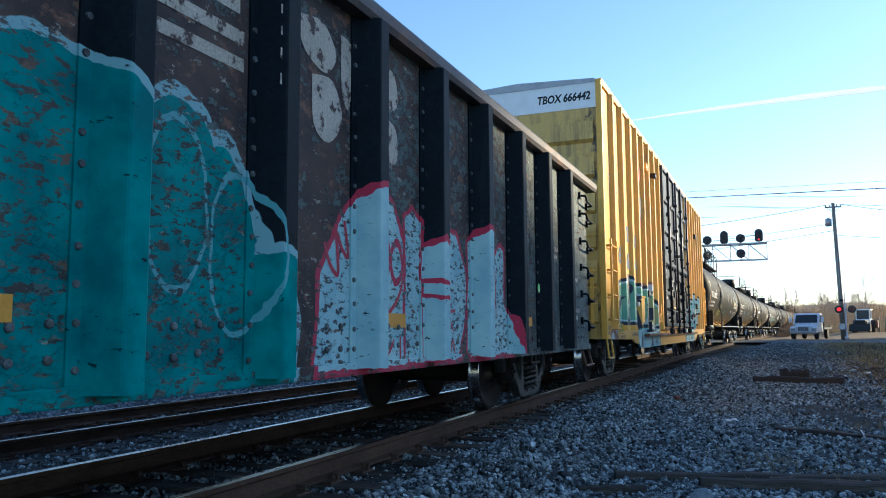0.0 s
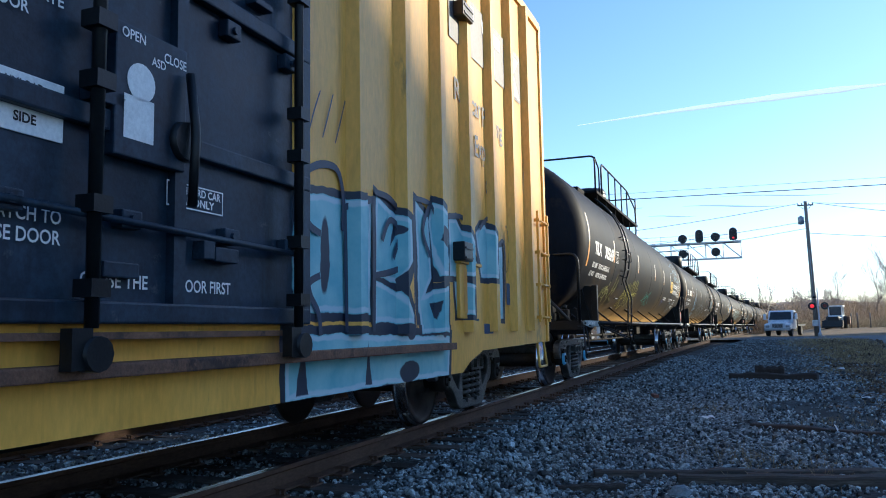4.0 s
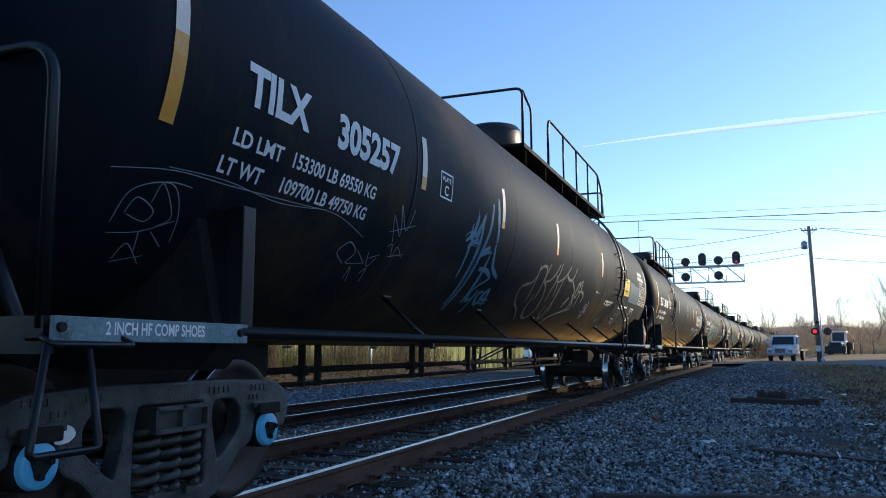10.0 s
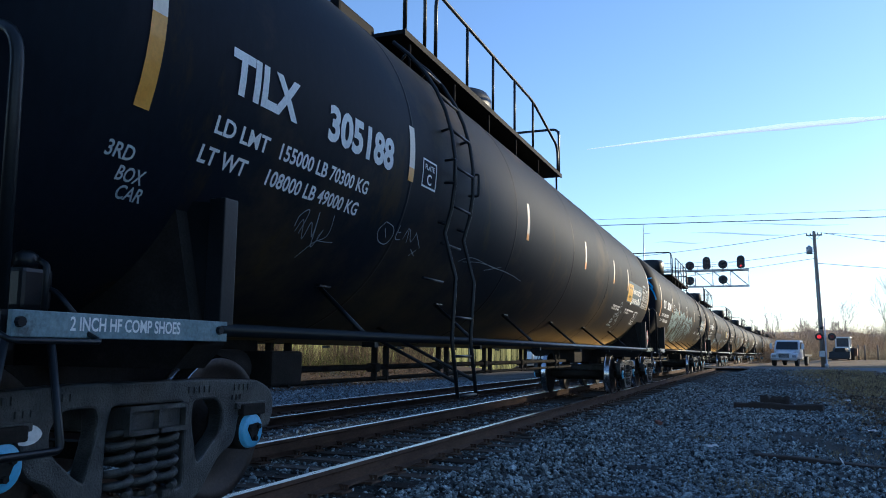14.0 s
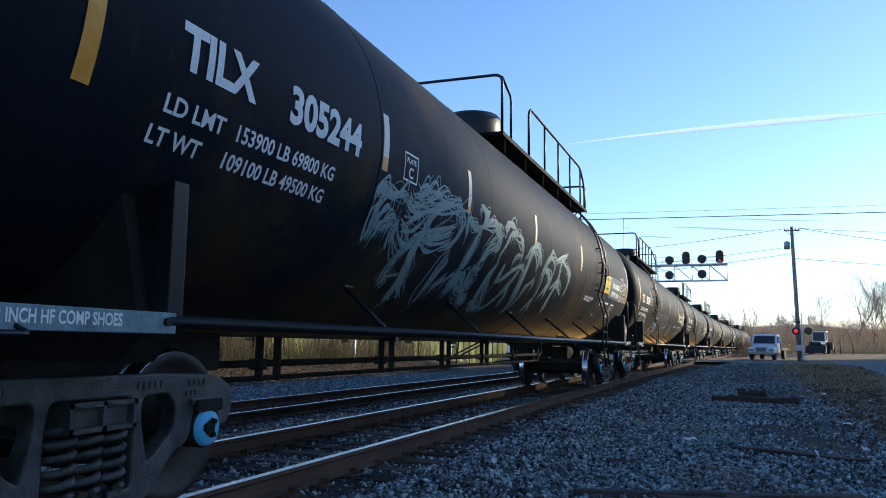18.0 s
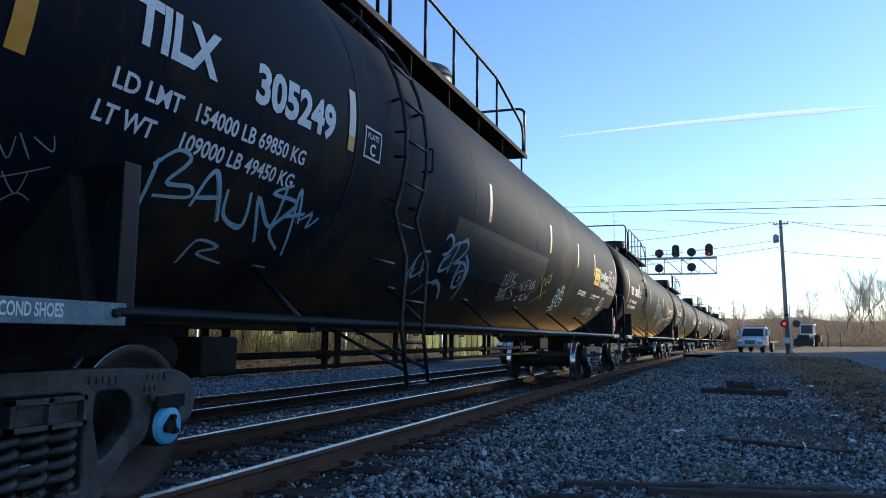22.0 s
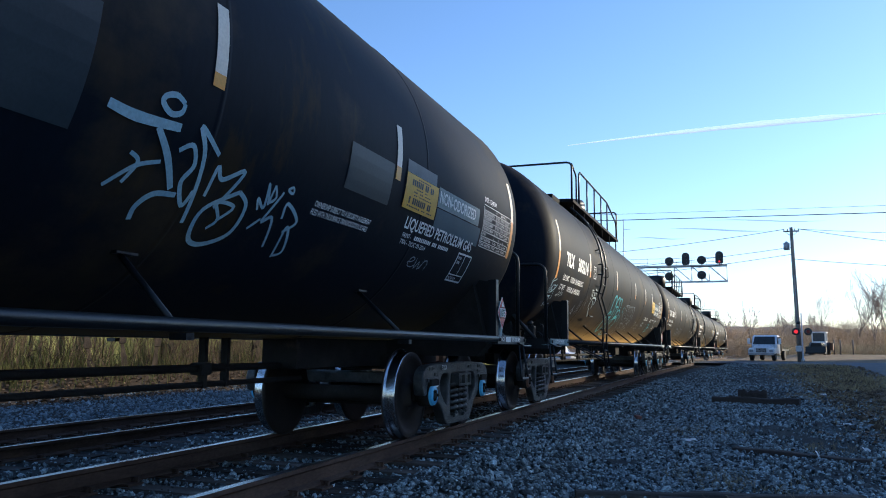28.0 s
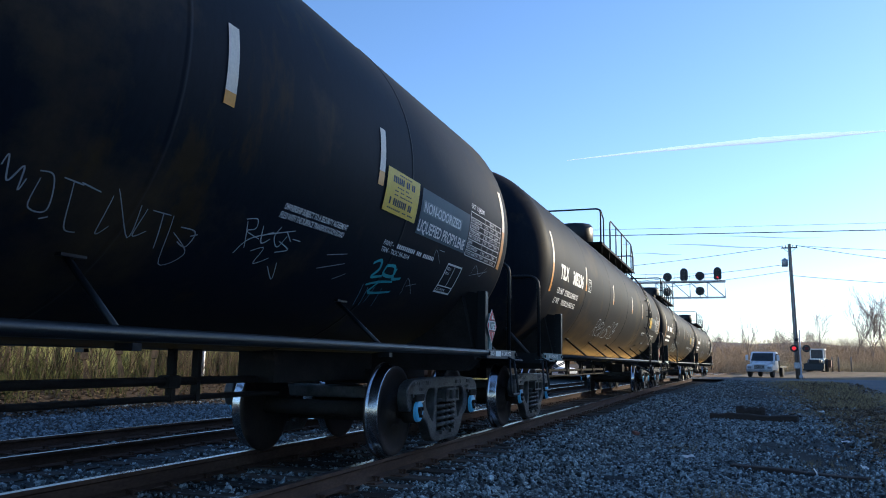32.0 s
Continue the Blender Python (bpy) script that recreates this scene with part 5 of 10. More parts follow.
# along each car: the reflector strips, the notice, the yellow panel, the table, the stencil box and the paint note
PLACES = [((-6.39, -2.75, .76, 3.18, 5.31), 3.99, (5.46, 6.15, 2.14, 2.52), (7.68, 8.78), 7.27, 5.68),
          ((-6.00, -3.70, -1.04, 2.60, 5.27), 3.57, (5.46, 6.14, 2.15, 2.53), (7.81, 8.92), 6.96, 5.31),
          ((-6.17, -2.66, .86, 3.65, 5.46), 4.25, (5.64, 6.27, 2.10, 2.48), (7.91, 9.00), 7.34, 5.87),
          ((-6.08, -3.98, -1.05, 2.46, 5.27), 3.55, (5.43, 6.11, 2.12, 2.50), (7.75, 8.85), 6.88, 5.36),
          ((-6.25, -2.57, .88, 3.40, 5.44), 4.21, (5.60, 6.28, 2.14, 2.50), (7.77, 8.88), 7.31, 5.80),
          ((-6.40, -2.60, .42, 2.99, 5.40), 4.31, (5.62, 6.38, 2.12, 2.42), (7.84, 8.94), 7.34, 5.84),
          ((-6.27, -2.66, .89, 3.42, 5.42), 4.28, (5.57, 6.26, 2.14, 2.49), (7.75, 8.90), 7.40, 5.83),
          ((-6.20, -2.65, .88, 3.40, 5.40), 4.20, (5.57, 6.26, 2.14, 2.50), (7.77, 8.88), 7.31, 5.80)]
DARK, BLUEGREY = "dark repainted lettering panel", "blue-grey repainted lettering panel"
PATCHES = {0: [("product_panel", "panel", 6.22, 7.68, 2.31, 2.50, DARK), ("product_panel", "panel", 6.22, 7.70, 2.10, 2.295, DARK), ("corner_mark", "offwhite", 6.20, 6.23, 2.12, 2.22, "white bracket mark"), ("corner_mark", "offwhite", 7.69, 7.72, 2.12, 2.22, "white bracket mark"),
               ("peeled_patch", "offwhite", 7.46, 7.60, 2.33, 2.45, "peeled white patch")],
           1: [("product_panel", "bluegrey", 6.30, 6.92, 2.05, 2.50, BLUEGREY), ("product_panel", "bluegrey", 6.925, 7.74, 2.04, 2.47, BLUEGREY), ("old_sticker", "palepanel", 7.55, 8.28, 2.76, 2.86, "peeling white lettered sticker"), ("old_sticker", "palepanel", 7.47, 8.48, 2.64, 2.74, "peeling white lettered sticker")],
           2: [("product_panel", "bluegrey", 5.58, 7.82, 2.07, 2.54, BLUEGREY), ("corner_mark", "offwhite", 6.30, 6.34, 2.30, 2.44, "white bracket mark"), ("corner_mark", "offwhite", 6.24, 6.37, 2.04, 2.13, "white bracket mark"), ("corner_mark", "offwhite", 7.62, 7.66, 2.12, 2.42, "white bracket mark"), ("peeled_patch", "offwhite", 7.28, 7.40, 2.19, 2.24, "peeled white patch"), ("peeled_patch", "offwhite", 7.30, 7.44, 2.43, 2.45, "peeled white patch")],
           3: [("product_panel", "bluegrey", 6.11, 6.92, 2.05, 2.52, BLUEGREY), ("product_panel", "bluegrey", 6.925, 7.74, 2.04, 2.53, BLUEGREY), ("peeled_patch", "palepanel", 6.44, 7.58, 2.275, 2.41, "pale smudge behind the peeled name")],
           4: [("product_panel", "panel", 6.36, 7.72, 2.315, 2.46, DARK), ("product_panel", "panel", 6.36, 7.74, 2.12, 2.27, DARK), ("corner_mark", "offwhite", 6.36, 6.40, 2.16, 2.44, "white bracket mark"), ("peeled_patch", "offwhite", 7.02, 7.18, 2.47, 2.50, "peeled white patch"), ("peeled_patch", "offwhite", 6.96, 7.26, 2.285, 2.31, "peeled white patch"), ("peeled_patch", "offwhite", 7.0, 7.16, 2.09, 2.115, "peeled white patch")],
           5: [("product_panel", "palepanel", 6.41, 7.68, 2.255, 2.44, "grey panel behind the name"), ("product_panel", "bluegrey", 6.42, 7.78, 2.04, 2.245, BLUEGREY), ("product_panel", "greypanel", 5.63, 6.33, 2.425, 2.53, "grey panel above the yellow notice"), ("product_panel", "panel", 4.60, 5.36, 2.08, 2.42, DARK)],
           6: [("product_panel", "bluegrey", 6.35, 7.72, 2.07, 2.48, BLUEGREY), ("peeled_patch", "palepanel", 6.40, 7.48, 2.27, 2.38, "pale smudge behind the peeled name")]}
NON, GAS = "NON-ODORIZED", "LIQUEFIED PETROLEUM GAS"
NAMES = {0: [(NON, 6.30, 2.345, 1.22, .115), (GAS, 6.27, 2.14, 1.38, .115)], 2: [("NON ODORIZED", 6.40, 2.305, 1.12, .105), (GAS, 6.34, 2.10, 1.22, .105)], 3: [(NON, 6.47, 2.295, 1.10, .095), (GAS, 6.39, 2.105, 1.19, .105)],
         4: [(NON, 6.46, 2.335, 1.14, .105), (GAS, 6.44, 2.145, 1.28, .105)], 5: [(NON, 6.44, 2.30, 1.10, .11), (GAS, 5.80, 1.965, 1.84, .105)], 6: [(NON, 6.42, 2.28, 1.02, .09), ("LIQUEFIED PROPYLENE", 6.36, 2.10, 1.30, .105)], 1: [(NON, 7.57, 2.775, .68, .07), (GAS, 7.50, 2.655, .94, .07)]}
for k, (number, flip) in enumerate(NUMBERS):
    if flip not in proto:
        car = proto[flip] = tank_car("tank_car", flip)
    else:
        car = copy_thing(proto[flip], Matrix())
    TANKS.append(car)
    CARS.append((car, (k - 1) * PITCH + 9.359))
for k, car in enumerate(TANKS):
    lim = LIMITS[k].split("|") if k < 8 else None
    decals(car, k, NUMBERS[k][0], lim, CAPACITY[min(k, 7)])
# stencils on one truck frame
FR = lambda u, v: (1.064, 8.40 + u, v)
for tx, u, v, w, h in (("TILX", -.60, .715, .17, .05),):
    part("frame_stencil", write(bm_new(), tx, u, v, w, h, FR), M["offwhite"], TANKS[5], "white stencil on the truck frame")
# worn brown bearing caps under one car
for f in TANKS[6].children:
    if f.name.startswith("wheelset") and f.location.y < 0:
        for c in f.children:
            if c.name.startswith("bearing_cap"):
                c.data = shared(("cap", 1, "rust"), lambda: cap_mesh(1, "rust")) if c.data == SHARED[("cap", 1, "blue")] else shared(("cap", -1, "rust"), lambda: cap_mesh(-1, "rust"))
                tagged(c, "rusty brown bearing cap")

# ---- boxcar ----
BOX_C, BOX_H = -33.02, 9.23     # its middle along the train, and half its length
X_B = 1.482                     # half its width over the side sheets


def boxcar():
    car = thing("boxcar", "tall yellow ribbed boxcar with black doors and graffiti", "boxcar", "cars of the freight train")
    L = lambda y: y - BOX_C
    A = lambda y: y + .029 * (y + (44.0 if y < -33 else 32.87)) - BOX_C
    ZA = lambda v: .966 + (v - .966) * 1.029
    for s in (-1, 1):
        bm = bm_new()
        box(bm, min(s * (X_B - .05), s * X_B), max(s * (X_B - .05), s * X_B), -BOX_H, BOX_H, 1.0, 5.19)
        part("side_sheet", bm, M["boxside"] if s > 0 else M["box"], car, "yellow painted side sheet")
        bm = bm_new()
        box(bm, min(s * (X_B - .04), s * (X_B + .035)), max(s * (X_B - .04), s * (X_B + .035)), -BOX_H, BOX_H, 5.15, 5.27, .01)
        part("top_chord", bm, M["box"], car)
        bm = bm_new()
        # side sill: shallow at the ends, deep between the trucks
        prism(bm, [(-BOX_H, 1.02), (-BOX_H, .80), (A(-39.75), .76), (A(-39.6), .70), (A(-39.1), .66), (A(-38.9), .57), (A(-27.4), .57), (A(-27.2), .66), (A(-26.8), .76), (BOX_H, .80), (BOX_H, 1.02)],
              "x", min(s * (X_B - .03), s * (X_B + .008)), max(s * (X_B - .03), s * (X_B + .008)))
        part("side_sill", bm, M["boxside"] if s > 0 else M["box"], car, "yellow side sill, deep between the trucks")
        for y in (-41.55, -40.67, -39.79, -38.98, -38.18, -37.40, -36.58, -35.72, -30.28, -29.46, -28.64, -27.85, -27.08, -26.28, -25.48, -24.70):
            bm = bm_new()
            y_ = L(y)
            a, z = X_B, X_B + .085
            prism(bm, [(s * a, y_ - .11), (s * z, y_ - .055), (s * z, y_ + .055), (s * a, y_ + .11)], "z", .95, 5.15)
            part("side_post", bm, M["boxside"] if s > 0 else M["box"], car)
        # door rails and sill ledge
        bm = bm_new()
        box(bm, min(s * X_B, s * (X_B + .12)), max(s * X_B, s * (X_B + .12)), L(-38.3), L(-27.7), .80, .86, .008)
        box(bm, min(s * X_B, s * (X_B + .10)), max(s * X_B, s * (X_B + .10)), L(-35.6), L(-30.4), .955, .985)
        part("door_track", bm, M["rust"], car, "rusty door track")
        if s > 0:
            for z0, z1 in ((1.43, 1.72), (1.29, 1.38)):
                part("reflector_strip", patch(bm_new(), .37, .46, z0, z1, lambda u, v: (X_B + .012, u, v), nv=1), M["amber"], car, "yellow reflective strip between the doors")
        for y0, y1 in ((-35.25, -32.90), (-32.56, -30.22)):
            d = part("door", door_mesh(s, L(y0), L(y1)), None, car, "black plug door with lock bars")
            for yb in (y0 + .60, y1 - .22):
                bm = bm_new()
                x = s * (X_B + .155)
                ring_tube(bm, [(x, L(yb), 1.0), (x, L(yb), 5.0)], .028, 8)
                for z in (1.12, 1.45, 1.95, 2.2, 2.9, 3.6, 4.3):
                    box(bm, min(x - s * .05, x + s * .045), max(x - s * .05, x + s * .045), L(yb) - .05, L(yb) + .05, z, z + .07)
                for z in (.90,):
                    lathe(bm, [(x - s * .06, .07), (x + s * .05, .07)], "x", (0, L(yb), z), 12)
                    box(bm, x - .03, x + .03, L(yb) - .12, L(yb) - .02, z - .06, z + .10)
                part("lock_bar", bm, M["black"], d, "vertical lock bar with rollers")
            bm = bm_new()
            yc = y0 + (.93 if y0 < -34 else .75)
            box(bm, min(s * (X_B + .07), s * (X_B + .125)), max(s * (X_B + .07), s * (X_B + .125)), L(yc) - .03, L(yc) + .42, 1.72, 2.30, .008)
            part("lock_box", bm, M["door"], d, "door gear cover plate")
            bm = bm_new()
            ring_tube(bm, bent([(s * (X_B + .16), L(yc) + .40, 2.18), (s * (X_B + .19), L(yc) + .41, 1.9), (s * (X_B + .19), L(yc) + .39, 1.55)], .05), .022, 8)
            lathe(bm, [(s * (X_B + .10), .10), (s * (X_B + .16), .09)], "x", (0, L(yc) + .40, 1.86), 16)
            part("door_lever", bm, M["black"], d, "curved door lever")
            bm = bm_new()
            DP = lambda u, v: (s * (X_B + .128), L(u), v)
            lathe(bm, [(s * (X_B + .126), .085), (s * (X_B + .128), .085)], "x", (0, L(yc) + .12, 2.06), 20)
            if s > 0:
                write(bm, "OPEN", yc + .0, 2.235, .14, .045, DP)
                write(bm, "CLOSE", yc + .26, 2.20, .15, .045, DP)
                write(bm, "ASD", yc + .18, 2.16, .09, .04, DP)
            tagged(part("gear_label", bm, M["offwhite"], d), kind="stuff")
            part("seal_tag", patch(bm_new(), yc + .02, yc + .20, 1.80, 1.99, DP, nv=1), M["offwhite"], d, "white paper seal tag")
            if s > 0:
                bm = bm_new()
                DQ = lambda u, v: (X_B + .068, L(u), v)
                write(bm, "DOOR FIRST", y0 + 1.2, 1.17, .40, .06, DQ)
                write(bm, "CLOSE THE", y0 + .62, 1.17, .38, .06, DQ)
                write(bm, "UNLATCH TO", y0 + .10, 1.40, .42, .055, DQ)
                write(bm, "CLOSE DOOR", y0 + .10, 1.32, .42, .055, DQ)
                du, dv = (1.46, 1.31) if y0 < -34 else (1.11, 1.57)
                write(bm, "STANDARD CAR", y0 + du + .02, dv + .065, .38, .038, DQ, .01)
                write(bm, "SEAL ONLY", y0 + du + .05, dv + .015, .30, .038, DQ, .01)
                patch_frame(bm, y0 + du, y0 + du + .42, dv - .005, dv + .115, .007, DQ)
                write(bm, "IMPORTANT", y0 + .16, 2.42, .36, .05, DQ)
                write(bm, "DO NOT", y0 + .16, 2.34, .22, .05, DQ)
                write(bm, "LUBRICATE", y0 + .16, 2.26, .34, .05, DQ)
                write(bm, "DOOR", y0 + .16, 2.18, .18, .05, DQ)
                tagged(part("door_lettering", bm, M["offwhite"], d, "white stencilled door instructions"), kind="stuff")
                bm = bm_new()
                box(bm, X_B + .055, X_B + .064, L(y0) + .22, L(y0) + .52, 1.72, 1.95, .003)
                pc = part("paper_placard", bm, M["offwhite"], d, "white paper placard")
                bm = bm_new()
                for j, tx in enumerate(("UNLOAD", "FROM OTHER", "SIDE")):
                    write(bm, tx, y0 + .25 + .04 * (j == 2), 1.885 - .062 * j, (.17, .25, .10)[j], .038, lambda u, v: (X_B + .068, L(u), v), .01)
                tagged(part("placard_writing", bm, M["black"], pc), kind="stuff")
                for dz, col in ((.0, "oldyellow"), (.088, "plankwood"), (.176, "plankwood"), (.264, "plankwood")) if y0 < -34 else ():
                    bm = bm_new()
                    box(bm, X_B + .055, X_B + .078 + .006 * (dz > .1), L(y0) + 1.56, L(y0) + 2.14, 1.47 + dz, 1.552 + dz, .004)
                    part("board", bm, M[col], d, "weathered board of the routing panel")
                for dz, h in ((1.42, .03), (2.5, .04), (3.35, .04)):
                    for du in (.25, .85, 1.55, 2.1):
                        bm = bm_new()
                        box(bm, X_B + .055, X_B + .115, L(y0) + du - .06, L(y0) + du + .06, dz, dz + h + .05, .008)
                        lathe(bm, [(X_B + .11, .022), (X_B + .132, .020)], "x", (0, L(y0) + du, dz + .04), 8, False)
                        part("hinge_lug", bm, M["door"], d)
                bm = bm_new()
                ring_tube(bm, [(X_B + .12, L(y0) + .12, 1.46), (X_B + .12, L(y0) + 2.2, 1.42)], .018, 6)
                part("lever_rod", bm, M["door"], d, "long level operating rod")
    # ends with pressed ribs
    for e in (-1, 1):
        bm = bm_new()
        box(bm, -X_B + .05, X_B - .05, min(e * (BOX_H - .06), e * BOX_H), max(e * (BOX_H - .06), e * BOX_H), .80, 4.77)
        for k in range(6):
            z = 1.05 + k * .62
            rb = bm_new()
            prism(rb, [(e * BOX_H, z), (e * (BOX_H + .06), z + .06), (e * (BOX_H + .06), z + .34), (e * BOX_H, z + .46)], "x", -X_B + .12, X_B - .12)
            part("end_rib", rb, M["boxend"], car)
        part("end_sheet", bm, M["boxend"], car, "dirty yellow end sheet, dulled for shade")
        bm = bm_new()
        box(bm, -X_B, X_B, min(e * (BOX_H - .06), e * (BOX_H + .01)), max(e * (BOX_H - .06), e * (BOX_H + .01)), 4.77, 5.23)
        part("white_end_band", bm, M["white"], car, "white excess-height band")
        bm = bm_new()
        for x in (-X_B + .02, X_B - .02):
            cp = bm_new()
            box(cp, x - .05, x + .05, e * BOX_H - .05, e * BOX_H + .05, .80, 5.25, .01)
            part("corner_post", cp, M["box"], car)
        bm.free()
        coupler(car, e * (BOX_H + .72), e, car)
        bm = bm_new()
        box(bm, -.25, .25, min(e * 5, e * (BOX_H + .2)), max(e * 5, e * (BOX_H + .2)), .74, 1.0)
        box(bm, -1.2, 1.2, min(e * (BOX_H + .02), e * (BOX_H + .32)), max(e * (BOX_H + .02), e * (BOX_H + .32)), 1.06, 1.10)
        part("draft_sill", bm, M["under"], car)
        for s in (-1, 1):
            # side ladder and end ladder, with a stirrup below
            bm = bm_new()
            yl = e * (BOX_H - .40)
            for d in (-.25, .25):
                box(bm, min(s * (X_B + .07), s * (X_B + .10)), max(s * (X_B + .07), s * (X_B + .10)), yl + d - .025, yl + d + .025, 1.06, 2.50)
            for k in range(4):
                z = 1.12 + k * .42
                ring_tube(bm, [(s * (X_B + .09), yl - .25, z), (s * (X_B + .09), yl + .25, z)], .014, 6)
                for d in (-.25, .25):
                    box(bm, min(s * X_B, s * (X_B + .11)), max(s * X_B, s * (X_B + .11)), yl + d - .02, yl + d + .02, z - .02, z + .02)
            part("side_ladder", bm, M["box"], car, "yellow side ladder")
            bm = bm_new()
            for d in (.1, .55):
                box(bm, s * (X_B - .1 - d) - .025, s * (X_B - .1 - d) + .025, min(e * (BOX_H + .08), e * (BOX_H + .11)), max(e * (BOX_H + .08), e * (BOX_H + .11)), 1.06, 2.0)
            for k in range(4):
                z = 1.1 + k * .28
                ring_tube(bm, [(s * (X_B - .12), e * (BOX_H + .10), z), (s * (X_B - .68), e * (BOX_H + .10), z)], .012, 6)
            part("end_ladder", bm, M["box"], car, "yellow end ladder")
            bm = bm_new()
            ring_tube(bm, bent([(s * (X_B - .1), e * BOX_H, 2.55), (s * (X_B - .1), e * (BOX_H + .1), 2.55), (s * .3, e * (BOX_H + .1), 2.55), (s * .3, e * BOX_H, 2.55)], .04), .012, 6)
            part("end_grab_iron", bm, M["box"], car)
            bm = bm_new()
            ring_tube(bm, bent([(s * (X_B - .02), e * (BOX_H - .12), .82), (s * (X_B + .02), e * (BOX_H - .10), .48), (s * (X_B + .02), e * (BOX_H - .50), .48), (s * (X_B - .02), e * (BOX_H - .46), .82)], .04), .018, 6)
            part("sill_step", bm, M["box"], car, "yellow stirrup step")
    bm = bm_new()
    prism(bm, [(-X_B, 5.21), (X_B, 5.21), (X_B - .1, 5.28), (0, 5.35), (-X_B + .1, 5.28)], "y", -BOX_H - .02, BOX_H + .02)
    part("roof", bm, M["grey"], car, "shallow metal roof")
    bm = bm_new()
    box(bm, -1.4, 1.4, -BOX_H + .1, BOX_H - .1, .96, 1.02)
    box(bm, -.3, .3, -6, 6, .55, .96)
    for y in (-4, -2, 0, 2, 4):
        box(bm, -1.35, 1.35, y - .06, y + .06, .70, .96)
    part("underframe", bm, M["under"], car)
    bm = bm_new()
    lathe(bm, [(-.4, .04), (-.34, .16), (.3, .16), (.4, .04)], "y", (.9, 1.2, .62), 16)
    ring_tube(bm, [(1.3, -5, .60), (1.3, 5.5, .60)], .02, 6)
    box(bm, 1.38, 1.46, -2.0, -1.6, .36, .62)
    part("brake_gear", bm, M["under"], car)
    for y in (L(-39.95), L(-25.75)):
        bogie(car, y, "under")
    # lettering on the side towards the yard
    B = lambda u, v: (X_B + .012, A(u), ZA(v))
    bm = bm_new()
    for tx, u, v, w, h in (("TB", -40.50, 2.62, .62, .27), ("OX", -39.62, 2.56, .55, .27), ("6", -41.05, 2.15, .22, .30), ("66", -40.50, 2.10, .50, .30), ("44", -39.66, 2.07, .52, .29), ("2", -38.88, 2.06, .22, .28)):
        part("car_figure", write(bm_new(), tx, u, v, w, h, B, .022), M["bluepaint"], car, "dark blue painted car number")
    bm.free()
    bm = bm_new()
    for tx, u, v, w, h in (("LD LMT", -40.46, 1.44, .42, .10), ("LT  WT", -40.46, 1.25, .40, .10), ("208500", -39.64, 1.43, .44, .10), ("77500", -39.58, 1.25, .36, .10), ("any", -38.02, 3.62, .34, .16), ("road", -38.05, 3.40, .42, .16),
                           ("2IN HF COMP SHOES", -41.42, .80, .80, .055), ("NO.24 BRAKE BEAMS", -39.95, .84, .70, .055), ("EOC-10", -42.2, .955, .26, .06), ("M-921 F", -42.2, .875, .26, .06), ("PLATE", -38.06, 2.42, .20, .06), ("F", -37.98, 2.27, .09, .11)):
        write(bm, tx, u, v, w, h, B)
    patch_frame(bm, -38.14, -37.78, 2.22, 2.52, .012, B)
    tagged(part("data_lettering", bm, M["navyspray"], car, "black stencilled load data"), kind="stuff")
    bm = bm_new()
    for tx, u, v in (("Rail", -27.50, 3.15), ("car", -27.02, 3.13), ("Pooling", -26.66, 3.08), ("Experts", -26.92, 2.72), ("com", -26.60, 2.38)):
        write(bm, tx, u, v, .105 * len(tx), .22, B)
    tagged(part("slogan_lettering", bm, M["greylettering"], car, "grey stencilled slogan"), kind="stuff")
    bm = bm_new()
    write(bm, "TBOX 666442", 0, 0, .95, .14, lambda a, b: (.36 + a + b * .15, -BOX_H - .014, 4.92 + b), .02)
    part("end_number", bm, M["black"], car, "black number on the white end band")
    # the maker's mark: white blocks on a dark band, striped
    bm = bm_new()
    patch(bm, -27.62, -25.1, 3.72, 4.32, lambda u, v: (X_B + .012, A(u), ZA(v) + .06 * math.sin((u + 27.6) * 1.2)))
    part("logo_band", bm, M["greylettering"], car, "dark logo band")
    bm = bm_new()
    G = lambda u, v: (X_B + .016, A(u), ZA(v))
    for u, v, w, h in ((-27.50, 4.12, .62, .14), (-27.28, 3.80, .22, .32), (-26.62, 4.10, .66, .14), (-26.40, 3.78, .22, .32), (-25.78, 3.78, .20, .46)):
        patch(bm, u, u + w, v, v + h, G, nv=1)
    bm.faces.new([bm.verts.new(G(*c)) for c in ((-25.58, 4.0), (-25.40, 4.24), (-25.18, 4.24), (-25.44, 3.98))])
    bm.faces.new([bm.verts.new(G(*c)) for c in ((-25.54, 4.0), (-25.38, 4.0), (-25.16, 3.76), (-25.38, 3.76))])
    part("logo", bm, M["offwhite"], car, "white block logo")
    # crossed ribbons in red and blue
    for col, pts in (("red", [((-39.1, 3.35), (-38.35, 4.42), .16), ((-38.55, 3.05), (-38.9, 4.2), .12)]), ("bluepaint", [((-39.2, 4.5), (-38.25, 3.0), .16), ((-38.95, 3.3), (-38.3, 3.75), .14)])):
        bm = bm_new()
        for a, z, w in pts:
            stroke(bm, [a, z], w, lambda u, v: (X_B + (.012 if col == "red" else .015), A(u), ZA(v)), 8)
        part("ribbon_mark", bm, M[col], car)
    bm = bm_new()
    patch(bm, -41.38, -40.84, .885, 1.065, lambda u, v: (X_B + .016, A(u), v), nv=1)
    sg = part("height_sign", bm, M["yellow"], car, "yellow sign reading this car excess height")
    bm = bm_new()
    HS = lambda u, v: (X_B + .021, A(u), v)
    write(bm, "THIS CAR", -41.22, .99, .24, .045, HS)
    write(bm, "EXCESS HEIGHT", -41.32, .915, .42, .045, HS)
    patch_frame(bm, -41.38, -40.84, .885, 1.065, .008, HS)
    part("sign_writing", bm, M["black"], sg)
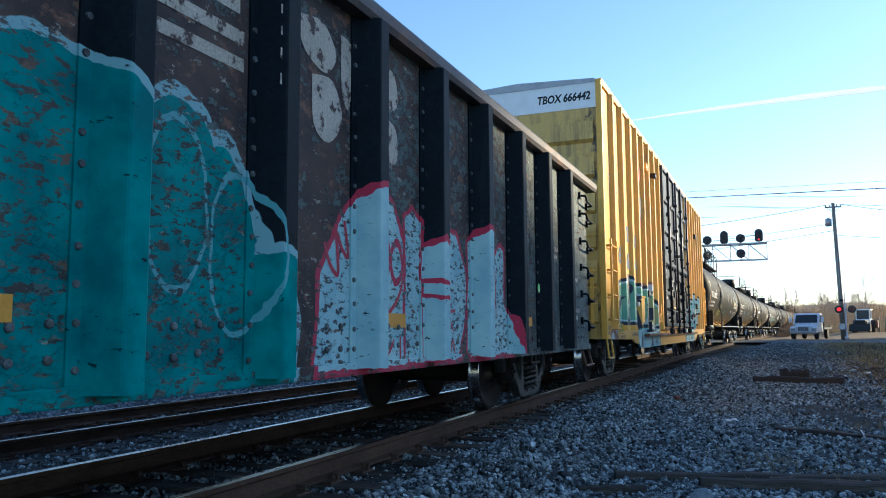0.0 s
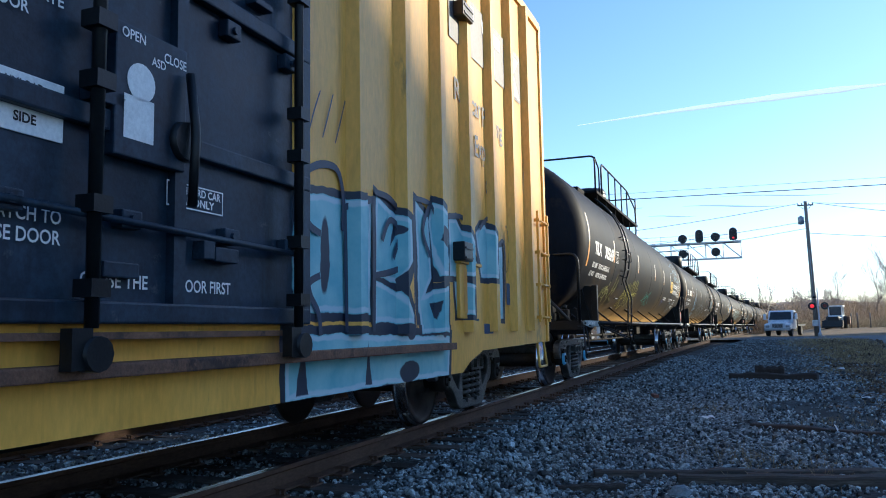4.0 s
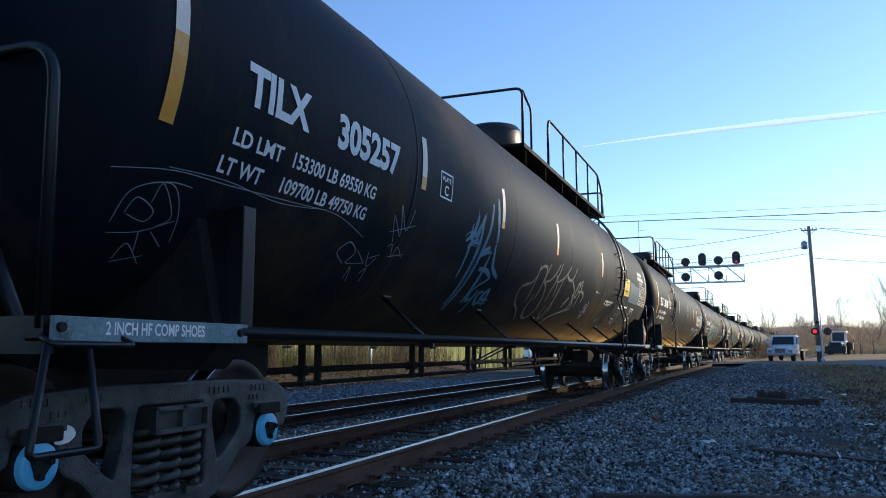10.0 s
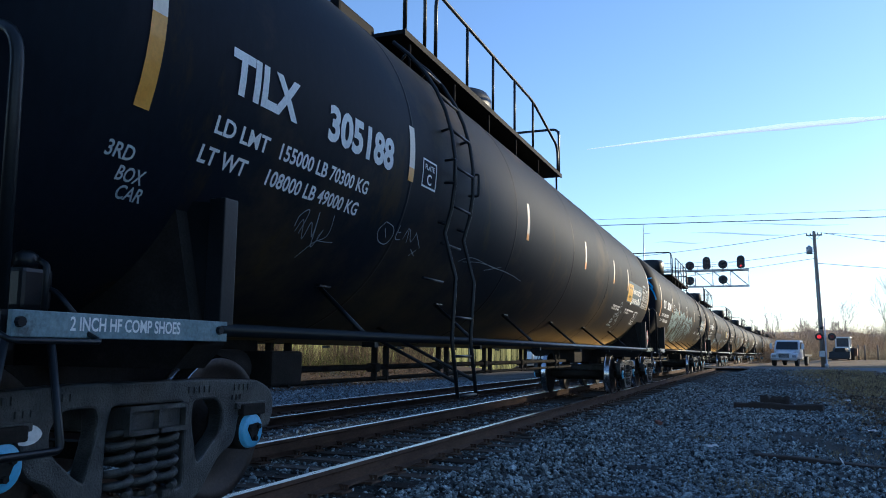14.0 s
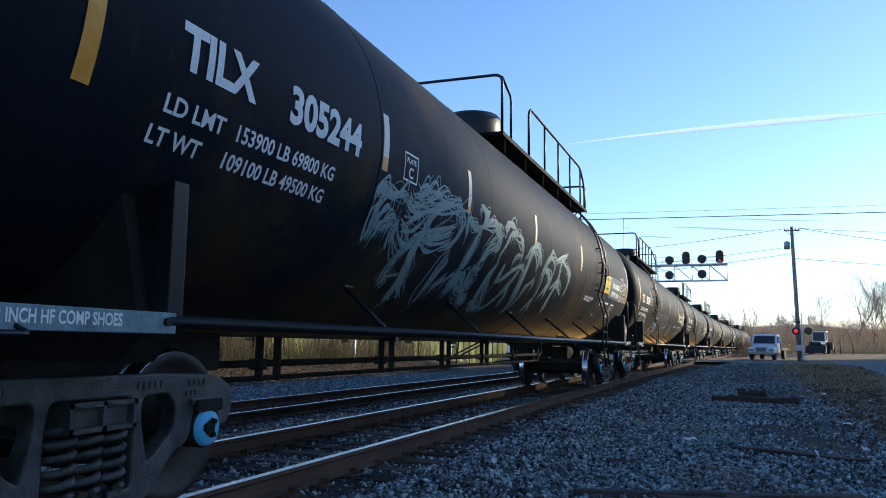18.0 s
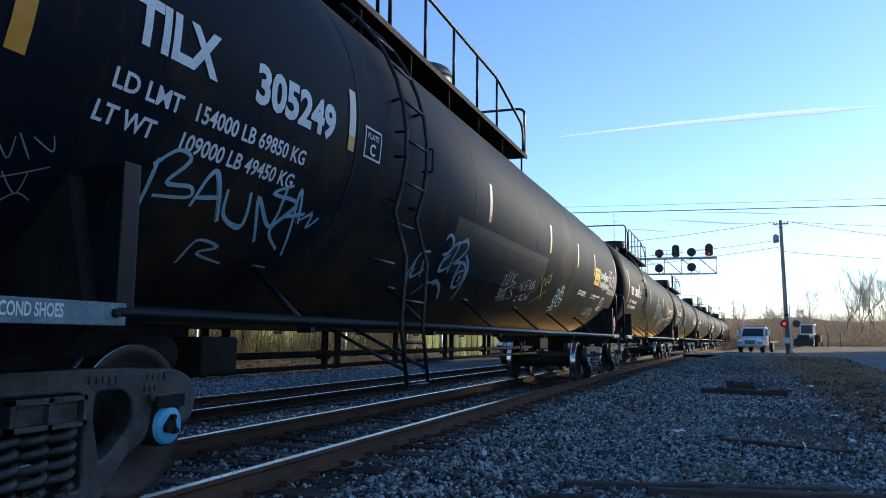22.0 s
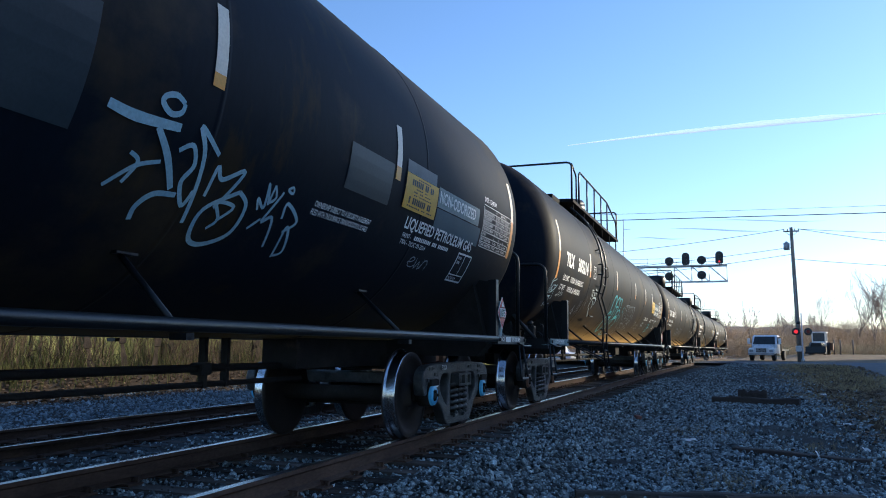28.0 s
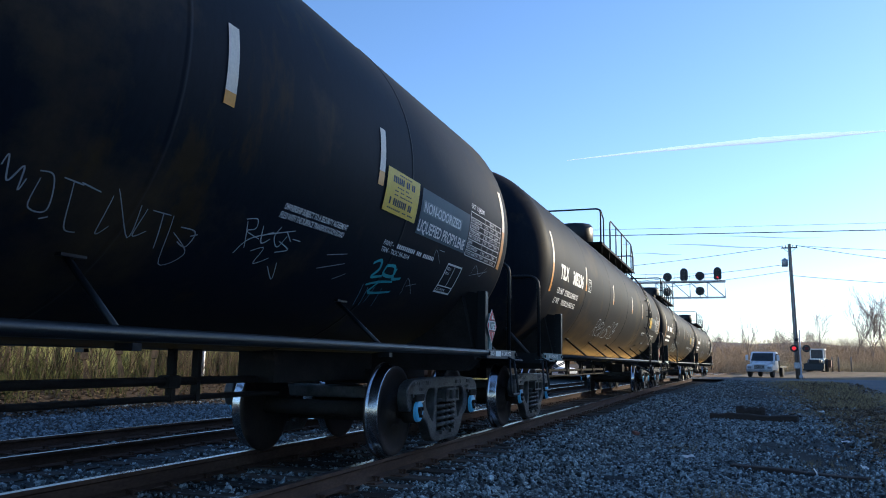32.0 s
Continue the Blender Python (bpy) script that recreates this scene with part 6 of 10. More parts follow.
    # routing boards, reflectors, vents and brackets on the side
    for y0, y1, z0, z1, st in ((-38.92, -38.38, 1.09, 1.62, -38.82), (-27.52, -26.96, 1.08, 1.60, -27.41), (-36.42, -35.98, 1.12, 1.30, None)):
        bm = bm_new()
        box(bm, X_B, X_B + .035, A(y0), A(y1), z0, z1, .006)
        box(bm, X_B, X_B + .06, A(y0) - .03, A(y1) + .03, z1, z1 + .03, .004)
        bd = part("routing_board", bm, M["box"], car, "small yellow board in a frame")
        if st:
            part("reflector_strip", patch(bm_new(), st, st + .10, 1.13, 1.56, lambda u, v: (X_B + .040, A(u), v), nv=1), M["amber"], bd, "amber reflective strip")
        else:
            part("board_writing", write(bm_new(), "70K", y0 + .06, 1.16, .2, .10, lambda u, v: (X_B + .040, A(u), v)), M["black"], bd)
    part("reflector_strip", patch(bm_new(), -2.99, -2.90, 1.11, 1.55, lambda u, v: (X_B + .070, u, v), nv=1), M["orange_strip"], car, "amber reflective strip")
    for y0, y1, z0, z1, mt in ((-38.34, -38.04, 1.66, 1.79, "black"), (-27.60, -27.36, 1.62, 1.80, "black"), (-39.74, -39.60, 1.41, 1.50, "grey"), (-38.08, -37.80, .90, 1.12, "boxside"), (-27.5, -27.2, 4.05, 4.2, "black"), (-38.2, -37.95, 4.45, 4.6, "box"), (-36.9, -36.7, 4.5, 4.62, "black")):
        bm = bm_new()
        box(bm, X_B, X_B + .12, A(y0), A(y1), z0, z1, .012)
        for k in range(2):
            box(bm, X_B + .115, X_B + .13, A(y0) + .02, A(y1) - .02, z0 + .02 + k * (z1 - z0) * .5, z0 + .04 + k * (z1 - z0) * .5)
        part("bracket", bm, M[mt], car, "small bolted bracket on the side")
    bm = bm_new()
    patch(bm, -26.75, -26.45, .93, 1.03, B, nv=1)
    patch(bm, -25.92, -25.56, 1.24, 1.48, B, nv=1)
    part("notice_plate", bm, M["bluepaint"], car, "small dark notice plates")
    # bold sprayed outlines over the fills
    for lines in ([[(2.89, 1.68), (2.87, 1.89), (2.91, 1.98), (3.11, 2.06), (3.31, 2.05), (3.39, 1.86), (3.37, 1.65)], [(2.89, 1.68), (2.96, 1.63), (3.08, 1.6)], [(3.07, 1.33), (2.94, 1.28), (2.95, 1.2), (3.05, 1.09), (3.08, 0.95)], [(3.41, 1.82), (3.86, 1.94)], [(3.41, 1.82), (3.43, 0.97)], [(3.86, 1.93), (3.87, 1.62), (3.85, 0.97)]],
                  [[(3.88, 2), (4.14, 1.99), (4.42, 1.88)], [(4.42, 1.88), (4.42, 0.93)], [(4, 1.65), (4.14, 1.82), (4.32, 1.75), (4.2, 1.53)], [(4.63, 2.07), (4.97, 2.07), (5.12, 1.96), (5.31, 1.73)], [(4.63, 2.07), (4.59, 0.93)], [(4.97, 2.07), (4.81, 1.82), (4.97, 1.61)], [(5.36, 2), (5.81, 2.06), (6.16, 1.9), (6.35, 1.63)], [(6.36, 2.01), (6.72, 2.1), (6.71, 1.09)], [(7, 1.9), (7.26, 1.91), (7.18, 1.07)], [(3.87, 1.38), (4.14, 1.42), (4.39, 1.48)]],
                  [[(-4.86, 1.70), (-4.57, 1.77), (-4.32, 1.80), (-4.02, 1.78), (-3.75, 1.68), (-3.55, 1.51), (-3.46, 1.31), (-3.47, 1.15), (-3.60, 1.03), (-3.84, 1.10)], [(-3.52, 1.50), (-3.43, 1.31), (-3.44, 1.15), (-3.54, 1.04)], [(-3.86, 1.12), (-3.60, 1.00), (-3.37, .93)], [(-4.0, 1.08), (-3.55, .87)], [(-4.40, 1.13), (-4.52, .90)]]):
        for c in lines:
            part("graffiti_outline", stroke(bm_new(), c, .052, lambda u, v: (X_B + .014, u, v), 6, .15), M["navyspray"], car, "bold navy sprayed outline")
    # loose tags
    for tx, u, v, w, h in (("17.", -41.66, .80, .18, .12), ("94.FS.", -36.87, .615, .42, .14)):
        part("sprayed_writing", write(bm_new(), tx, u, v, w, h, B), M["navyspray"], car, "navy sprayed writing")
    for u, v, w, h, seq, wd, sd in ((-41.92, 1.18, .26, .24, (9, 3, 1), .035, 1), (-36.36, 1.51, .32, .42, (2, 9), .026, 2), (-36.29, 1.22, .48, .15, (4, 1, 0, 7), .024, 3), (-41.9, 3.2, .9, .8, (6, 8, 4), .022, 4), (-40.95, 2.95, .5, 1.0, (8, 0), .020, 5),
                                    (-41.7, 4.0, .5, .5, (4, 7), .02, 6), (-25.1, 2.6, .35, .55, (6, 9, 2), .012, 7), (-26.0, 1.60, .35, .5, (8, 0), .012, 8), (-30.2, 2.2, .5, .3, (5, 5, 5), .014, 9)):
        rg = random.Random(sd)
        bm = bm_new()
        for k, g in enumerate(seq):
            stroke(bm, [(u + w / len(seq) * (k + a * 1.1) + .1 * b * h, v + b * h * rg.uniform(.9, 1.1)) for a, b in GLYPHS[g]], wd, B, 6, .2)
        part("graffiti_tag", bm, M["navyspray"], car, "navy sprayed tag")
    CARS.append((car, BOX_C))
    return car


def door_mesh(s, y0, y1):
    bm = bm_new()
    a, z = X_B, X_B + .055
    box(bm, min(s * a, s * z), max(s * a, s * z), y0, y1, 1.02, 5.09)
    for k in range(6):
        zz = 1.02 + k * .796
        box(bm, min(s * z, s * (z + .05)), max(s * z, s * (z + .05)), y0, y1, zz, zz + .09, .01)
    for yy in (y0, (y0 + y1) / 2 - .04, y1 - .08):
        box(bm, min(s * z, s * (z + .045)), max(s * z, s * (z + .045)), yy, yy + .08, 1.02, 5.09)
    rng = random.Random(3)
    for k in range(9):
        yy, zz = rng.uniform(y0 + .1, y1 - .3), rng.uniform(1.1, 4.6)
        box(bm, min(s * z, s * (z + .07)), max(s * z, s * (z + .07)), yy, yy + rng.uniform(.08, .22), zz, zz + rng.uniform(.03, .10), .006)
    return mesh_from(bm, "door", M["door"])


# ---- gondola ----
GON_C, GON_H = -52.0, 8.15
X_G = 1.53


def gondola():
    car = thing("gondola_car", "high-sided gondola car with flaking brown paint and teal graffiti", "gondola car", "cars of the freight train")
    L = lambda y: y - GON_C
    posts = [-45.38 - 1.09 * k for k in range(14)]
    for s in (-1, 1):
        bm = bm_new()
        box(bm, min(s * (X_G - .03), s * X_G), max(s * (X_G - .03), s * X_G), -GON_H, GON_H, .74, 3.10)
        part("side_sheet", bm, M["gonside"] if s > 0 else M["gon"], car, "side sheet with flaking paint and graffiti")
        bm = bm_new()
        ring = [(s * (X_G - .06), 3.04), (s * (X_G + .10), 3.04), (s * (X_G + .12), 3.08), (s * (X_G + .12), 3.15), (s * (X_G + .09), 3.19), (s * (X_G - .06), 3.19)]
        prism(bm, ring, "y", -GON_H - .2, GON_H + .25)
        part("top_chord", bm, M["gontop"], car, "worn rusty top rail")
        bm = bm_new()
        box(bm, min(s * (X_G - .03), s * (X_G + .03)), max(s * (X_G - .03), s * (X_G + .03)), -GON_H, GON_H, .68, .76, .008)
        part("side_sill", bm, M["gonside"] if s > 0 else M["gon"], car)
        for y in posts:
            bm = bm_new()
            y_ = L(y)
            a, z = s * X_G, s * (X_G + .155)
            prism(bm, [(a, y_ - .20), (a + s * .012, y_ - .20), (a + s * .016, y_ - .135), (z - s * .02, y_ - .075), (z - s * .006, y_ - .066), (z, y_ - .055), (z, y_ + .055), (z - s * .006, y_ + .066), (z - s * .02, y_ + .075), (a + s * .016, y_ + .135), (a + s * .012, y_ + .20), (a, y_ + .20)], "z", .72, 3.05)
            part("side_post", bm, M["gonpostside"] if s > 0 else M["gonpost"], car, "pressed steel side post")
        bm = bm_new()
        rng = random.Random(8)
        y = -GON_H + .1
        while y < GON_H - .05:
            for z in (.86, .99):
                if not any(abs(y - L(p)) < .22 for p in posts) and rng.random() < .85:
                    lathe(bm, [(s * X_G, .02), (s * (X_G + .012), .019), (s * (X_G + .016), .012)], "x", (0, y, z + rng.uniform(-.01, .01)), 8, False)
            y += .165
        for p in posts:
            for z in [.83 + .155 * q for q in range(14)]:
                for e in (-.165, .165):
                    if rng.random() < .9:
                        lathe(bm, [(s * (X_G + .012), .018), (s * (X_G + .024), .015)], "x", (0, L(p) + e + rng.uniform(-.008, .008), z + rng.uniform(-.02, .02)), 8, False)
        tagged(part("rivets", bm, M["rivet"], car, "rows of steel rivets"), kind="stuff")
        if s > 0:
            for k, z in enumerate((1.04, 1.42, 1.80, 2.18, 2.58, 2.84)):
                y_ = L(-44.08)
                bm = bm_new()
                ring_tube(bm, bent([(X_G, y_ - .23, z + .05), (X_G + .10, y_ - .23, z + .04), (X_G + .10, y_ - .16, z - .03), (X_G + .10, y_ + .20, z - .05), (X_G, y_ + .23, z - .05)], .03, 3), .016, 6)
                for dy, dz in ((-.23, .05), (.23, -.05)):
                    box(bm, X_G, X_G + .03, y_ + dy - .035, y_ + dy + .035, z + dz - .05, z + dz + .05, .006)
                part("grab_iron", bm, M["gonpost"], car, "bent steel grab iron")
            bm = bm_new()
            for y_ in (L(-44.1),):
                ring_tube(bm, bent([(X_G - .02, y_ - .2, .74), (X_G + .05, y_ - .2, .45), (X_G + .05, y_ + .2, .45), (X_G - .02, y_ + .2, .74)], .04), .02, 6)
            part("sill_step", bm, M["rust"], car, "rusty stirrup step")
            G = lambda u, v: (X_G + .004, L(u), v)
            for u, v, w, h in ((-50.62, .985, .43, .10), (-47.28, 1.0, .42, .10), (-45.12, 1.48, .42, .19), (-53.9, 1.0, .46, .10)):
                part("reflector_strip", patch(bm_new(), u, u + w, v, v + h, G, nv=1), M["amber"], car, "yellow reflective strip")
    for e in (-1, 1):
        bm = bm_new()
        box(bm, -X_G, X_G, min(e * (GON_H - .05), e * GON_H), max(e * (GON_H - .05), e * GON_H), .74, 3.10)
        for k in range(4):
            z = 1.1 + .5 * k
            box(bm, -X_G + .05, X_G - .05, min(e * GON_H, e * (GON_H + .08)), max(e * GON_H, e * (GON_H + .08)), z, z + .14, .01)
        box(bm, -X_G, X_G, min(e * (GON_H - .08), e * (GON_H + .10)), max(e * (GON_H - .08), e * (GON_H + .10)), 3.04, 3.19, .01)
        part("end_sheet", bm, M["gon"], car)
        coupler(car, e * (GON_H + .78), e, car)
        bm = bm_new()
        box(bm, -.22, .22, min(e * 4, e * (GON_H + .3)), max(e * 4, e * (GON_H + .3)), .70, .98)
        part("draft_sill", bm, M["under"], car)
    bm = bm_new()
    box(bm, -1.5, 1.5, -GON_H + .05, GON_H - .05, .90, .96)
    box(bm, -.3, .3, -6, 6, .55, .9)
    for k in range(-5, 6):
        box(bm, -1.45, 1.45, k * 1.2 - .05, k * 1.2 + .05, .74, .9)
    part("floor_frame", bm, M["under"], car)
    for y in (-6.66, 6.66):
        bogie(car, y, "under")
    gondola_marks(car)
    CARS.append((car, GON_C))
    return car

# ---- the yard, the crossing and the distance ----
def mesh_np(name, verts, faces, material, smooth=False):
    me = bpy.data.meshes.new(name)
    verts, faces = np.asarray(verts, np.float32), np.asarray(faces, np.int32)
    k = faces.shape[1]
    me.vertices.add(len(verts))
    me.vertices.foreach_set("co", verts.ravel())
    me.loops.add(faces.size)
    me.loops.foreach_set("vertex_index", faces.ravel())
    me.polygons.add(len(faces))
    me.polygons.foreach_set("loop_start", np.arange(0, faces.size, k, dtype=np.int32))
    me.polygons.foreach_set("use_smooth", np.full(len(faces), smooth))
    me.materials.append(material)
    me.update(calc_edges=True)
    return me


def stones(name, spots, size, label, material, seed, flat=.6, lift=.15):
    """Loose stones at the spots (x, y), each a knocked-about lump, as one object."""
    rng = np.random.default_rng(seed)
    t = (1 + 5 ** .5) / 2
    ico = np.array([(-1, t, 0), (1, t, 0), (-1, -t, 0), (1, -t, 0), (0, -1, t), (0, 1, t), (0, -1, -t), (0, 1, -t), (t, 0, -1), (t, 0, 1), (-t, 0, -1), (-t, 0, 1)]) / math.sqrt(1 + t * t)
    fi = np.array([(0, 11, 5), (0, 5, 1), (0, 1, 7), (0, 7, 10), (0, 10, 11), (1, 5, 9), (5, 11, 4), (11, 10, 2), (10, 7, 6), (7, 1, 8), (3, 9, 4), (3, 4, 2), (3, 2, 6), (3, 6, 8), (3, 8, 9), (4, 9, 5), (2, 4, 11), (6, 2, 10), (8, 6, 7), (9, 8, 1)])
    n = len(spots)
    s = size * np.exp(rng.normal(0, .35, n))
    shape = ico[None] * (1 + rng.uniform(-.28, .28, (n, 12, 1)))
    shape = shape * np.stack([np.ones(n), rng.uniform(.6, 1, n), rng.uniform(.45, .8, n)], -1)[:, None, :]
    q = rng.normal(size=(n, 4))
    q[:, 1:3] *= flat
    q /= np.linalg.norm(q, axis=1)[:, None]
    w, x, y, z = q.T
    Rm = np.stack([np.stack([1 - 2 * (y * y + z * z), 2 * (x * y - z * w), 2 * (x * z + y * w)], -1),
                   np.stack([2 * (x * y + z * w), 1 - 2 * (x * x + z * z), 2 * (y * z - x * w)], -1),
                   np.stack([2 * (x * z - y * w), 2 * (y * z + x * w), 1 - 2 * (x * x + y * y)], -1)], 1)
    co = np.einsum("nij,nkj->nki", Rm, shape) * s[:, None, None]
    gz = ground_z(spots[:, 0], spots[:, 1])
    co += np.stack([spots[:, 0], spots[:, 1], gz + s * lift + rng.uniform(0, .012, n)], -1)[:, None, :]
    faces = (fi[None] + 12 * np.arange(n)[:, None, None]).reshape(-1, 3)
    tagged(new(name, mesh_np(name, co.reshape(-1, 3), faces, material)), label, "gravel", kind="stuff")


rng = np.random.default_rng(11)


def strew(n, x0, x1, y0, y1, power=1.0, rel=True):
    y = y0 + (y1 - y0) * rng.uniform(0, 1, n) ** power
    x = rng.uniform(x0, x1, n)
    return np.stack([x + (y * y / (2 * BEND) if rel else 0), y], -1)


def thin_out(p, power=1.0):
    """Drops stones in patches, where bare cinders and soil show."""
    x, y = p[:, 0], p[:, 1]
    w = np.sin(x * 1.7 + .5 * np.sin(y * .9)) + np.sin(y * .55 + 1.3 * np.sin(x * .8)) + .8 * np.sin(x * 3.9 + y * 1.6) + .6 * np.sin(y * 2.3 - x * 2.1)
    keep = np.clip(.62 - .30 * power * w * np.clip((x - 1.4) / 2.0, .25, 1), .06, 1)
    return p[rng.uniform(0, 1, len(p)) < keep]


stones("ballast_stones", thin_out(np.concatenate([strew(42000, .5, 3.4, 2.5, 16, 1.1), strew(18000, 3.4, 6.0, 7, 18, 1.0), strew(9000, .5, 6.5, -6, 2.5, 1.0)])), .020, "blue-grey crushed ballast stones on the yard", M["stone"], 1)
stones("ballast_stones", thin_out(np.concatenate([strew(34000, .5, 7.2, 16, 34, 1.0), strew(15000, 1.0, 8.0, 34, 58, 1.0)])), .026, "blue-grey crushed ballast stones on the yard", M["stone"], 2)
stones("track_stones", np.concatenate([strew(15000, -2.3, .55, 1.5, 18, 1.2), strew(12000, -6.6, -2.3, 3, 26, 1.2)]), .019, "crushed stone between the ties", M["stone"], 3, lift=.05)
stones("track_stones", strew(22000, -12.2, -6.6, 4, 36, 1.2), .026, "pale crushed stone beside the far track", M["palestone"], 4)
stones("soil_clods", np.concatenate([strew(2600, 5.6, 8.0, 14, 34, 1.0), strew(2600, 6.4, 9.8, 30, 57, 1.0)]), .045, "brown clods of soil and dead grass on the verge", M["clod"], 6)
stones("loose_stones", strew(170, 1.0, 6.5, 4, 26, 1.0), .045, "larger pale stones lying on the gravel", M["palestone"], 5, lift=.3)


def sticks(name, roots, tips, r0, material, label, category, kind="stuff"):
    """Thin three-sided stems from roots to tips, as one object."""
    a, z = np.asarray(roots, float), np.asarray(tips, float)
    d = z - a
    d /= np.linalg.norm(d, axis=1)[:, None] + 1e-9
    u = np.cross(d, (.3, .8, .52))
    u /= np.linalg.norm(u, axis=1)[:, None] + 1e-9
    v = np.cross(d, u)
    n = len(a)
    r = np.broadcast_to(r0, (n,))[:, None]
    ring = lambda c, k: [c + (u * math.cos(g) + v * math.sin(g)) * r * k for g in (0, 2.094, 4.189)]
    co = np.stack(ring(a, 1) + ring(z, .35), 1).reshape(-1, 3)
    q = np.array([(0, 1, 4, 3), (1, 2, 5, 4), (2, 0, 3, 5)])
    faces = (q[None] + 6 * np.arange(n)[:, None, None]).reshape(-1, 4)
    me = mesh_np(name, co, faces, material)
    return tagged(new(name, me), label, category, kind=kind)


def twiggy(seed, height, spread=.5, levels=5, lean=(0, 0), r0=None):
    """The stems of a bare tree: lists of roots, tips and thicknesses."""
    rg = random.Random(seed)
    segs = []

    def grow(p, d, length, r, lv):
        steps = 3 if lv > 1 else 2
        for k in range(steps):
            d = (d + Vector((rg.uniform(-1, 1), rg.uniform(-1, 1), rg.uniform(-.3, .6))) * .16).normalized()
            q = p + d * length / steps
            segs.append((p, q, r * (1 - .18 * k)))
            p = q
            if lv > 0 and k > 0 or lv >= levels:
                pass
        if lv <= 0:
            return
        for k in range(rg.randint(3, 4) if lv > 1 else rg.randint(2, 3)):
            ax = d.orthogonal().normalized()
            ax.rotate(Matrix.Rotation(rg.uniform(0, 6.28), 3, d))
            nd = (d * (1 - spread * .55) + ax * spread * rg.uniform(.6, 1.25) + Vector((0, 0, .22))).normalized()
            grow(p - d * length * rg.uniform(0, .75), nd, length * rg.uniform(.55, .88), r * .60, lv - 1)
    grow(Vector((0, 0, 0)), Vector((lean[0], lean[1], 1)).normalized(), height * .34, r0 or height * .0105, levels)
    return segs


def bare_tree(seed, x, y, height, label="leafless tree with fine grey-brown twigs", spread=.5, levels=5, z=None, r0=None):
    segs = twiggy(seed, height, spread, levels, r0=r0)
    o = thing("tree", label, "tree", "bare trees", at=Matrix.Translation((x, y, float(ground_z(x, y)) - .05 if z is None else z)))
    r = np.array([s[2] for s in segs])
    big = r > height * .0035
    for nm, mask, mt in (("trunk", big, M["shadedbark" if r0 else "bark"]), ("crown", ~big, M["shadedbark" if r0 else "twig"])):
        k = [s for s, m in zip(segs, mask) if m]
        if k:
            ob = sticks(nm, [s[0] for s in k], [s[1] for s in k], np.maximum([s[2] for s in k], .00006 * y + .003), mt, "", "", "")
            ob.parent = o
            for key in ("label", "category", "kind"):
                if key in ob:
                    del ob[key]
    return o


for k, (x, y, h, sp) in enumerate(((-.5, 150, 11.0, .45), (3.6, 160, 10.5, .36), (7.5, 150, 12.0, .34), (12.5, 170, 10.5, .45), (17.2, 140, 11.0, .52), (22.6, 140, 14.0, .36), (24.8, 138, 15.0, .36), (27.2, 140, 15.5, .34), (28.9, 134, 15.5, .36), (31.6, 134, 15.0, .36), (35, 128, 14, .36),
                                  (-4.0, 170, 11.5, .5), (-10, 160, 12.0, .5), (6.0, 165, 6.5, .55), (14.8, 165, 7.0, .5), (-17, 150, 12, .5), (37, 150, 10, .5), (1.5, 178, 9.5, .5), (9.8, 182, 8.5, .55), (13.6, 176, 9.5, .5), (19.4, 168, 9.0, .55), (20.8, 180, 10.5, .5), (25.9, 172, 9.0, .55), (30.4, 176, 10.0, .5), (34.0, 168, 9.5, .55), (39.5, 172, 10, .5), (16.2, 186, 10.5, .5))):
    bare_tree(100 + k, x, y, h, spread=sp, levels=5)
for k, (x, y, h) in enumerate(((-13.0, 17.0, 7.5), (-13.1, 18.4, 8.5), (-13.0, 19.4, 8.0), (-13.3, 11.2, 7.0), (-13.2, 13.9, 8.0), (-13.4, 25.5, 7.0), (-17.5, 8.5, 9), (-19, 14, 10), (-18, 24, 8), (-21, 33, 9), (-20, 46, 10))):
    bare_tree(200 + k, x, y, h, "leafless tree with hanging vines behind the far track", .5, 5, r0=.15)


def brush(name, n, x0, x1, y0, y1, height, label, material, seed, thick=.03, per=16, lean=.28):
    rg = np.random.default_rng(seed)
    cx, cy = rg.uniform(x0, x1, n), rg.uniform(y0, y1, n)
    cx = np.repeat(cx, per) + rg.normal(0, .35, n * per)
    cy = np.repeat(cy, per) + rg.normal(0, .35, n * per)
    gz = ground_z(cx, cy)
    h = height * rg.uniform(.35, 1.0, n * per) * np.repeat(rg.uniform(.5, 1.15, n), per)
    root = np.stack([cx, cy, gz - .05], -1)
    tip = root + np.stack([rg.normal(0, lean, n * per) * h, rg.normal(0, lean, n * per) * h, h], -1)
    mid = root + (tip - root) * rg.uniform(.3, .7, (n * per, 1))
    tip2 = mid + np.stack([rg.normal(0, .22, n * per) * h, rg.normal(0, .22, n * per) * h, h * .4], -1)
    return sticks(name, np.concatenate([root, mid]), np.concatenate([tip, tip2]), np.concatenate([np.full(n * per, thick), np.full(n * per, thick * .6)]), material, label, "brush")


brush("far_brush", 1100, -40, 75, 118, 200, 4.2, "brown leafless thicket beyond the crossing", M["brushtwig"], 5, .020, 28, .6)
brush("far_brush", 900, -60, 120, 195, 290, 9.0, "brown leafless woods in the distance", M["brushtwig"], 6, .028, 32, .55)
brush("far_brush", 420, 9, 60, 106, 124, 1.5, "tan dry weeds at the edge of the lot", M["haygrass"], 7, .015, 26, .5)
brush("wall_brush", 150, -14.3, -13.3, 4, 44, 2.2, "tangled bare vines and briars along the wall", M["vine"], 8, .011, 14)
brush("wall_brush", 130, -14.2, -12.8, 5, 34, .9, "dry weeds and ivy along the wall", M["ivy"], 9, .012, 14)
brush("verge_grass", 520, 5.5, 7.8, 14, 54, .17, "thin dry grass along the edge of the asphalt", M["drygrass"], 10, .006, 18)
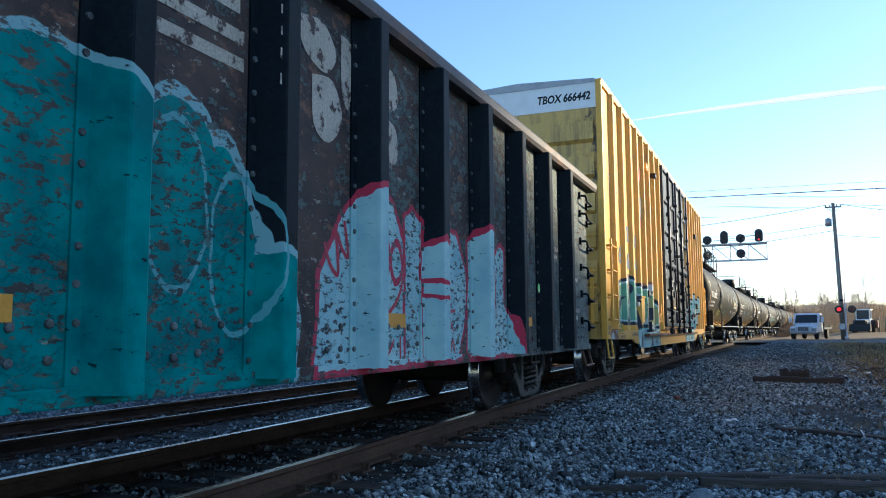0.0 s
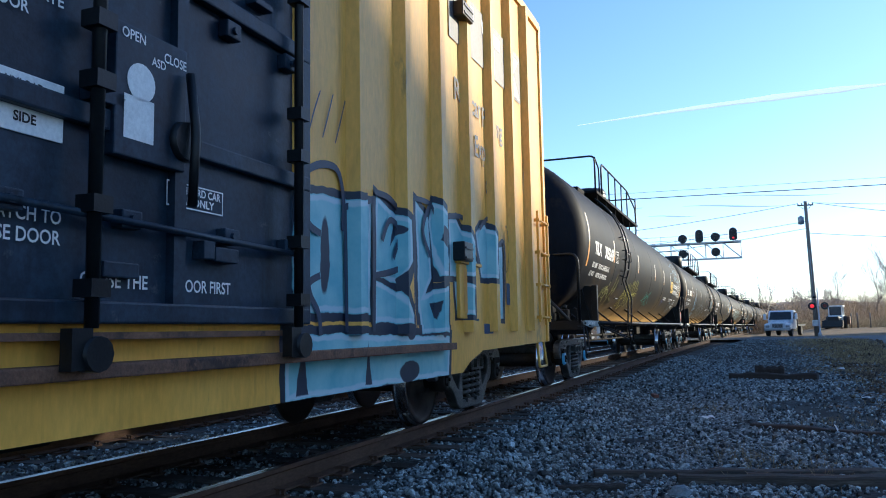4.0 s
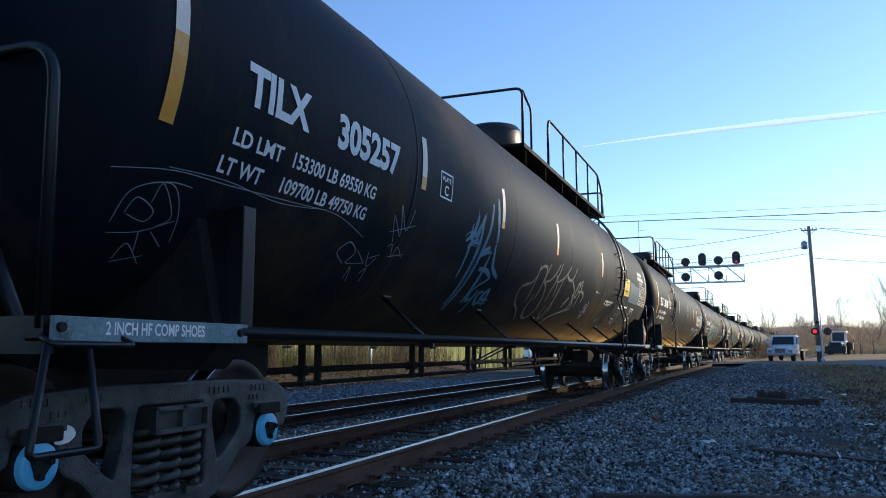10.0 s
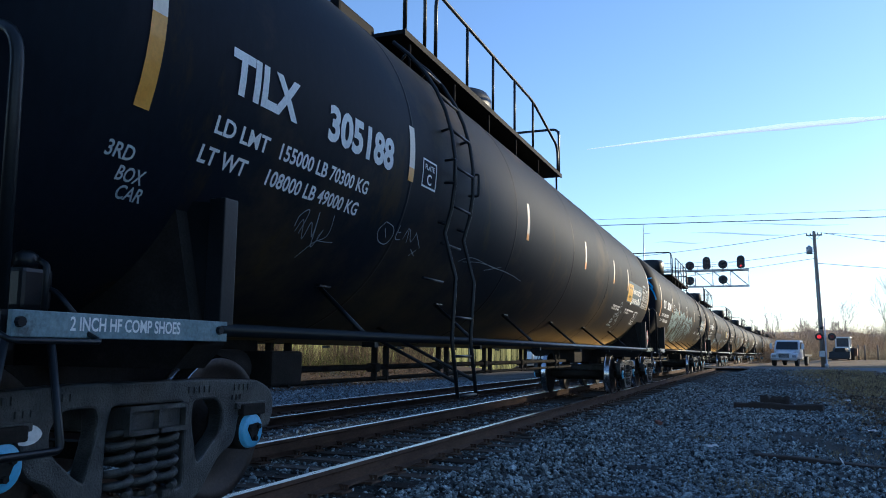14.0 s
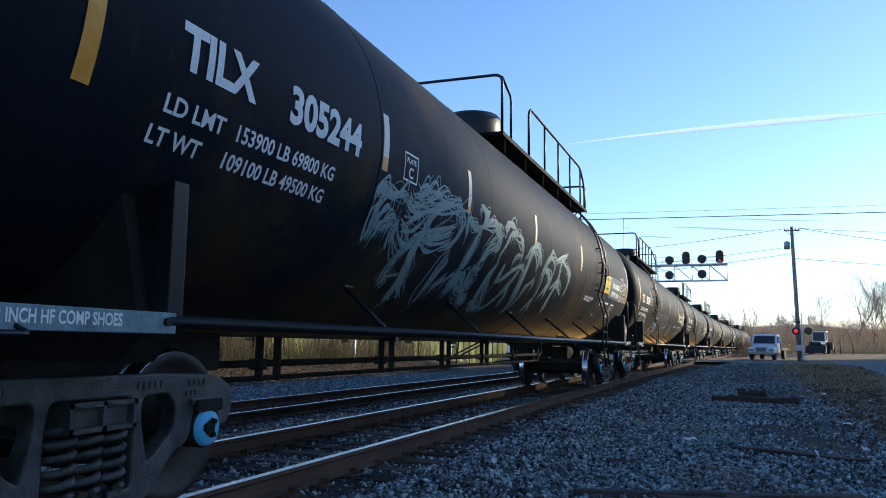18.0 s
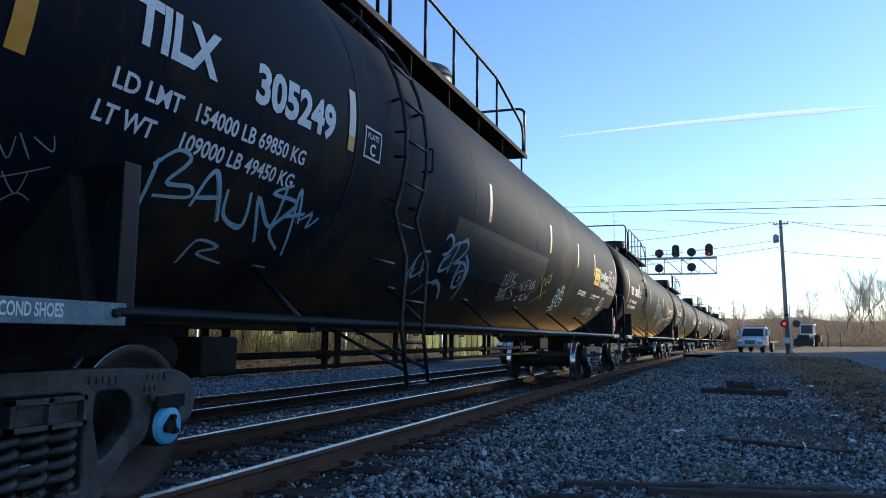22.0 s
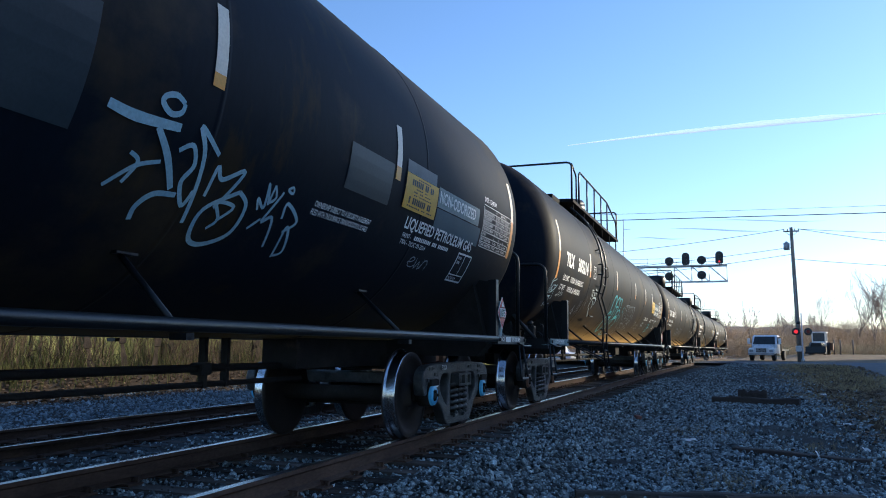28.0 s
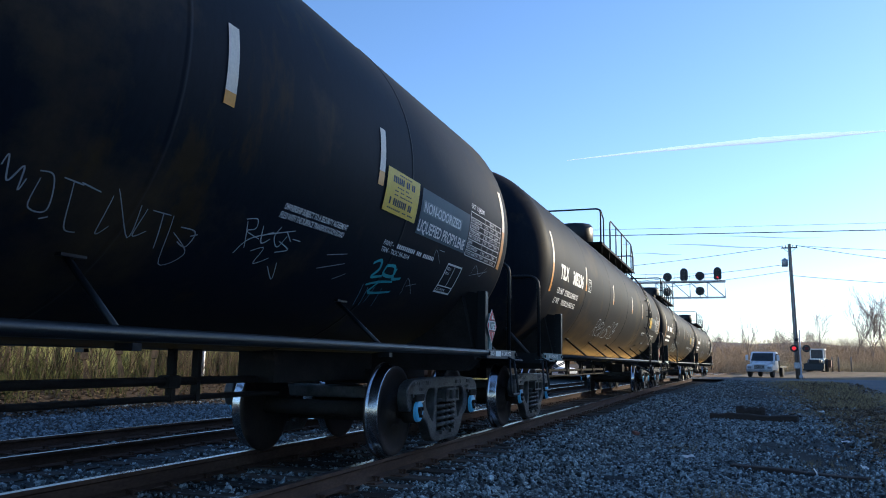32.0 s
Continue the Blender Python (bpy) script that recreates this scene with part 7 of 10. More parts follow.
brush("verge_grass", 300, 6.6, 9.8, 30, 57, .26, "thin dry grass along the edge of the asphalt", M["drygrass"], 12, .008, 18)
for k, (x, y) in enumerate(((3.13, 9.1), (3.8, 8.5), (2.6, 14.0), (4.6, 12.5), (5.2, 10.6))):
    brush("grass_tuft", 5, x - .12, x + .12, y - .12, y + .12, .20, "small tuft of dry yellow grass in the gravel", M["drygrass"], 30 + k, .003, 26)

# low pale wall behind the far track, with posts
fence = thing("wall_left", "low yellowed panel wall behind the far track", "wall", kind="structure")
bm = bm_new()
box(bm, -.06, .06, -.64, .64, -.5, 1.62, .015)
box(bm, .055, .08, -.64, .64, 1.50, 1.60, .006)
panel_me = mesh_from(bm, "wall_panel", M["wall"])
rg = random.Random(17)
for k in range(46):
    y = 2.65 + 1.3 * k
    o = part("wall_panel", panel_me, None, fence)
    o.matrix_local = pose(-14.6 + bend_x(y) + rg.uniform(-.02, .02), y, rg.uniform(-.05, .04), 0, rg.uniform(-1, 1), 0)
for y in (22.5, 33.5, 46.4, 60.0):
    bm = bm_new()
    lathe(bm, [(-.5, .07), (1.35, .07), (1.38, .03)], "z", (-13.55 + bend_x(y), y, 0), 12)
    lone("fence_post", bm, M["galv"], "grey steel post in front of the pale wall", "post", "posts along the wall")
# looping vines over the wall
rv = random.Random(31)
aa, zz = [], []
for k in range(95):
    y, z0 = rv.uniform(5, 34), rv.uniform(.1, 1.9)
    x = -14.45 + bend_x(y) + rv.uniform(.05, .9)
    rad, sq, ph = rv.uniform(.15, .7), rv.uniform(.5, 1.5), rv.uniform(0, 6.28)
    last = None
    for j in range(14):
        a = ph + j * rv.uniform(.25, .4)
        p = (x + .1 * math.sin(2 * a + k), y + rad * math.cos(a) * sq, max(-.3, z0 + rad * math.sin(a)))
        if last:
            aa.append(last)
            zz.append(p)
        last = p
sticks("wall_vines", aa, zz, .012, M["vine"], "dark looping bare vines over the wall", "vines")
# leaf litter strip
rg = np.random.default_rng(21)
p = np.stack([rg.uniform(-13.9, -11.6, 9000), rg.uniform(3, 42, 9000)], -1)
p[:, 0] += p[:, 1] ** 2 / (2 * BEND)
gz = ground_z(p[:, 0], p[:, 1]) + .015
a = rg.uniform(0, 6.28, 9000)
s = rg.uniform(.03, .07, 9000)
c4 = [np.stack([p[:, 0] + np.cos(a + g) * s, p[:, 1] + np.sin(a + g) * s, gz + rg.uniform(0, .05, 9000)], -1) for g in (0, 1.4, 3.14, 4.6)]
tagged(new("leaf_litter", mesh_np("leaf_litter", np.stack(c4, 1).reshape(-1, 3), np.arange(36000).reshape(-1, 4), M["leaf"])), "brown fallen leaves along the wall", "leaves", kind="stuff")

# asphalt lane beside the yard, and the crossing
bm = bm_new()
edge = [(7.3, -20), (7.35, 10), (7.2, 22), (7.8, 29), (8.8, 36), (9.7, 45), (10.0, 54), (8.5, 57.6), (2.6, 58.6), (-30, 58.2), (-30, 69), (11, 69), (18, 74), (40, 78), (60, 78), (60, -20)]
vs = [bm.verts.new((x, y, 0)) for x, y in edge]
f = bm.faces.new(vs)
bmesh.ops.triangulate(bm, faces=[f])
for _ in range(4):
    bmesh.ops.subdivide_edges(bm, edges=[e for e in bm.edges if e.calc_length() > 3.0], cuts=1)
    bmesh.ops.triangulate(bm, faces=bm.faces[:])
for v in bm.verts:
    v.co.z = max(float(ground_z(v.co.x, v.co.y)), -.45) + .022
    if 58 <= v.co.y <= 69.2 and abs(v.co.x) < 12:
        v.co.z = -.004
lone("road", bm, M["asphalt"], "worn blue-grey asphalt lane leading to the crossing", "road", kind="structure")

# old timbers and rails lying in the gravel, a rotten log, litter
def timber(x0, y0, x1, y1, w, h, mt, label, z=None, name="old_timber"):
    d = Vector((x1 - x0, y1 - y0, 0))
    bm = bm_new()
    n = 9
    rg = random.Random(int(x0 * 100))
    rows = []
    for k in range(n + 1):
        t = k / n
        jw, jh = w * (1 + rg.uniform(-.14, .10)), h * (1 + rg.uniform(-.25, .1))
        rows.append([bm.verts.new((d.length * t, s * jw / 2, hh * jh)) for s, hh in ((-1, -.5), (1, -.5), (1, .8), (.8, 1), (-.8, 1), (-1, .8))])
    for a_, z_ in zip(rows, rows[1:]):
        for k in range(6):
            bm.faces.new((a_[k], a_[(k + 1) % 6], z_[(k + 1) % 6], z_[k]))
    bm.faces.new(rows[0]), bm.faces.new(rows[-1][::-1])
    gz_ = float(ground_z((x0 + x1) / 2, (y0 + y1) / 2)) if z is None else z
    lone(name, bm, mt, label, "timber", "timbers lying in the yard", at=pose(x0, y0, gz_ + .01, 0, 0, math.degrees(math.atan2(d.y, d.x))))


timber(1.85, 7.62, 4.4, 8.42, .12, .07, M["tie"], "half-buried old railway tie, grey and splintered")
timber(2.62, 7.50, 4.6, 7.92, .14, .09, M["tie"], "half-buried old railway tie, grey and splintered")
timber(3.2, 7.95, 4.9, 8.10, .09, .05, M["railside"], "rusty length of strap iron in the gravel", name="iron_strap")
timber(1.66, 6.86, 2.20, 7.10, .12, .06, M["tie"], "short splintered tie end in the gravel")
timber(2.85, 22.6, 4.95, 22.1, .28, .17, M["rot"], "dark rotten log lying in the yard")
timber(3.5, 22.7, 4.2, 22.6, .30, .34, M["rot"], "dark broken stump on the rotten log")
timber(3.3, 12.0, 4.9, 11.3, .16, .05, M["rot"], "dark plank sunk in the gravel")
for x, y, w, h, rot, tilt, lb in ((2.69, 12.6, .17, .11, 20, 12, "crumpled white paper on the gravel"), (4.31, 11.5, .11, .13, 70, 55, "white plastic cup lying on the gravel"), (5.0, 12.4, .10, .09, 40, 20, "torn white packaging on the gravel"), (5.3, 16.5, .16, .10, 10, 10, "scrap of white paper on the gravel"), (6.0, 27.0, .22, .14, 30, 12, "scrap of white paper on the gravel")):
    bm = bm_new()
    rg = random.Random(int(x * 31))
    g = [[bm.verts.new(((i / 4 - .5) * w, (j / 3 - .5) * h, rg.uniform(0, .028))) for j in range(4)] for i in range(5)]
    for i in range(4):
        for j in range(3):
            bm.faces.new((g[i][j], g[i + 1][j], g[i + 1][j + 1], g[i][j + 1]))
    bmesh.ops.solidify(bm, geom=bm.faces[:], thickness=.004)
    lone("litter", bm, M["white"], lb, "litter", "bits of litter", at=pose(x, y, float(ground_z(x, y)) + .05, tilt, 0, rot))
bm = bm_new()
box(bm, -.05, .05, -.07, .07, 0, .06, .01)
lone("brick_scrap", bm, M["brickred"], "broken red brick among the stones", "brick", at=pose(1.6, 15.6, float(ground_z(1.6, 15.6)) + .03, 8, 5, 30))


# ---- signal bridge ----
def signal_bridge():
    y, lo, hi = 80.0, 7.45, 8.98
    o = thing("signal_bridge", "galvanised cantilever signal bridge over both tracks", "signal bridge", at=Matrix.Translation((0, y, 0)))
    L, Rr = -9.6, 3.55
    for dy in (-.45, .45):
        for z in (lo, hi):
            bm = bm_new()
            box(bm, L, Rr, dy - .05, dy + .05, z - .05, z + .05)
            part("chord", bm, M["galv"], o)
        for k in range(8):
            x = Rr - .05 - k * 1.62
            bm = bm_new()
            ring_tube(bm, [(x, dy, lo), (x, dy, hi)], .03, 6)
            part("upright", bm, M["galv"], o)
            if k < 7:
                bm = bm_new()
                ring_tube(bm, [(x, dy, lo), (x - 1.62, dy, hi)], .028, 6)
                part("diagonal", bm, M["galv"], o)
    bm = bm_new()
    for z in (9.35, 9.75):
        ring_tube(bm, [(L, -.5, z), (Rr - .5, -.5, z)], .018, 6)
    for k in range(10):
        x = L + .2 + k * 1.38
        ring_tube(bm, [(x, -.5, hi), (x, -.5, 9.75)], .018, 6)
    part("handrail", bm, M["galv"], o)
    bm = bm_new()
    box(bm, L, Rr, -.5, .5, hi + .06, hi + .10)
    part("deck", bm, M["galv"], o)
    bm = bm_new()
    for dx in (-.5, .5):
        for dy in (-.45, .45):
            box(bm, L - .3 + dx - .1, L - .3 + dx + .1, dy - .1, dy + .1, -.5, 10)
    for k in range(9):
        box(bm, L - .85, L + .25, -.5, -.4, .4 + k * 1.1, .5 + k * 1.1)
        box(bm, L - .85, L + .25, .4, .5, .4 + k * 1.1, .5 + k * 1.1)
    part("mast", bm, M["galv"], o, "lattice mast beside the far track")
    for x, z, tall, lit in ((-1.80, 9.45, 0, 0), (-.25, 9.62, 1, 0), (1.22, 9.50, 0, 0), (2.84, 9.66, 1, 1), (-1.83, 7.98, 0, 0), (1.20, 8.04, 0, 0)):
        bm = bm_new()
        if tall:
            out = [(x + math.cos(a) * .36, z + .30 + math.sin(a) * .36) for a in np.linspace(0, math.pi, 12)] + [(x - .36, z - .42), (x - .25, z - .55), (x + .25, z - .55), (x + .36, z - .42)]
            prism(bm, out, "y", -.72, -.66)
        else:
            lathe(bm, [(-.72, .42), (-.66, .42)], "y", (x, 0, z), 24, False)
        h = part("signal_head", bm, M["signal"], o, "black signal head with hooded lamps")
        lamps = ((0, .38), (0, .0), (0, -.36)) if tall else ((0, .2), (-.2, -.12), (.2, -.12))
        for k, (dx, dz) in enumerate(lamps):
            bm = bm_new()
            lathe(bm, [(-.95, .105), (-.95, .12), (-.72, .13), (-.72, .02)], "y", (x + dx, 0, z + dz), 14, False)
            part("hood", bm, M["signal"], h)
        if lit:
            bm = bm_new()
            lathe(bm, [(-.965, .085), (-.955, .09), (-.95, .02)], "y", (x, 0, z - .36), 14)
            part("lens", bm, M["redlamp"], h, "red lit signal lens")
        bm = bm_new()
        ring_tube(bm, [(x, -.6, (lo if z < 8.5 else hi)), (x, -.6, z)], .05, 8)
        part("bracket", bm, M["galv"], h)


signal_bridge()
bm = bm_new()
ring_tube(bm, [(-7.4, 90, -.5), (-7.4, 90, 9), (-7.4, 90, 15.6)], [.09, .07, .035], 8)
ring_tube(bm, [(-7.4, 90, 14.4), (-6.6, 90, 14.4)], .025, 6)
lone("antenna_mast", bm, M["galv"], "thin steel antenna mast beyond the signal bridge", "antenna")


# ---- utility pole and wires ----
def wire(name, a, z, sag, r, label):
    a, z = Vector(a), Vector(z)
    bm = bm_new()
    pts = []
    for k in range(17):
        t = k / 16
        p = a.lerp(z, t)
        p.z -= sag * 4 * t * (1 - t)
        pts.append(p)
    ring_tube(bm, pts, r, 5)
    lone(name, bm, M["signal"], label, "wire", "overhead wires")


def utility_pole():
    o = thing("utility_pole", "weathered wooden utility pole with a crossarm and transformer", "utility pole", at=Matrix.Translation((8.96, 72, 0)))
    top = Vector((-.24, 0, 11.3))
    bm = bm_new()
    ring_tube(bm, [(0, 0, -.3), top * .5, top], [.19, .165, .13], 14)
    part("pole", bm, M["wood"], o, "grey wooden pole leaning slightly")
    bm = bm_new()
    box(bm, top.x - .62, top.x + .62, -.07, .07, 10.92, 11.02)
    ring_tube(bm, [(top.x - .5, 0, 10.95), (top.x + .02, 0, 10.5), (top.x + .5, 0, 10.95)], .02, 6)
    part("crossarm", bm, M["wood"], o)
    for dx in (-.56, -.28, .28, .56):
        bm = bm_new()
        lathe(bm, [(11.02, .03), (11.06, .06), (11.10, .035), (11.14, .055), (11.19, .02)], "z", (top.x + dx, 0, 0), 10)
        part("insulator", bm, M["grey"], o)
    bm = bm_new()
    lathe(bm, [(9.35, .05), (9.37, .24), (9.95, .25), (9.99, .16), (10.10, .05)], "z", (top.x - .42, -.1, 0), 18)
    part("transformer", bm, M["grey"], o, "grey can transformer")
    bm = bm_new()
    ring_tube(bm, [(-.05, -.15, 2.5), (-.16, -.14, 7.2)], .03, 6)
    part("conduit", bm, M["grey"], o)


utility_pole()
for a, z, sag, r in (((-45, 71, 13.2), (60, 71, 11.5), .15, .036), ((-45, 70.6, 13.7), (60, 70.6, 12.2), .25, .014), ((-40, 84, 11.2), (8.16, 72, 11.15), 1.3, .022), ((9.28, 72, 11.15), (45, 84, 10.2), 1.3, .022),
                     ((-40, 92, 8.6), (8.7, 72, 9.0), 1.1, .020), ((-40, 86, 9.8), (8.75, 72, 9.6), 1.2, .020), ((8.8, 72, 8.6), (50, 80, 8.4), 1.0, .022), ((9.2, 72, 11.15), (48, 66, 10.4), 1.1, .018)):
    wire("power_wire", a, z, sag, r, "thin black overhead wire")


# ---- crossing signal ----
def crossing_signal():
    o = thing("crossing_signal", "level crossing signal mast with two red lamps", "crossing signal", at=Matrix.Translation((9.02, 70, 0)))
    bm = bm_new()
    lathe(bm, [(-.1, .16), (.25, .14), (.3, .06), (3.9, .055), (3.95, .02)], "z", (0, 0, 0), 14)
    part("mast", bm, M["galv"], o)
    for dx, lit in ((-.47, 1), (.45, 0)):
        bm = bm_new()
        lathe(bm, [(-.20, .30), (-.17, .30)], "y", (dx, 0, 2.43), 24, False)
        h = part("lamp_backplate", bm, M["signal"], o, "round black lamp backplate")
        bm = bm_new()
        lathe(bm, [(-.34, .165), (-.34, .175), (-.20, .185), (-.20, .1)], "y", (dx, 0, 2.43), 18, False)
        part("visor", bm, M["signal"], h)
        bm = bm_new()
        lathe(bm, [(-.352, .15), (-.346, .155), (-.342, .02)], "y", (dx, 0, 2.43), 18)
        part("lens", bm, M["redlamp"] if lit else M["darklens"], h, "glowing red crossing lens" if lit else "unlit dark red crossing lens")
    bm = bm_new()
    ring_tube(bm, [(-.47, -.08, 2.43), (.45, -.08, 2.43)], .035, 8)
    part("lamp_arm", bm, M["galv"], o)
    bm = bm_new()
    lathe(bm, [(3.05, .02), (3.08, .16), (3.16, .17), (3.28, .08)], "z", (-.25, -.05, 0), 16)
    part("bell", bm, M["signal"], o, "round crossing bell")
    bm = bm_new()
    box(bm, -.5, -.08, -.22, .22, .82, 1.30, .03)
    part("gate_mechanism", bm, M["galv"], o, "grey gate mechanism box")


crossing_signal()


# ---- vehicles ----
def wheel_part(car, x, y, r, w, name="wheel"):
    bm = bm_new()
    lathe(bm, [(-w / 2, r * .6), (-w / 2, r * .94), (-w * .3, r), (w * .3, r), (w / 2, r * .94), (w / 2, r * .6)], "x", (x, y, r), 24)
    wl = part(name, bm, M["tyre"], car)
    bm = bm_new()
    lathe(bm, [(-w * .42, r * .2), (-w * .42, r * .6), (w * .42, r * .6), (w * .42, r * .2)], "x", (x, y, r), 18)
    part("rim", bm, M["grey"], wl)


def work_truck(x, y):
    o = thing("work_truck", "white medium work truck waiting at the crossing", "truck", at=pose(x, y, 0, 0, 0, -13))
    bm = bm_new()
    hood = [[(-w, yy, .62), (-w, yy, z - .10), (-w + .14, yy, z), (w - .14, yy, z), (w, yy, z - .10), (w, yy, .62)] for w, yy, z in ((.62, -2.42, 1.12), (.70, -2.2, 1.24), (.80, -1.1, 1.42))]
    rows = [[bm.verts.new(v) for v in r] for r in hood]
    for a, z in zip(rows, rows[1:]):
        for k in range(5):
            bm.faces.new((a[k], a[k + 1], z[k + 1], z[k]))
    bm.faces.new(rows[0][::-1]), bm.faces.new(rows[-1])
    part("hood", bm, M["truckpaint"], o, "sloping white hood")
    bm = bm_new()
    prism(bm, [(-1.15, .62), (-1.12, 1.40), (-.62, 2.14), (-.45, 2.24), (.55, 2.26), (.68, 2.12), (.70, .62)], "x", -1.04, 1.04)
    bmesh.ops.bevel(bm, geom=bm.edges[:], offset=.07, segments=2, affect="EDGES")
    part("cab", bm, M["truckpaint"], o, "white cab with a rounded roof")
    bm = bm_new()
    bm.faces.new([bm.verts.new(v) for v in ((-.92, -1.14, 1.43), (.92, -1.14, 1.43), (.84, -.68, 2.11), (-.84, -.68, 2.11))])
    bmesh.ops.solidify(bm, geom=bm.faces[:], thickness=.02)
    part("windshield", bm, M["glass"], o, "dark windshield")
    bm = bm_new()
    box(bm, -.42, .42, -2.47, -2.42, .72, 1.06, .015)
    gr = part("grille", bm, M["black"], o)
    for k in range(5):
        bm = bm_new()
        box(bm, -.42, .42, -2.49, -2.465, .75 + k * .062, .775 + k * .062)
        part("grille_bar", bm, M["galv"], gr)
    for s in (-1, 1):
        bm = bm_new()
        prism(bm, [(-2.42, .55), (-2.44, .98), (-2.1, 1.12), (-1.35, 1.10), (-1.12, .85), (-1.12, .62)], "x", min(s * .62, s * 1.08), max(s * .62, s * 1.08))
        bmesh.ops.bevel(bm, geom=bm.edges[:], offset=.05, segments=2, affect="EDGES")
        part("fender", bm, M["truckpaint"], o)
        bm = bm_new()
        box(bm, s * .82 - .16, s * .82 + .16, -2.47, -2.40, .74, .94, .03)
        part("headlight", bm, M["grey"], o, "clear headlight")
        bm = bm_new()
        ring_tube(bm, [(s * 1.0, -.95, 1.45), (s * 1.26, -1.0, 1.5), (s * 1.26, -1.0, 1.95)], .02, 6)
        box(bm, s * 1.30 - .11, s * 1.30 + .11, -1.06, -.96, 1.45, 1.95, .03)
        part("mirror", bm, M["truckpaint"], o)
        bm = bm_new()
        prism(bm, [(-.98, 1.45), (-.55, 2.05), (.45, 2.08), (.45, 1.45)], "x", min(s * 1.035, s * 1.052), max(s * 1.035, s * 1.052))
        part("side_window", bm, M["glass"], o)
        for yy in (-1.72, 2.8):
            wheel_part(o, s * .92, yy, .46, .28)
    bm = bm_new()
    box(bm, -1.06, 1.06, -2.60, -2.46, .48, .70, .04)
    part("bumper", bm, M["galv"], o, "bright steel bumper")
    bm = bm_new()
    box(bm, -1.1, 1.1, .85, 4.6, .85, 1.02)
    box(bm, -1.1, 1.1, .85, .95, 1.02, 1.85)
    box(bm, -.4, .4, -2.0, 4.4, .5, .75)
    part("flatbed", bm, M["black"], o)


work_truck(6.6, 76.5)


def tractor(x, y):
    z0 = float(ground_z(x, y))
    o = thing("wheel_loader", "dark wheel loader with a glass cab parked beyond the crossing", "wheel loader", at=pose(x, y, z0, 0, 0, -14))
    bm = bm_new()
    box(bm, -.55, .55, -1.9, .2, .7, 1.35, .08)
    part("hood", bm, M["black"], o)
    bm = bm_new()
    box(bm, -.75, .75, .1, 1.6, .7, 1.5, .06)
    for sx in (-.68, .68):
        for sy in (.15, 1.45):
            box(bm, sx - .05, sx + .05, sy - .05, sy + .05, 1.5, 2.5)
    box(bm, -.82, .82, .0, 1.65, 2.48, 2.62, .05)
    part("cab", bm, M["offwhite"], o, "pale cab frame")
    bm = bm_new()
    box(bm, -.62, .62, .18, 1.42, 1.5, 2.48)
    part("cab_glass", bm, M["glass"], o)
    for s in (-1, 1):
        wheel_part(o, s * .85, .9, .72, .45)
        wheel_part(o, s * .8, -1.3, .5, .32)
    bm = bm_new()
    prism(bm, [(-2.9, .15), (-2.3, .1), (-2.2, .9), (-2.35, .9), (-2.45, .25), (-2.9, .28)], "x", -1.05, 1.05)
    part("bucket", bm, M["black"], o, "dark loader bucket")
    bm = bm_new()
    for s in (-.6, .6):
        ring_tube(bm, [(s, -2.3, .6), (s, -1.4, 1.25), (s, -.1, 1.2)], .08, 6)
    part("loader_arm", bm, M["black"], o)
    bm = bm_new()
    box(bm, .9, 1.4, .5, 1.6, .5, 1.35, .05)
    part("counterweight", bm, M["rust"], o, "rusty brown rear body panel")


tractor(13.2, 100)


def parked_car(x, y, turn, paint, label, h=1.45):
    z0 = float(ground_z(x, y))
    o = thing("parked_car", label, "car", "cars parked beyond the wall", at=pose(x, y, z0, 0, 0, turn))
    bm = bm_new()
    prism(bm, [(-2.2, .35), (-2.25, .75), (-1.9, .9), (-1.1, .95), (-.6, h), (1.2, h), (1.9, .98), (2.2, .9), (2.25, .4)], "x", -.85, .85)
    bmesh.ops.bevel(bm, geom=bm.edges[:], offset=.07, segments=2, affect="EDGES")
    part("body", bm, M[paint], o)
    bm = bm_new()
    prism(bm, [(-1.05, .98), (-.58, h - .08), (1.15, h - .08), (1.75, 1.0)], "x", -.865, .865)
    part("windows", bm, M["glass"], o)
    for s in (-1, 1):
        for yy in (-1.4, 1.4):
            wheel_part(o, s * .78, yy, .33, .22)


parked_car(-13.0, 64, 70, "truckpaint", "white car parked beyond the far track")
parked_car(-13.5, 69, 78, "red", "red car parked beyond the far track")
parked_car(-12.5, 76, 70, "truckpaint", "white van parked beyond the far track", 1.9)
for x, y in ((14.9, 101), (15.5, 100.5), (17.0, 102)):
    bm = bm_new()
    z0 = float(ground_z(x, y))
    lathe(bm, [(z0 - .1, .09), (z0 + 1.7, .085), (z0 + 1.75, .03)], "z", (x, y, 0), 10)
    lone("bollard", bm, M["wood"], "pale wooden post at the edge of the lot", "post", "posts by the lot")

# unseen brick block added beside the lane, its roofline shaped to shade the yard
bm = bm_new()
prism(bm, [(10, -1), (101, -1), (101, 12.2), (87, 12.3), (81, 12.7), (71, 13.1), (61, 13.4), (51, 13.8), (44, 14.5), (40, 15.2), (38, 16.2), (35.5, 17.0), (10, 17.0)], "x", 32, 46)
lone("warehouse", bm, M["brickred"], "plain unseen brick block added to shade the yard", "building", kind="structure")

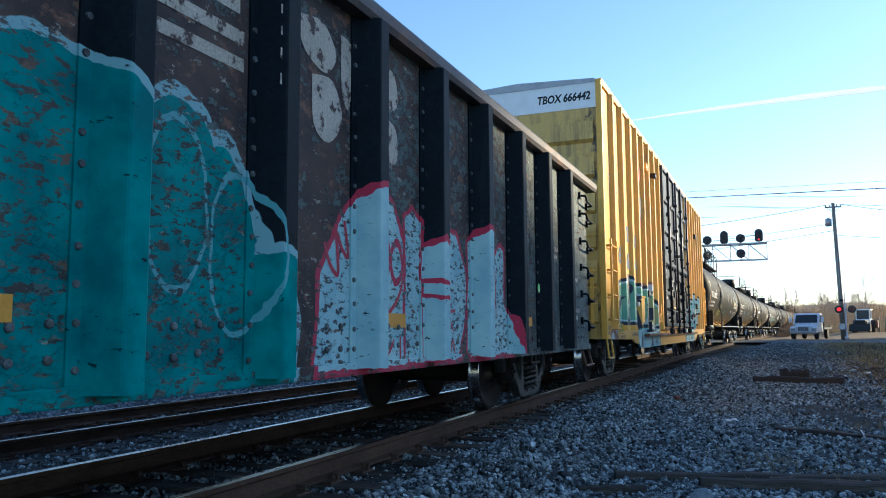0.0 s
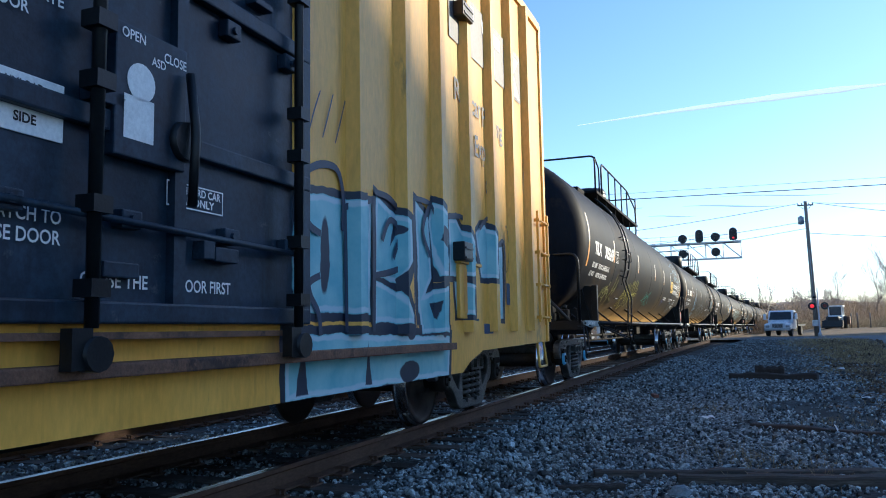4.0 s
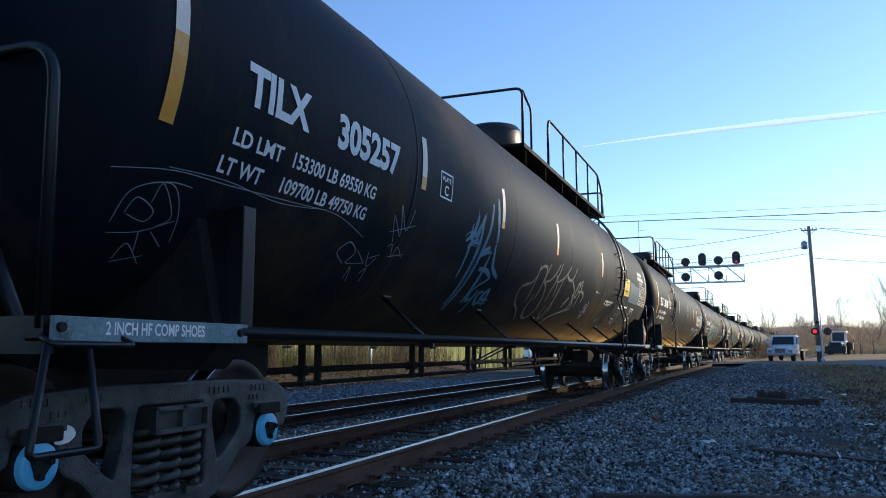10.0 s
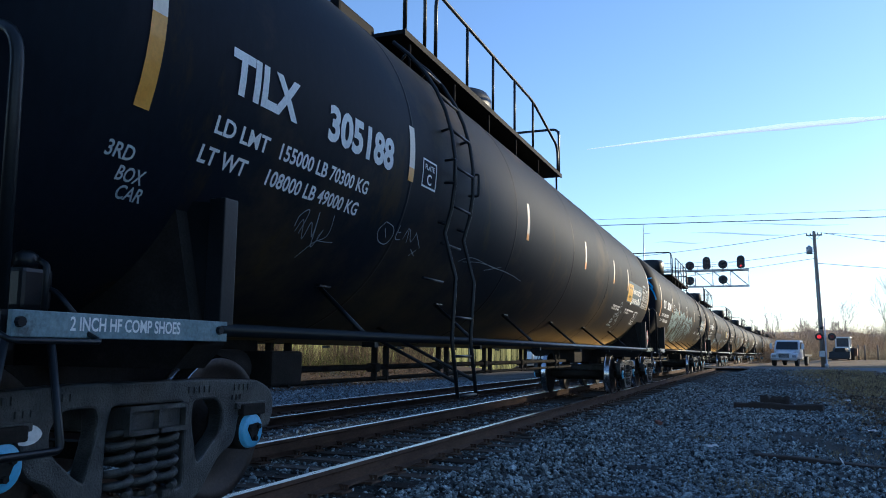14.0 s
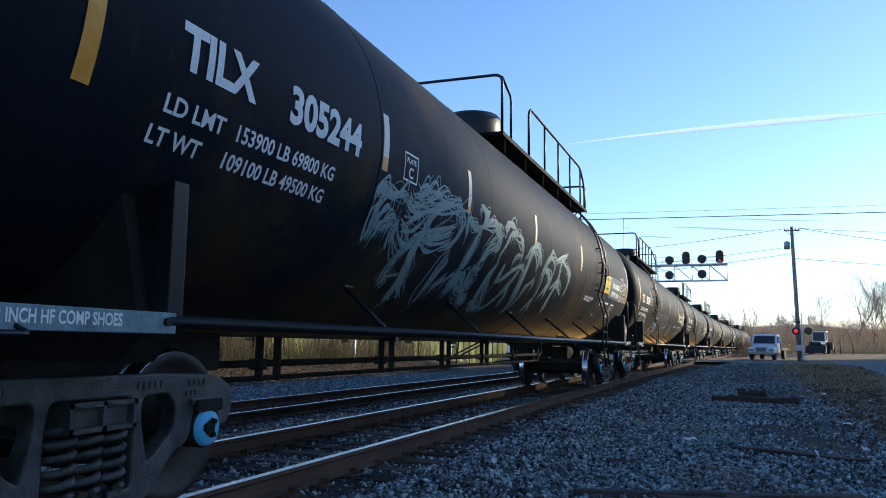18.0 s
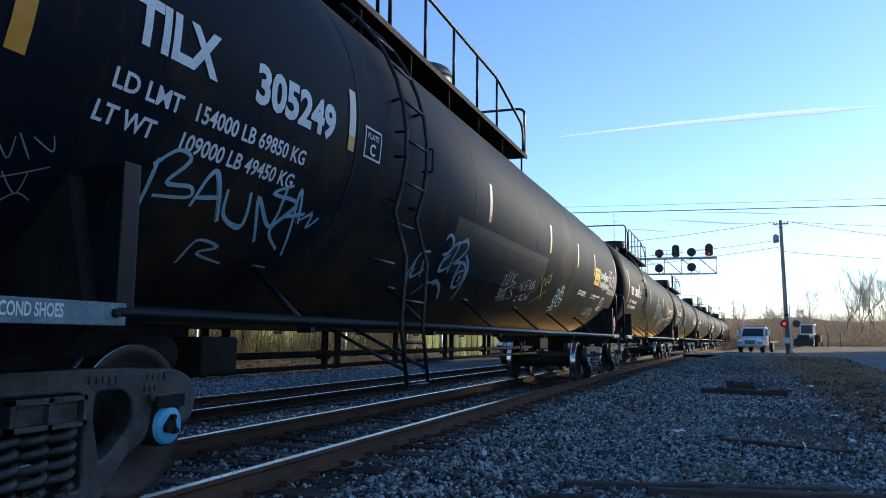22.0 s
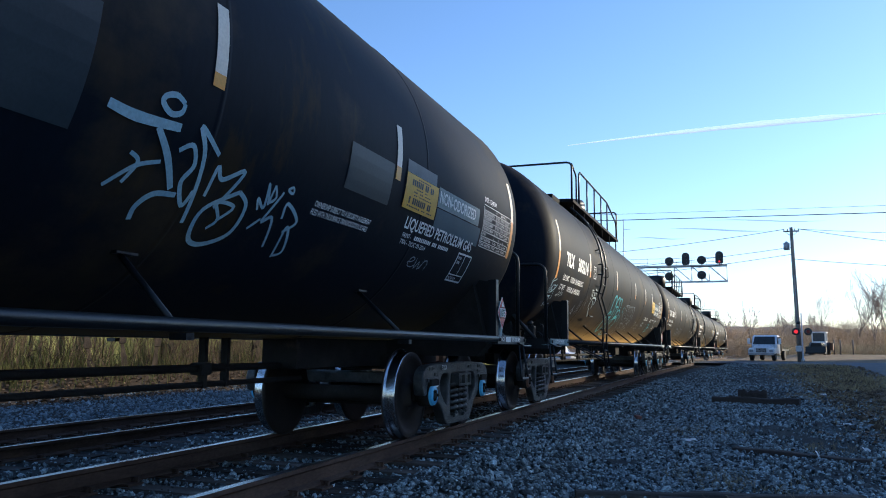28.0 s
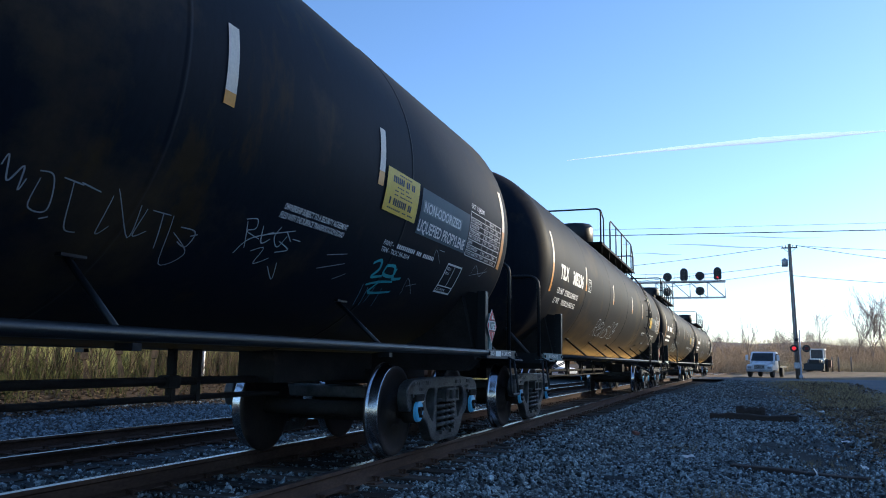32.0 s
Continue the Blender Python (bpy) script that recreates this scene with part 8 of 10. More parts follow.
# contrail high in the sky
bm = bm_new()
rows = []
rg = random.Random(2)
for k in range(41):
    t = k / 40
    az = radians(-10.6 + 21.4 * t)
    el = radians(14.55 + 2.0 * t - 1.55 * t * t)
    c = Vector((math.sin(az) * math.cos(el), math.cos(az) * math.cos(el), math.sin(el))) * 4000
    w = 1.5 + 13 * min(1, t * 1.6) * min(1, (1 - t) * 5) * (1 + rg.uniform(-.15, .15))
    rows.append((c, w))
ring_tube(bm, [c for c, w in rows], [w for c, w in rows], 8)
lone("contrail", bm, M["cloud"], "long white contrail across the blue sky", "contrail", kind="structure")

for az0, az1, e0, e1, wd in ((-3.5, 3.2, 8.4, 8.0, 3.5), (-1.0, 6.5, 8.9, 8.5, 2.5), (-6, -2.5, 7.8, 7.7, 2.5)):
    bm = bm_new()
    pts = []
    for k in range(21):
        t = k / 20
        az, el = radians(az0 + (az1 - az0) * t), radians(e0 + (e1 - e0) * t + .05 * math.sin(6 * t))
        pts.append(Vector((math.sin(az) * math.cos(el), math.cos(az) * math.cos(el), math.sin(el))) * 4000)
    ring_tube(bm, pts, [.3 + wd * math.sin(math.pi * k / 20) for k in range(21)], 6)
    lone("cloud_wisp", bm, M["thincloud"], "faint thin wisp of cloud low in the sky", "cloud", "cloud wisps", kind="structure")
# dead leaves on the verge
rg = np.random.default_rng(23)
p = np.stack([rg.normal(6.6, .8, 3500), rg.uniform(12, 52, 3500)], -1)
p[:, 0] += p[:, 1] ** 2 / (2 * BEND)
gz = ground_z(p[:, 0], p[:, 1]) + .02
a = rg.uniform(0, 6.28, 3500)
s = rg.uniform(.025, .06, 3500)
c4 = [np.stack([p[:, 0] + np.cos(a + g) * s, p[:, 1] + np.sin(a + g) * s, gz + rg.uniform(0, .05, 3500)], -1) for g in (0, 1.4, 3.14, 4.6)]
tagged(new("leaf_litter", mesh_np("leaf_litter", np.stack(c4, 1).reshape(-1, 3), np.arange(14000).reshape(-1, 4), M["leaf"])), "brown dead leaves along the verge of the lane", "leaves", kind="stuff")

# ---- painted tags on the tank cars: loose hand strokes, not letters ----
GLYPHS = [
    [(0, .4), (.5, .6), (.6, .9), (.3, 1), (.1, .6), (.2, .1), (.6, 0), (1, .3)],
    [(0, 0), (.1, .8), (.4, 1), (.6, .6), (.55, 0)],
    [(0, .9), (.6, 1), (.1, .5), (.7, .55), (0, 0), (.8, .1)],
    [(.1, 1), (.15, .2), (.4, 0), (.7, .2), (.75, 1)],
    [(.5, .5), (.6, .6), (.4, .7), (.25, .45), (.5, .2), (.85, .4), (.8, .85), (.4, 1), (.05, .6)],
    [(.8, 1), (.45, .5), (.2, 0)],
    [(.1, 0), (.2, 1), (.7, .95), (.6, .6), (.2, .5), (.9, 0)],
    [(.9, .9), (.4, 1), (.2, .75), (.7, .5), (.7, .1), (.1, 0)],
    [(.5, 0), (.1, .2), (.02, .6), (.3, 1), (.7, .98), (.98, .6), (.85, .15), (.5, 0)],
    [(0, 1), (.2, 0), (.45, .7), (.7, 0), (1, 1)],
]


def tag(car, colour, u, v, w, h, seq, width, lean=.15, seed=0, lift=.007, label="sprayed tag"):
    """A row of stroke figures as wide as w and as high as h."""
    rg = random.Random(seed)
    P = on_tank(lift)
    bm = bm_new()
    step = w / len(seq)
    for k, g in enumerate(seq):
        hh = h * rg.uniform(.8, 1.1)
        v0 = v + rg.uniform(-.08, .08) * h
        pts = [(u + step * (k + a * 1.15) + lean * b * h, v0 + b * hh) for a, b in GLYPHS[g]]
        stroke(bm, pts, width * rg.uniform(.8, 1.15), P, 6, .25)
    part("graffiti_tag", bm, M[colour], car, label)["kind"] = "stuff"


T = TANKS
rg = random.Random(6)
bm = bm_new()
for k in range(750):
    u, v = rg.gauss(7.35, .65), 2.58 + abs(rg.gauss(0, .52))
    if u < 8.9:
        s = rg.uniform(.005, .018)
        stroke(bm, [(u, v), (u + .15 * s, v - rg.uniform(1, 3.2) * s)], s, on_tank(.006), 1)
part("paint_spatter", bm, M["graf"], T[0], "pale blue spatter on the tank side")["kind"] = "stuff"
# hand strokes on the second and fourth tanks
slant_strokes_a = [[(-4.63, 2.03), (-4.53, 2.08), (-4.36, 2.13)], [(-4.41, 2.33), (-4.4, 2.27), (-4.47, 2.05), (-4.46, 1.65)], [(-4.53, 1.97), (-4.45, 2.04), (-4.23, 2.06)], [(-4.24, 2.34), (-4.23, 2.09), (-4.25, 1.83), (-4.25, 1.31)], [(-4.44, 2.16), (-4.53, 2.12), (-4.53, 2.22)], [(-4.3, 2.13), (-4.37, 2.12), (-4.2, 2.35)], [(-3.96, 2.52), (-3.98, 2.25), (-4.08, 1.93), (-4.17, 1.24)], [(-4.11, 1.96), (-3.86, 2.06)], [(-4.1, 1.97), (-3.77, 2.01)], [(-3.79, 2.6), (-3.69, 2.13)], [(-3.71, 2.11), (-3.57, 1.87), (-3.26, 1.75)], [(-3.96, 1.79), (-3.73, 1.8), (-3.49, 1.73)], [(-3.8, 1.97), (-3.83, 1.69), (-3.84, 1.37)]]
slant_strokes_b = [[(-3.49, 1.73), (-3.76, 1.58), (-3.77, 1.43), (-3.66, 1.44), (-3.61, 1.55), (-3.64, 1.22)], [(-3.41, 1.56), (-3.54, 1.51), (-3.45, 1.38), (-3.35, 1.45), (-3.37, 1.55), (-3.37, 1.34)], [(-3.39, 1.47), (-3.27, 1.59), (-3.17, 1.37)], [(-3.35, 1.45), (-3.1, 1.46)]]


def moved(lines):
    return [[(u - .07, v) for u, v in c] for c in lines]


def sprayed_lines(car, colour, width, label, lines, place=None):
    """Hand-drawn lines: a core of uneven width with a thinner overspray beside it."""
    rg = random.Random(len(lines) * 7 + int(width * 1000))
    bm = bm_new()
    for k, c in enumerate(lines):
        stroke(bm, c, width * rg.uniform(.8, 1.1), place or on_tank(.0065 + .0002 * (k % 7)), 6, .3)
        if width > .018 and not place:
            stroke(bm, [(u + rg.gauss(0, width * .3), v + rg.gauss(0, width * .3)) for u, v in c], width * .35, on_tank(.006), 6, .8)
    part("graffiti_tag", bm, M[colour], car, label)["kind"] = "stuff"


def fuzzy(car, lines, colour, width, seed, label):
    """Sprayed lines: each a core stroke with thinner ones beside it."""
    rg = random.Random(seed)
    bm = bm_new()
    for k, c in enumerate(lines):
        stroke(bm, c, width * rg.uniform(.55, .8), on_tank(.007 + .0002 * (k % 7)), 6, .45)
        for j in range(4):
            a, b = rg.gauss(0, width * .35), rg.gauss(0, width * .35)
            stroke(bm, [(u + a + rg.gauss(0, .006), v + b + rg.gauss(0, .006)) for u, v in c], width * rg.uniform(.12, .3), on_tank(.0062), 6, .8)
    part("graffiti_tag", bm, M[colour], car, label)["kind"] = "stuff"


def bundle(car, c, seed, spread=.05):
    """One limb of a feathery figure: a sheaf of thin crossing strokes with drips."""
    rg = random.Random(seed)
    bm = bm_new()
    for j in range(13):
        w = rg.gauss(0, spread * 1.25)
        ph = rg.uniform(0, 6.28)
        pts = []
        for i, (u, v) in enumerate(c):
            e = .35 + .65 * math.sin(math.pi * (i + .3) / (len(c) - .4))
            pts.append((u + w * e * math.cos(ph + i) * 1.3 + rg.gauss(0, .008), v + w * e * math.sin(ph + 1.3 * i) * 1.2 + rg.gauss(0, .008)))
        stroke(bm, pts, rg.choice((.006, .010, .014, .020, .032)), on_tank(.006 + .0003 * j), 6, .7)
    cl = smooth_line(c, 4)
    for j in range(5):
        u, v = rg.choice(cl)
        q = rg.uniform(.06, .20)
        stroke(bm, [(u, v), (u - .015, v - q * .5), (u - .03, v - q)], .012, on_tank(.006), 3, .9)
    part("graffiti_figure", bm, M["featherspray"], car, "pale feathery sprayed limb with drips")


# first tank
blade_tag = [[(-3.97, 1.87), (-3.92, 1.75), (-3.92, 1.46)], [(-3.76, 1.94), (-3.71, 1.81), (-3.79, 1.57)], [(-3.54, 1.97), (-3.51, 1.84), (-3.62, 1.58)], [(-3.3, 1.94), (-3.33, 1.83), (-3.42, 1.62)], [(-3.08, 2.06), (-3.09, 1.88), (-3.19, 1.63)], [(-2.88, 2.09), (-2.9, 1.92), (-2.91, 1.63)], [(-2.63, 2.09), (-2.66, 1.92), (-2.67, 1.61)], [(-2.37, 2.12), (-2.38, 1.96), (-2.32, 1.61)], [(-3.66, 1.68), (-3.42, 1.79), (-2.93, 1.75), (-2.29, 1.78)], [(-3.55, 1.64), (-3.23, 1.79), (-2.74, 1.7), (-2.41, 1.81)], [(-4.01, 1.82), (-4.08, 1.64), (-4.02, 1.45), (-3.91, 1.38), (-3.88, 1.6)], [(-3.76, 1.49), (-3.39, 1.3), (-3.33, 1.65)], [(-3.17, 1.38), (-3.07, 1.65), (-2.76, 1.55)], [(-2.38, 1.48), (-2.12, 1.8), (-2.18, 1.95)], [(-2.82, 1.37), (-2.56, 1.68), (-2.19, 1.57)]]
fuzzy(T[0], moved(blade_tag), "yellowspray", .045, 1, "yellow-green sprayed row of blades with drips")
bm = bm_new()
for c in moved(blade_tag[:8]):
    u, v = c[0]
    blot(bm, [(u - .025, v - .03), (u, v + .05), (u + .025, v - .03), (u, v - .10)], on_tank(.008), 3)
part("graffiti_tag", bm, M["yellowspray"], T[0], "yellow-green sprayed blade tips")["kind"] = "stuff"
fuzzy(T[1], moved(slant_strokes_a + slant_strokes_b), "bluespray", .070, 7, "tall pale blue slanting graffiti strokes")
# third
for tx, u, v in (("3RD", -9.12, 1.80), ("BOX", -9.0, 1.70), ("CAR", -8.95, 1.61)):
    part("chalk_word", write(bm_new(), tx, u, v, .17, .075, on_tank(.006)), M["palespray"], T[2], "hand-written chalk word")
# fourth
for k, c in enumerate([[(-3.86, 2.3), (-3.77, 2.26), (-3.66, 2.21), (-3.53, 2.21), (-3.4, 2.26)], [(-3.42, 2.23), (-3.2, 2.31), (-2.97, 2.37), (-2.77, 2.34), (-2.63, 2.23)], [(-2.97, 2.35), (-2.79, 2.33), (-2.73, 2.2), (-2.76, 2.1)], [(-2.63, 2.22), (-2.67, 2.08), (-2.82, 2.07), (-2.99, 2.04), (-3.08, 1.96), (-3.14, 1.85), (-3.1, 1.75), (-3.02, 1.83)], [(-2.85, 2.22), (-2.99, 2.1), (-3.12, 2.02)], [(-3.42, 2.23), (-3.5, 2.06), (-3.54, 1.88), (-3.59, 1.72)], [(-3.48, 2.17), (-3.56, 2.02), (-3.6, 1.84), (-3.6, 1.71)], [(-3.4, 2.27), (-3.36, 2.34), (-3.24, 2.4)], [(-3.56, 2.39), (-3.5, 2.46), (-3.39, 2.45), (-3.27, 2.42), (-3.22, 2.41)], [(-3.59, 1.69), (-3.75, 1.65), (-3.85, 1.56)], [(-3.59, 1.68), (-3.66, 1.6), (-3.68, 1.5)], [(-3.59, 1.67), (-3.62, 1.54), (-3.59, 1.41)], [(-3.59, 1.65), (-3.55, 1.56), (-3.53, 1.45)]]):
    bundle(T[3], c, 300 + k, 0.042)
for k, c in enumerate([[(-3.6, 1.66), (-3.4, 1.52), (-3.22, 1.47), (-3.05, 1.45)], [(-3.59, 1.69), (-3.44, 1.66), (-3.26, 1.52)], [(-3.05, 1.45), (-2.95, 1.44), (-2.84, 1.33), (-2.86, 1.21)], [(-3.24, 1.5), (-2.97, 1.34), (-2.89, 1.37)], [(-3.04, 1.51), (-3.07, 1.63), (-3.14, 1.6), (-3.04, 1.51)], [(-3.17, 1.51), (-3.25, 1.65), (-3.25, 1.83)], [(-3.88, 2.3), (-3.87, 2.19), (-3.84, 2.08)]]):
    bundle(T[3], c, 320 + k, 0.036)
for k, c in enumerate([[(-1.98, 2.36), (-2.23, 2.32), (-2.34, 2.21), (-2.49, 2.06), (-2.5, 1.9)], [(-2.49, 1.89), (-2.56, 1.75), (-2.44, 1.53), (-2.1, 1.28)], [(-2.52, 1.9), (-2.65, 1.73), (-2.58, 1.51), (-2.41, 1.33)], [(-2.23, 2.31), (-1.97, 2.34), (-1.73, 2.31), (-1.6, 2.22), (-1.55, 2.08)], [(-1.58, 2.12), (-1.81, 2.1), (-1.91, 1.99)], [(-2.1, 1.28), (-2.4, 1.31), (-2.61, 1.37)], [(-2.1, 1.28), (-1.93, 1.38), (-1.8, 1.55), (-1.64, 1.67)], [(-1.67, 1.7), (-1.53, 1.54), (-1.5, 1.38)], [(-2.23, 1.69), (-2.22, 1.85), (-2.19, 1.94)], [(-2.27, 1.69), (-2.09, 1.75), (-1.94, 1.81), (-1.75, 1.93), (-1.44, 2.01), (-1.29, 1.94)], [(-1.8, 1.55), (-1.67, 1.77), (-1.51, 1.93)], [(-2.54, 2.35), (-2.47, 2.34), (-2.4, 2.39), (-2.49, 2.42), (-2.26, 2.45), (-2.04, 2.39)]]):
    bundle(T[3], c, 340 + k, 0.036)
for k, c in enumerate([[(-1.05, 2.31), (-1.14, 2.07), (-1.18, 1.78), (-1.06, 1.49), (-1.07, 1.28)], [(-1.17, 2.23), (-1.19, 2.02), (-1.2, 1.67)], [(-1.01, 1.29), (-0.88, 1.51), (-0.84, 1.72), (-0.6, 1.88), (-0.49, 1.73)], [(-1.39, 2.12), (-1.24, 2.23), (-0.9, 2.32), (-0.64, 2.28), (-0.46, 2.13)], [(-1.03, 2.26), (-0.68, 2.19), (-0.64, 2.02)]]):
    bundle(T[3], c, 360 + k, 0.04)
for k, c in enumerate([[(-0.29, 1.97), (-0.21, 2.17), (0.01, 2.31), (0.32, 2.23), (0.41, 2.04)], [(-0.03, 2.29), (-0.16, 1.99), (-0.1, 1.75), (-0.16, 1.51)], [(0.41, 2.04), (0.28, 1.84), (0.13, 1.64)], [(-0.17, 2.1), (0.26, 1.97), (0.39, 1.67)], [(0.42, 2.27), (0.8, 2.36), (1.18, 2.45)], [(0.8, 2.36), (0.84, 1.97), (0.74, 1.67)], [(0.81, 2.34), (1.35, 2.23), (1.62, 2.08), (1.63, 1.77)], [(0.52, 1.83), (0.86, 1.95), (1.38, 1.79)], [(-0.23, 1.38), (-0.14, 1.56), (0.03, 1.38)], [(0.82, 1.87), (0.8, 1.62), (0.95, 1.42)]]):
    bundle(T[3], c, 380 + k, 0.036)
head = lambda u, v: (u, -9.19 - .705 * math.sqrt(max(0, 1 - (u * u + (v - Z_T) ** 2) / (R_T + .003) ** 2)) - .008, v)
# fifth
bm = bm_new()
patch(bm, -3.6, .9, 1.62, 2.22, on_tank(.004), 4, 6)
part("paint_patch", bm, M["tankpatch"], T[4], "darker touched-up paint")
# sixth
bm = bm_new()
patch(bm, -.1, 2.2, 1.85, 2.42, on_tank(.004), 3, 6)
part("paint_patch", bm, M["panel"], T[5], "dark blue-grey repainted patch")
bm = bm_new()
for pts, wd in (([(2.49, 2.02), (2.68, 2.01), (2.98, 2.03)], 0.055),
               ([(2.83, 2.0), (2.96, 1.9), (3.08, 1.77)], 0.045),
               ([(2.65, 1.71), (2.78, 1.82), (2.93, 1.87)], 0.026),
               ([(2.72, 1.87), (2.79, 1.84), (2.75, 1.74)], 0.026),
               ([(3.14, 1.75), (2.99, 1.73), (2.92, 1.66), (2.93, 1.59)], 0.036),
               ([(3.02, 1.94), (3.11, 1.98), (3.17, 1.9), (3.13, 1.81), (3.22, 1.71), (3.25, 1.79)], 0.032),
               ([(3.33, 1.98), (3.13, 2.07), (3.22, 1.95), (3.3, 1.63)], 0.034),
               ([(3.35, 1.78), (3.36, 1.93), (3.43, 1.88), (3.6, 1.95), (3.47, 1.74)], 0.03),
               ([(3.63, 1.85), (3.4, 1.72), (3.42, 1.57), (3.55, 1.54), (3.73, 1.63), (3.74, 1.79), (3.63, 1.85)], 0.034),
               ([(3.51, 1.63), (3.56, 1.69), (3.48, 1.77), (3.64, 1.77), (3.55, 1.68)], 0.026),
               ([(3.86, 1.79), (3.82, 1.85), (3.91, 1.81), (3.87, 1.94), (3.94, 1.83)], 0.022),
               ([(3.94, 1.94), (3.94, 1.85), (3.99, 1.88), (3.94, 1.94)], 0.022),
               ([(4.05, 1.92), (3.96, 1.74), (4.05, 1.77), (4.13, 1.6)], 0.026),
               ([(3.86, 1.68), (3.94, 1.75)], 0.022),
               ([(4.15, 1.78), (4.14, 1.87), (4.33, 1.79), (4.23, 1.71)], 0.026),
               ([(4.29, 1.55), (4.25, 1.73), (4.3, 1.72), (4.37, 1.6), (4.3, 1.56)], 0.026),
               ([(2.96, 2.13), (2.95, 2.09), (2.88, 2.07), (2.81, 2.1), (2.82, 2.13), (2.89, 2.15), (2.96, 2.13)], 0.034),
               ([(4.15, 1.95), (4.15, 1.93), (4.12, 1.93), (4.09, 1.94), (4.1, 1.95), (4.13, 1.96), (4.15, 1.95)], 0.02)):
    stroke(bm, [(u - .14, 2.0 - (2.0 - v) * 1.2) for u, v in pts], wd, on_tank(.007), 6, .2)
part("graffiti_tag", bm, M["graf"], T[5], "pale blue sprayed tag")
tag(T[5], "thinspray", 6.2, 1.64, .5, .10, [0, 9, 1], .012, seed=35)
# lines in chalk and spray, car by car
for j, tx in enumerate(("WHAT DO", "YOU DO", "WHEN", "THERE'S", "NOTHING TO")):
    part("chalk_word", write(bm_new(), tx, 4.89 - .02 * j, 1.725 - .07 * j, .042 * len(tx), .048, on_tank(.006), -.010), M["palespray"], T[2], "hand-written chalk words")
sprayed_lines(T[0], "dullyellow", 0.04, "faded yellow-green sprayed tag",
              [[(-6.74, 1.72), (-6.71, 1.6), (-6.62, 1.52), (-6.61, 1.62), (-6.65, 1.76)], [(-6.68, 1.74), (-6.61, 1.65), (-6.54, 1.48)], [(-6.51, 1.78), (-6.53, 1.69), (-6.43, 1.62), (-6.39, 1.69), (-6.46, 1.78), (-6.52, 1.78)], [(-6.43, 1.75), (-6.34, 1.77), (-6.26, 1.8)], [(-6.4, 1.64), (-6.38, 1.54), (-6.23, 1.54), (-6.16, 1.65), (-6.13, 1.72), (-6.31, 1.72), (-6.4, 1.64)], [(-6.27, 1.71), (-6.18, 1.53), (-6.06, 1.43)], [(-6.04, 1.72), (-5.94, 1.61), (-5.83, 1.55)], [(-6.08, 1.65), (-5.98, 1.63)], [(-6.16, 1.82), (-6.19, 1.91)]])
sprayed_lines(T[0], "dullyellow", 0.035, "faded slanting sprayed strokes",
              [[(-5.6, 2.11), (-5.64, 1.96), (-5.68, 1.72), (-5.71, 1.5), (-5.66, 1.36)], [(-5.32, 2.01), (-5.39, 1.84), (-5.47, 1.64)], [(-5.61, 1.92), (-5.68, 1.65), (-5.68, 1.46)], [(-5.73, 1.78), (-5.59, 1.73), (-5.33, 1.83)], [(-5.37, 1.95), (-5.39, 1.77), (-5.33, 1.72)], [(-5.51, 1.56), (-5.3, 1.51), (-5.2, 1.44)]])
sprayed_lines(T[0], "dullyellow", 0.012, "thin drips below the sprayed blades",
              [[(-3.15, 1.71), (-3.16, 1.54)], [(-3.02, 1.65), (-3.11, 1.46)], [(-2.93, 1.61), (-3.04, 1.44)], [(-2.84, 1.6), (-2.87, 1.34)], [(-2.75, 1.66), (-2.7, 1.36)], [(-2.65, 1.73), (-2.71, 1.5)], [(-2.49, 1.73), (-2.52, 1.5)], [(-2.51, 1.69), (-2.45, 1.47), (-2.29, 1.39), (-2.14, 1.5), (-2.16, 1.67)], [(-2.38, 1.87), (-2.22, 1.91), (-2.08, 1.81), (-2.04, 1.68), (-2.14, 1.56)], [(-3.37, 1.66), (-3.44, 1.5)], [(-3.45, 1.66), (-3.49, 1.59)]])
sprayed_lines(T[0], "tealspray", 0.028, "teal green scribbled tag",
              [[(-0.36, 1.93), (-0.36, 1.77), (-0.44, 1.69), (-0.66, 1.64), (-0.77, 1.67)], [(-0.3, 1.91), (-0.15, 1.8), (-0.19, 1.7)], [(-0.54, 1.61), (-0.4, 1.81), (-0.42, 1.57)], [(-0.17, 1.93), (-0.06, 1.76), (0.02, 1.52)], [(0.09, 1.88), (0.17, 1.69), (0.19, 1.48)], [(0.23, 1.9), (0.22, 1.75), (0.37, 1.87), (0.52, 1.96), (0.52, 1.73), (0.79, 1.57)], [(-0.27, 1.69), (-0.01, 1.82), (0.31, 1.76)], [(-0.26, 1.59), (0.03, 1.68)], [(0.28, 1.6), (0.55, 1.51)]])
sprayed_lines(T[0], "violetspray", 0.03, "dark violet sprayed tag",
              [[(3.62, 1.77), (3.64, 1.8), (3.7, 1.76), (3.8, 1.62)], [(3.7, 1.76), (3.76, 1.8)], [(3.81, 1.74), (3.81, 1.82), (3.9, 1.84), (3.93, 1.74), (3.96, 1.6)], [(3.87, 1.8), (3.99, 1.66)], [(3.99, 1.86), (4, 1.75), (4.11, 1.75)], [(4.1, 1.86), (4.2, 1.75), (4.22, 1.86)], [(4.34, 1.86), (4.45, 1.79), (4.37, 1.74)]])
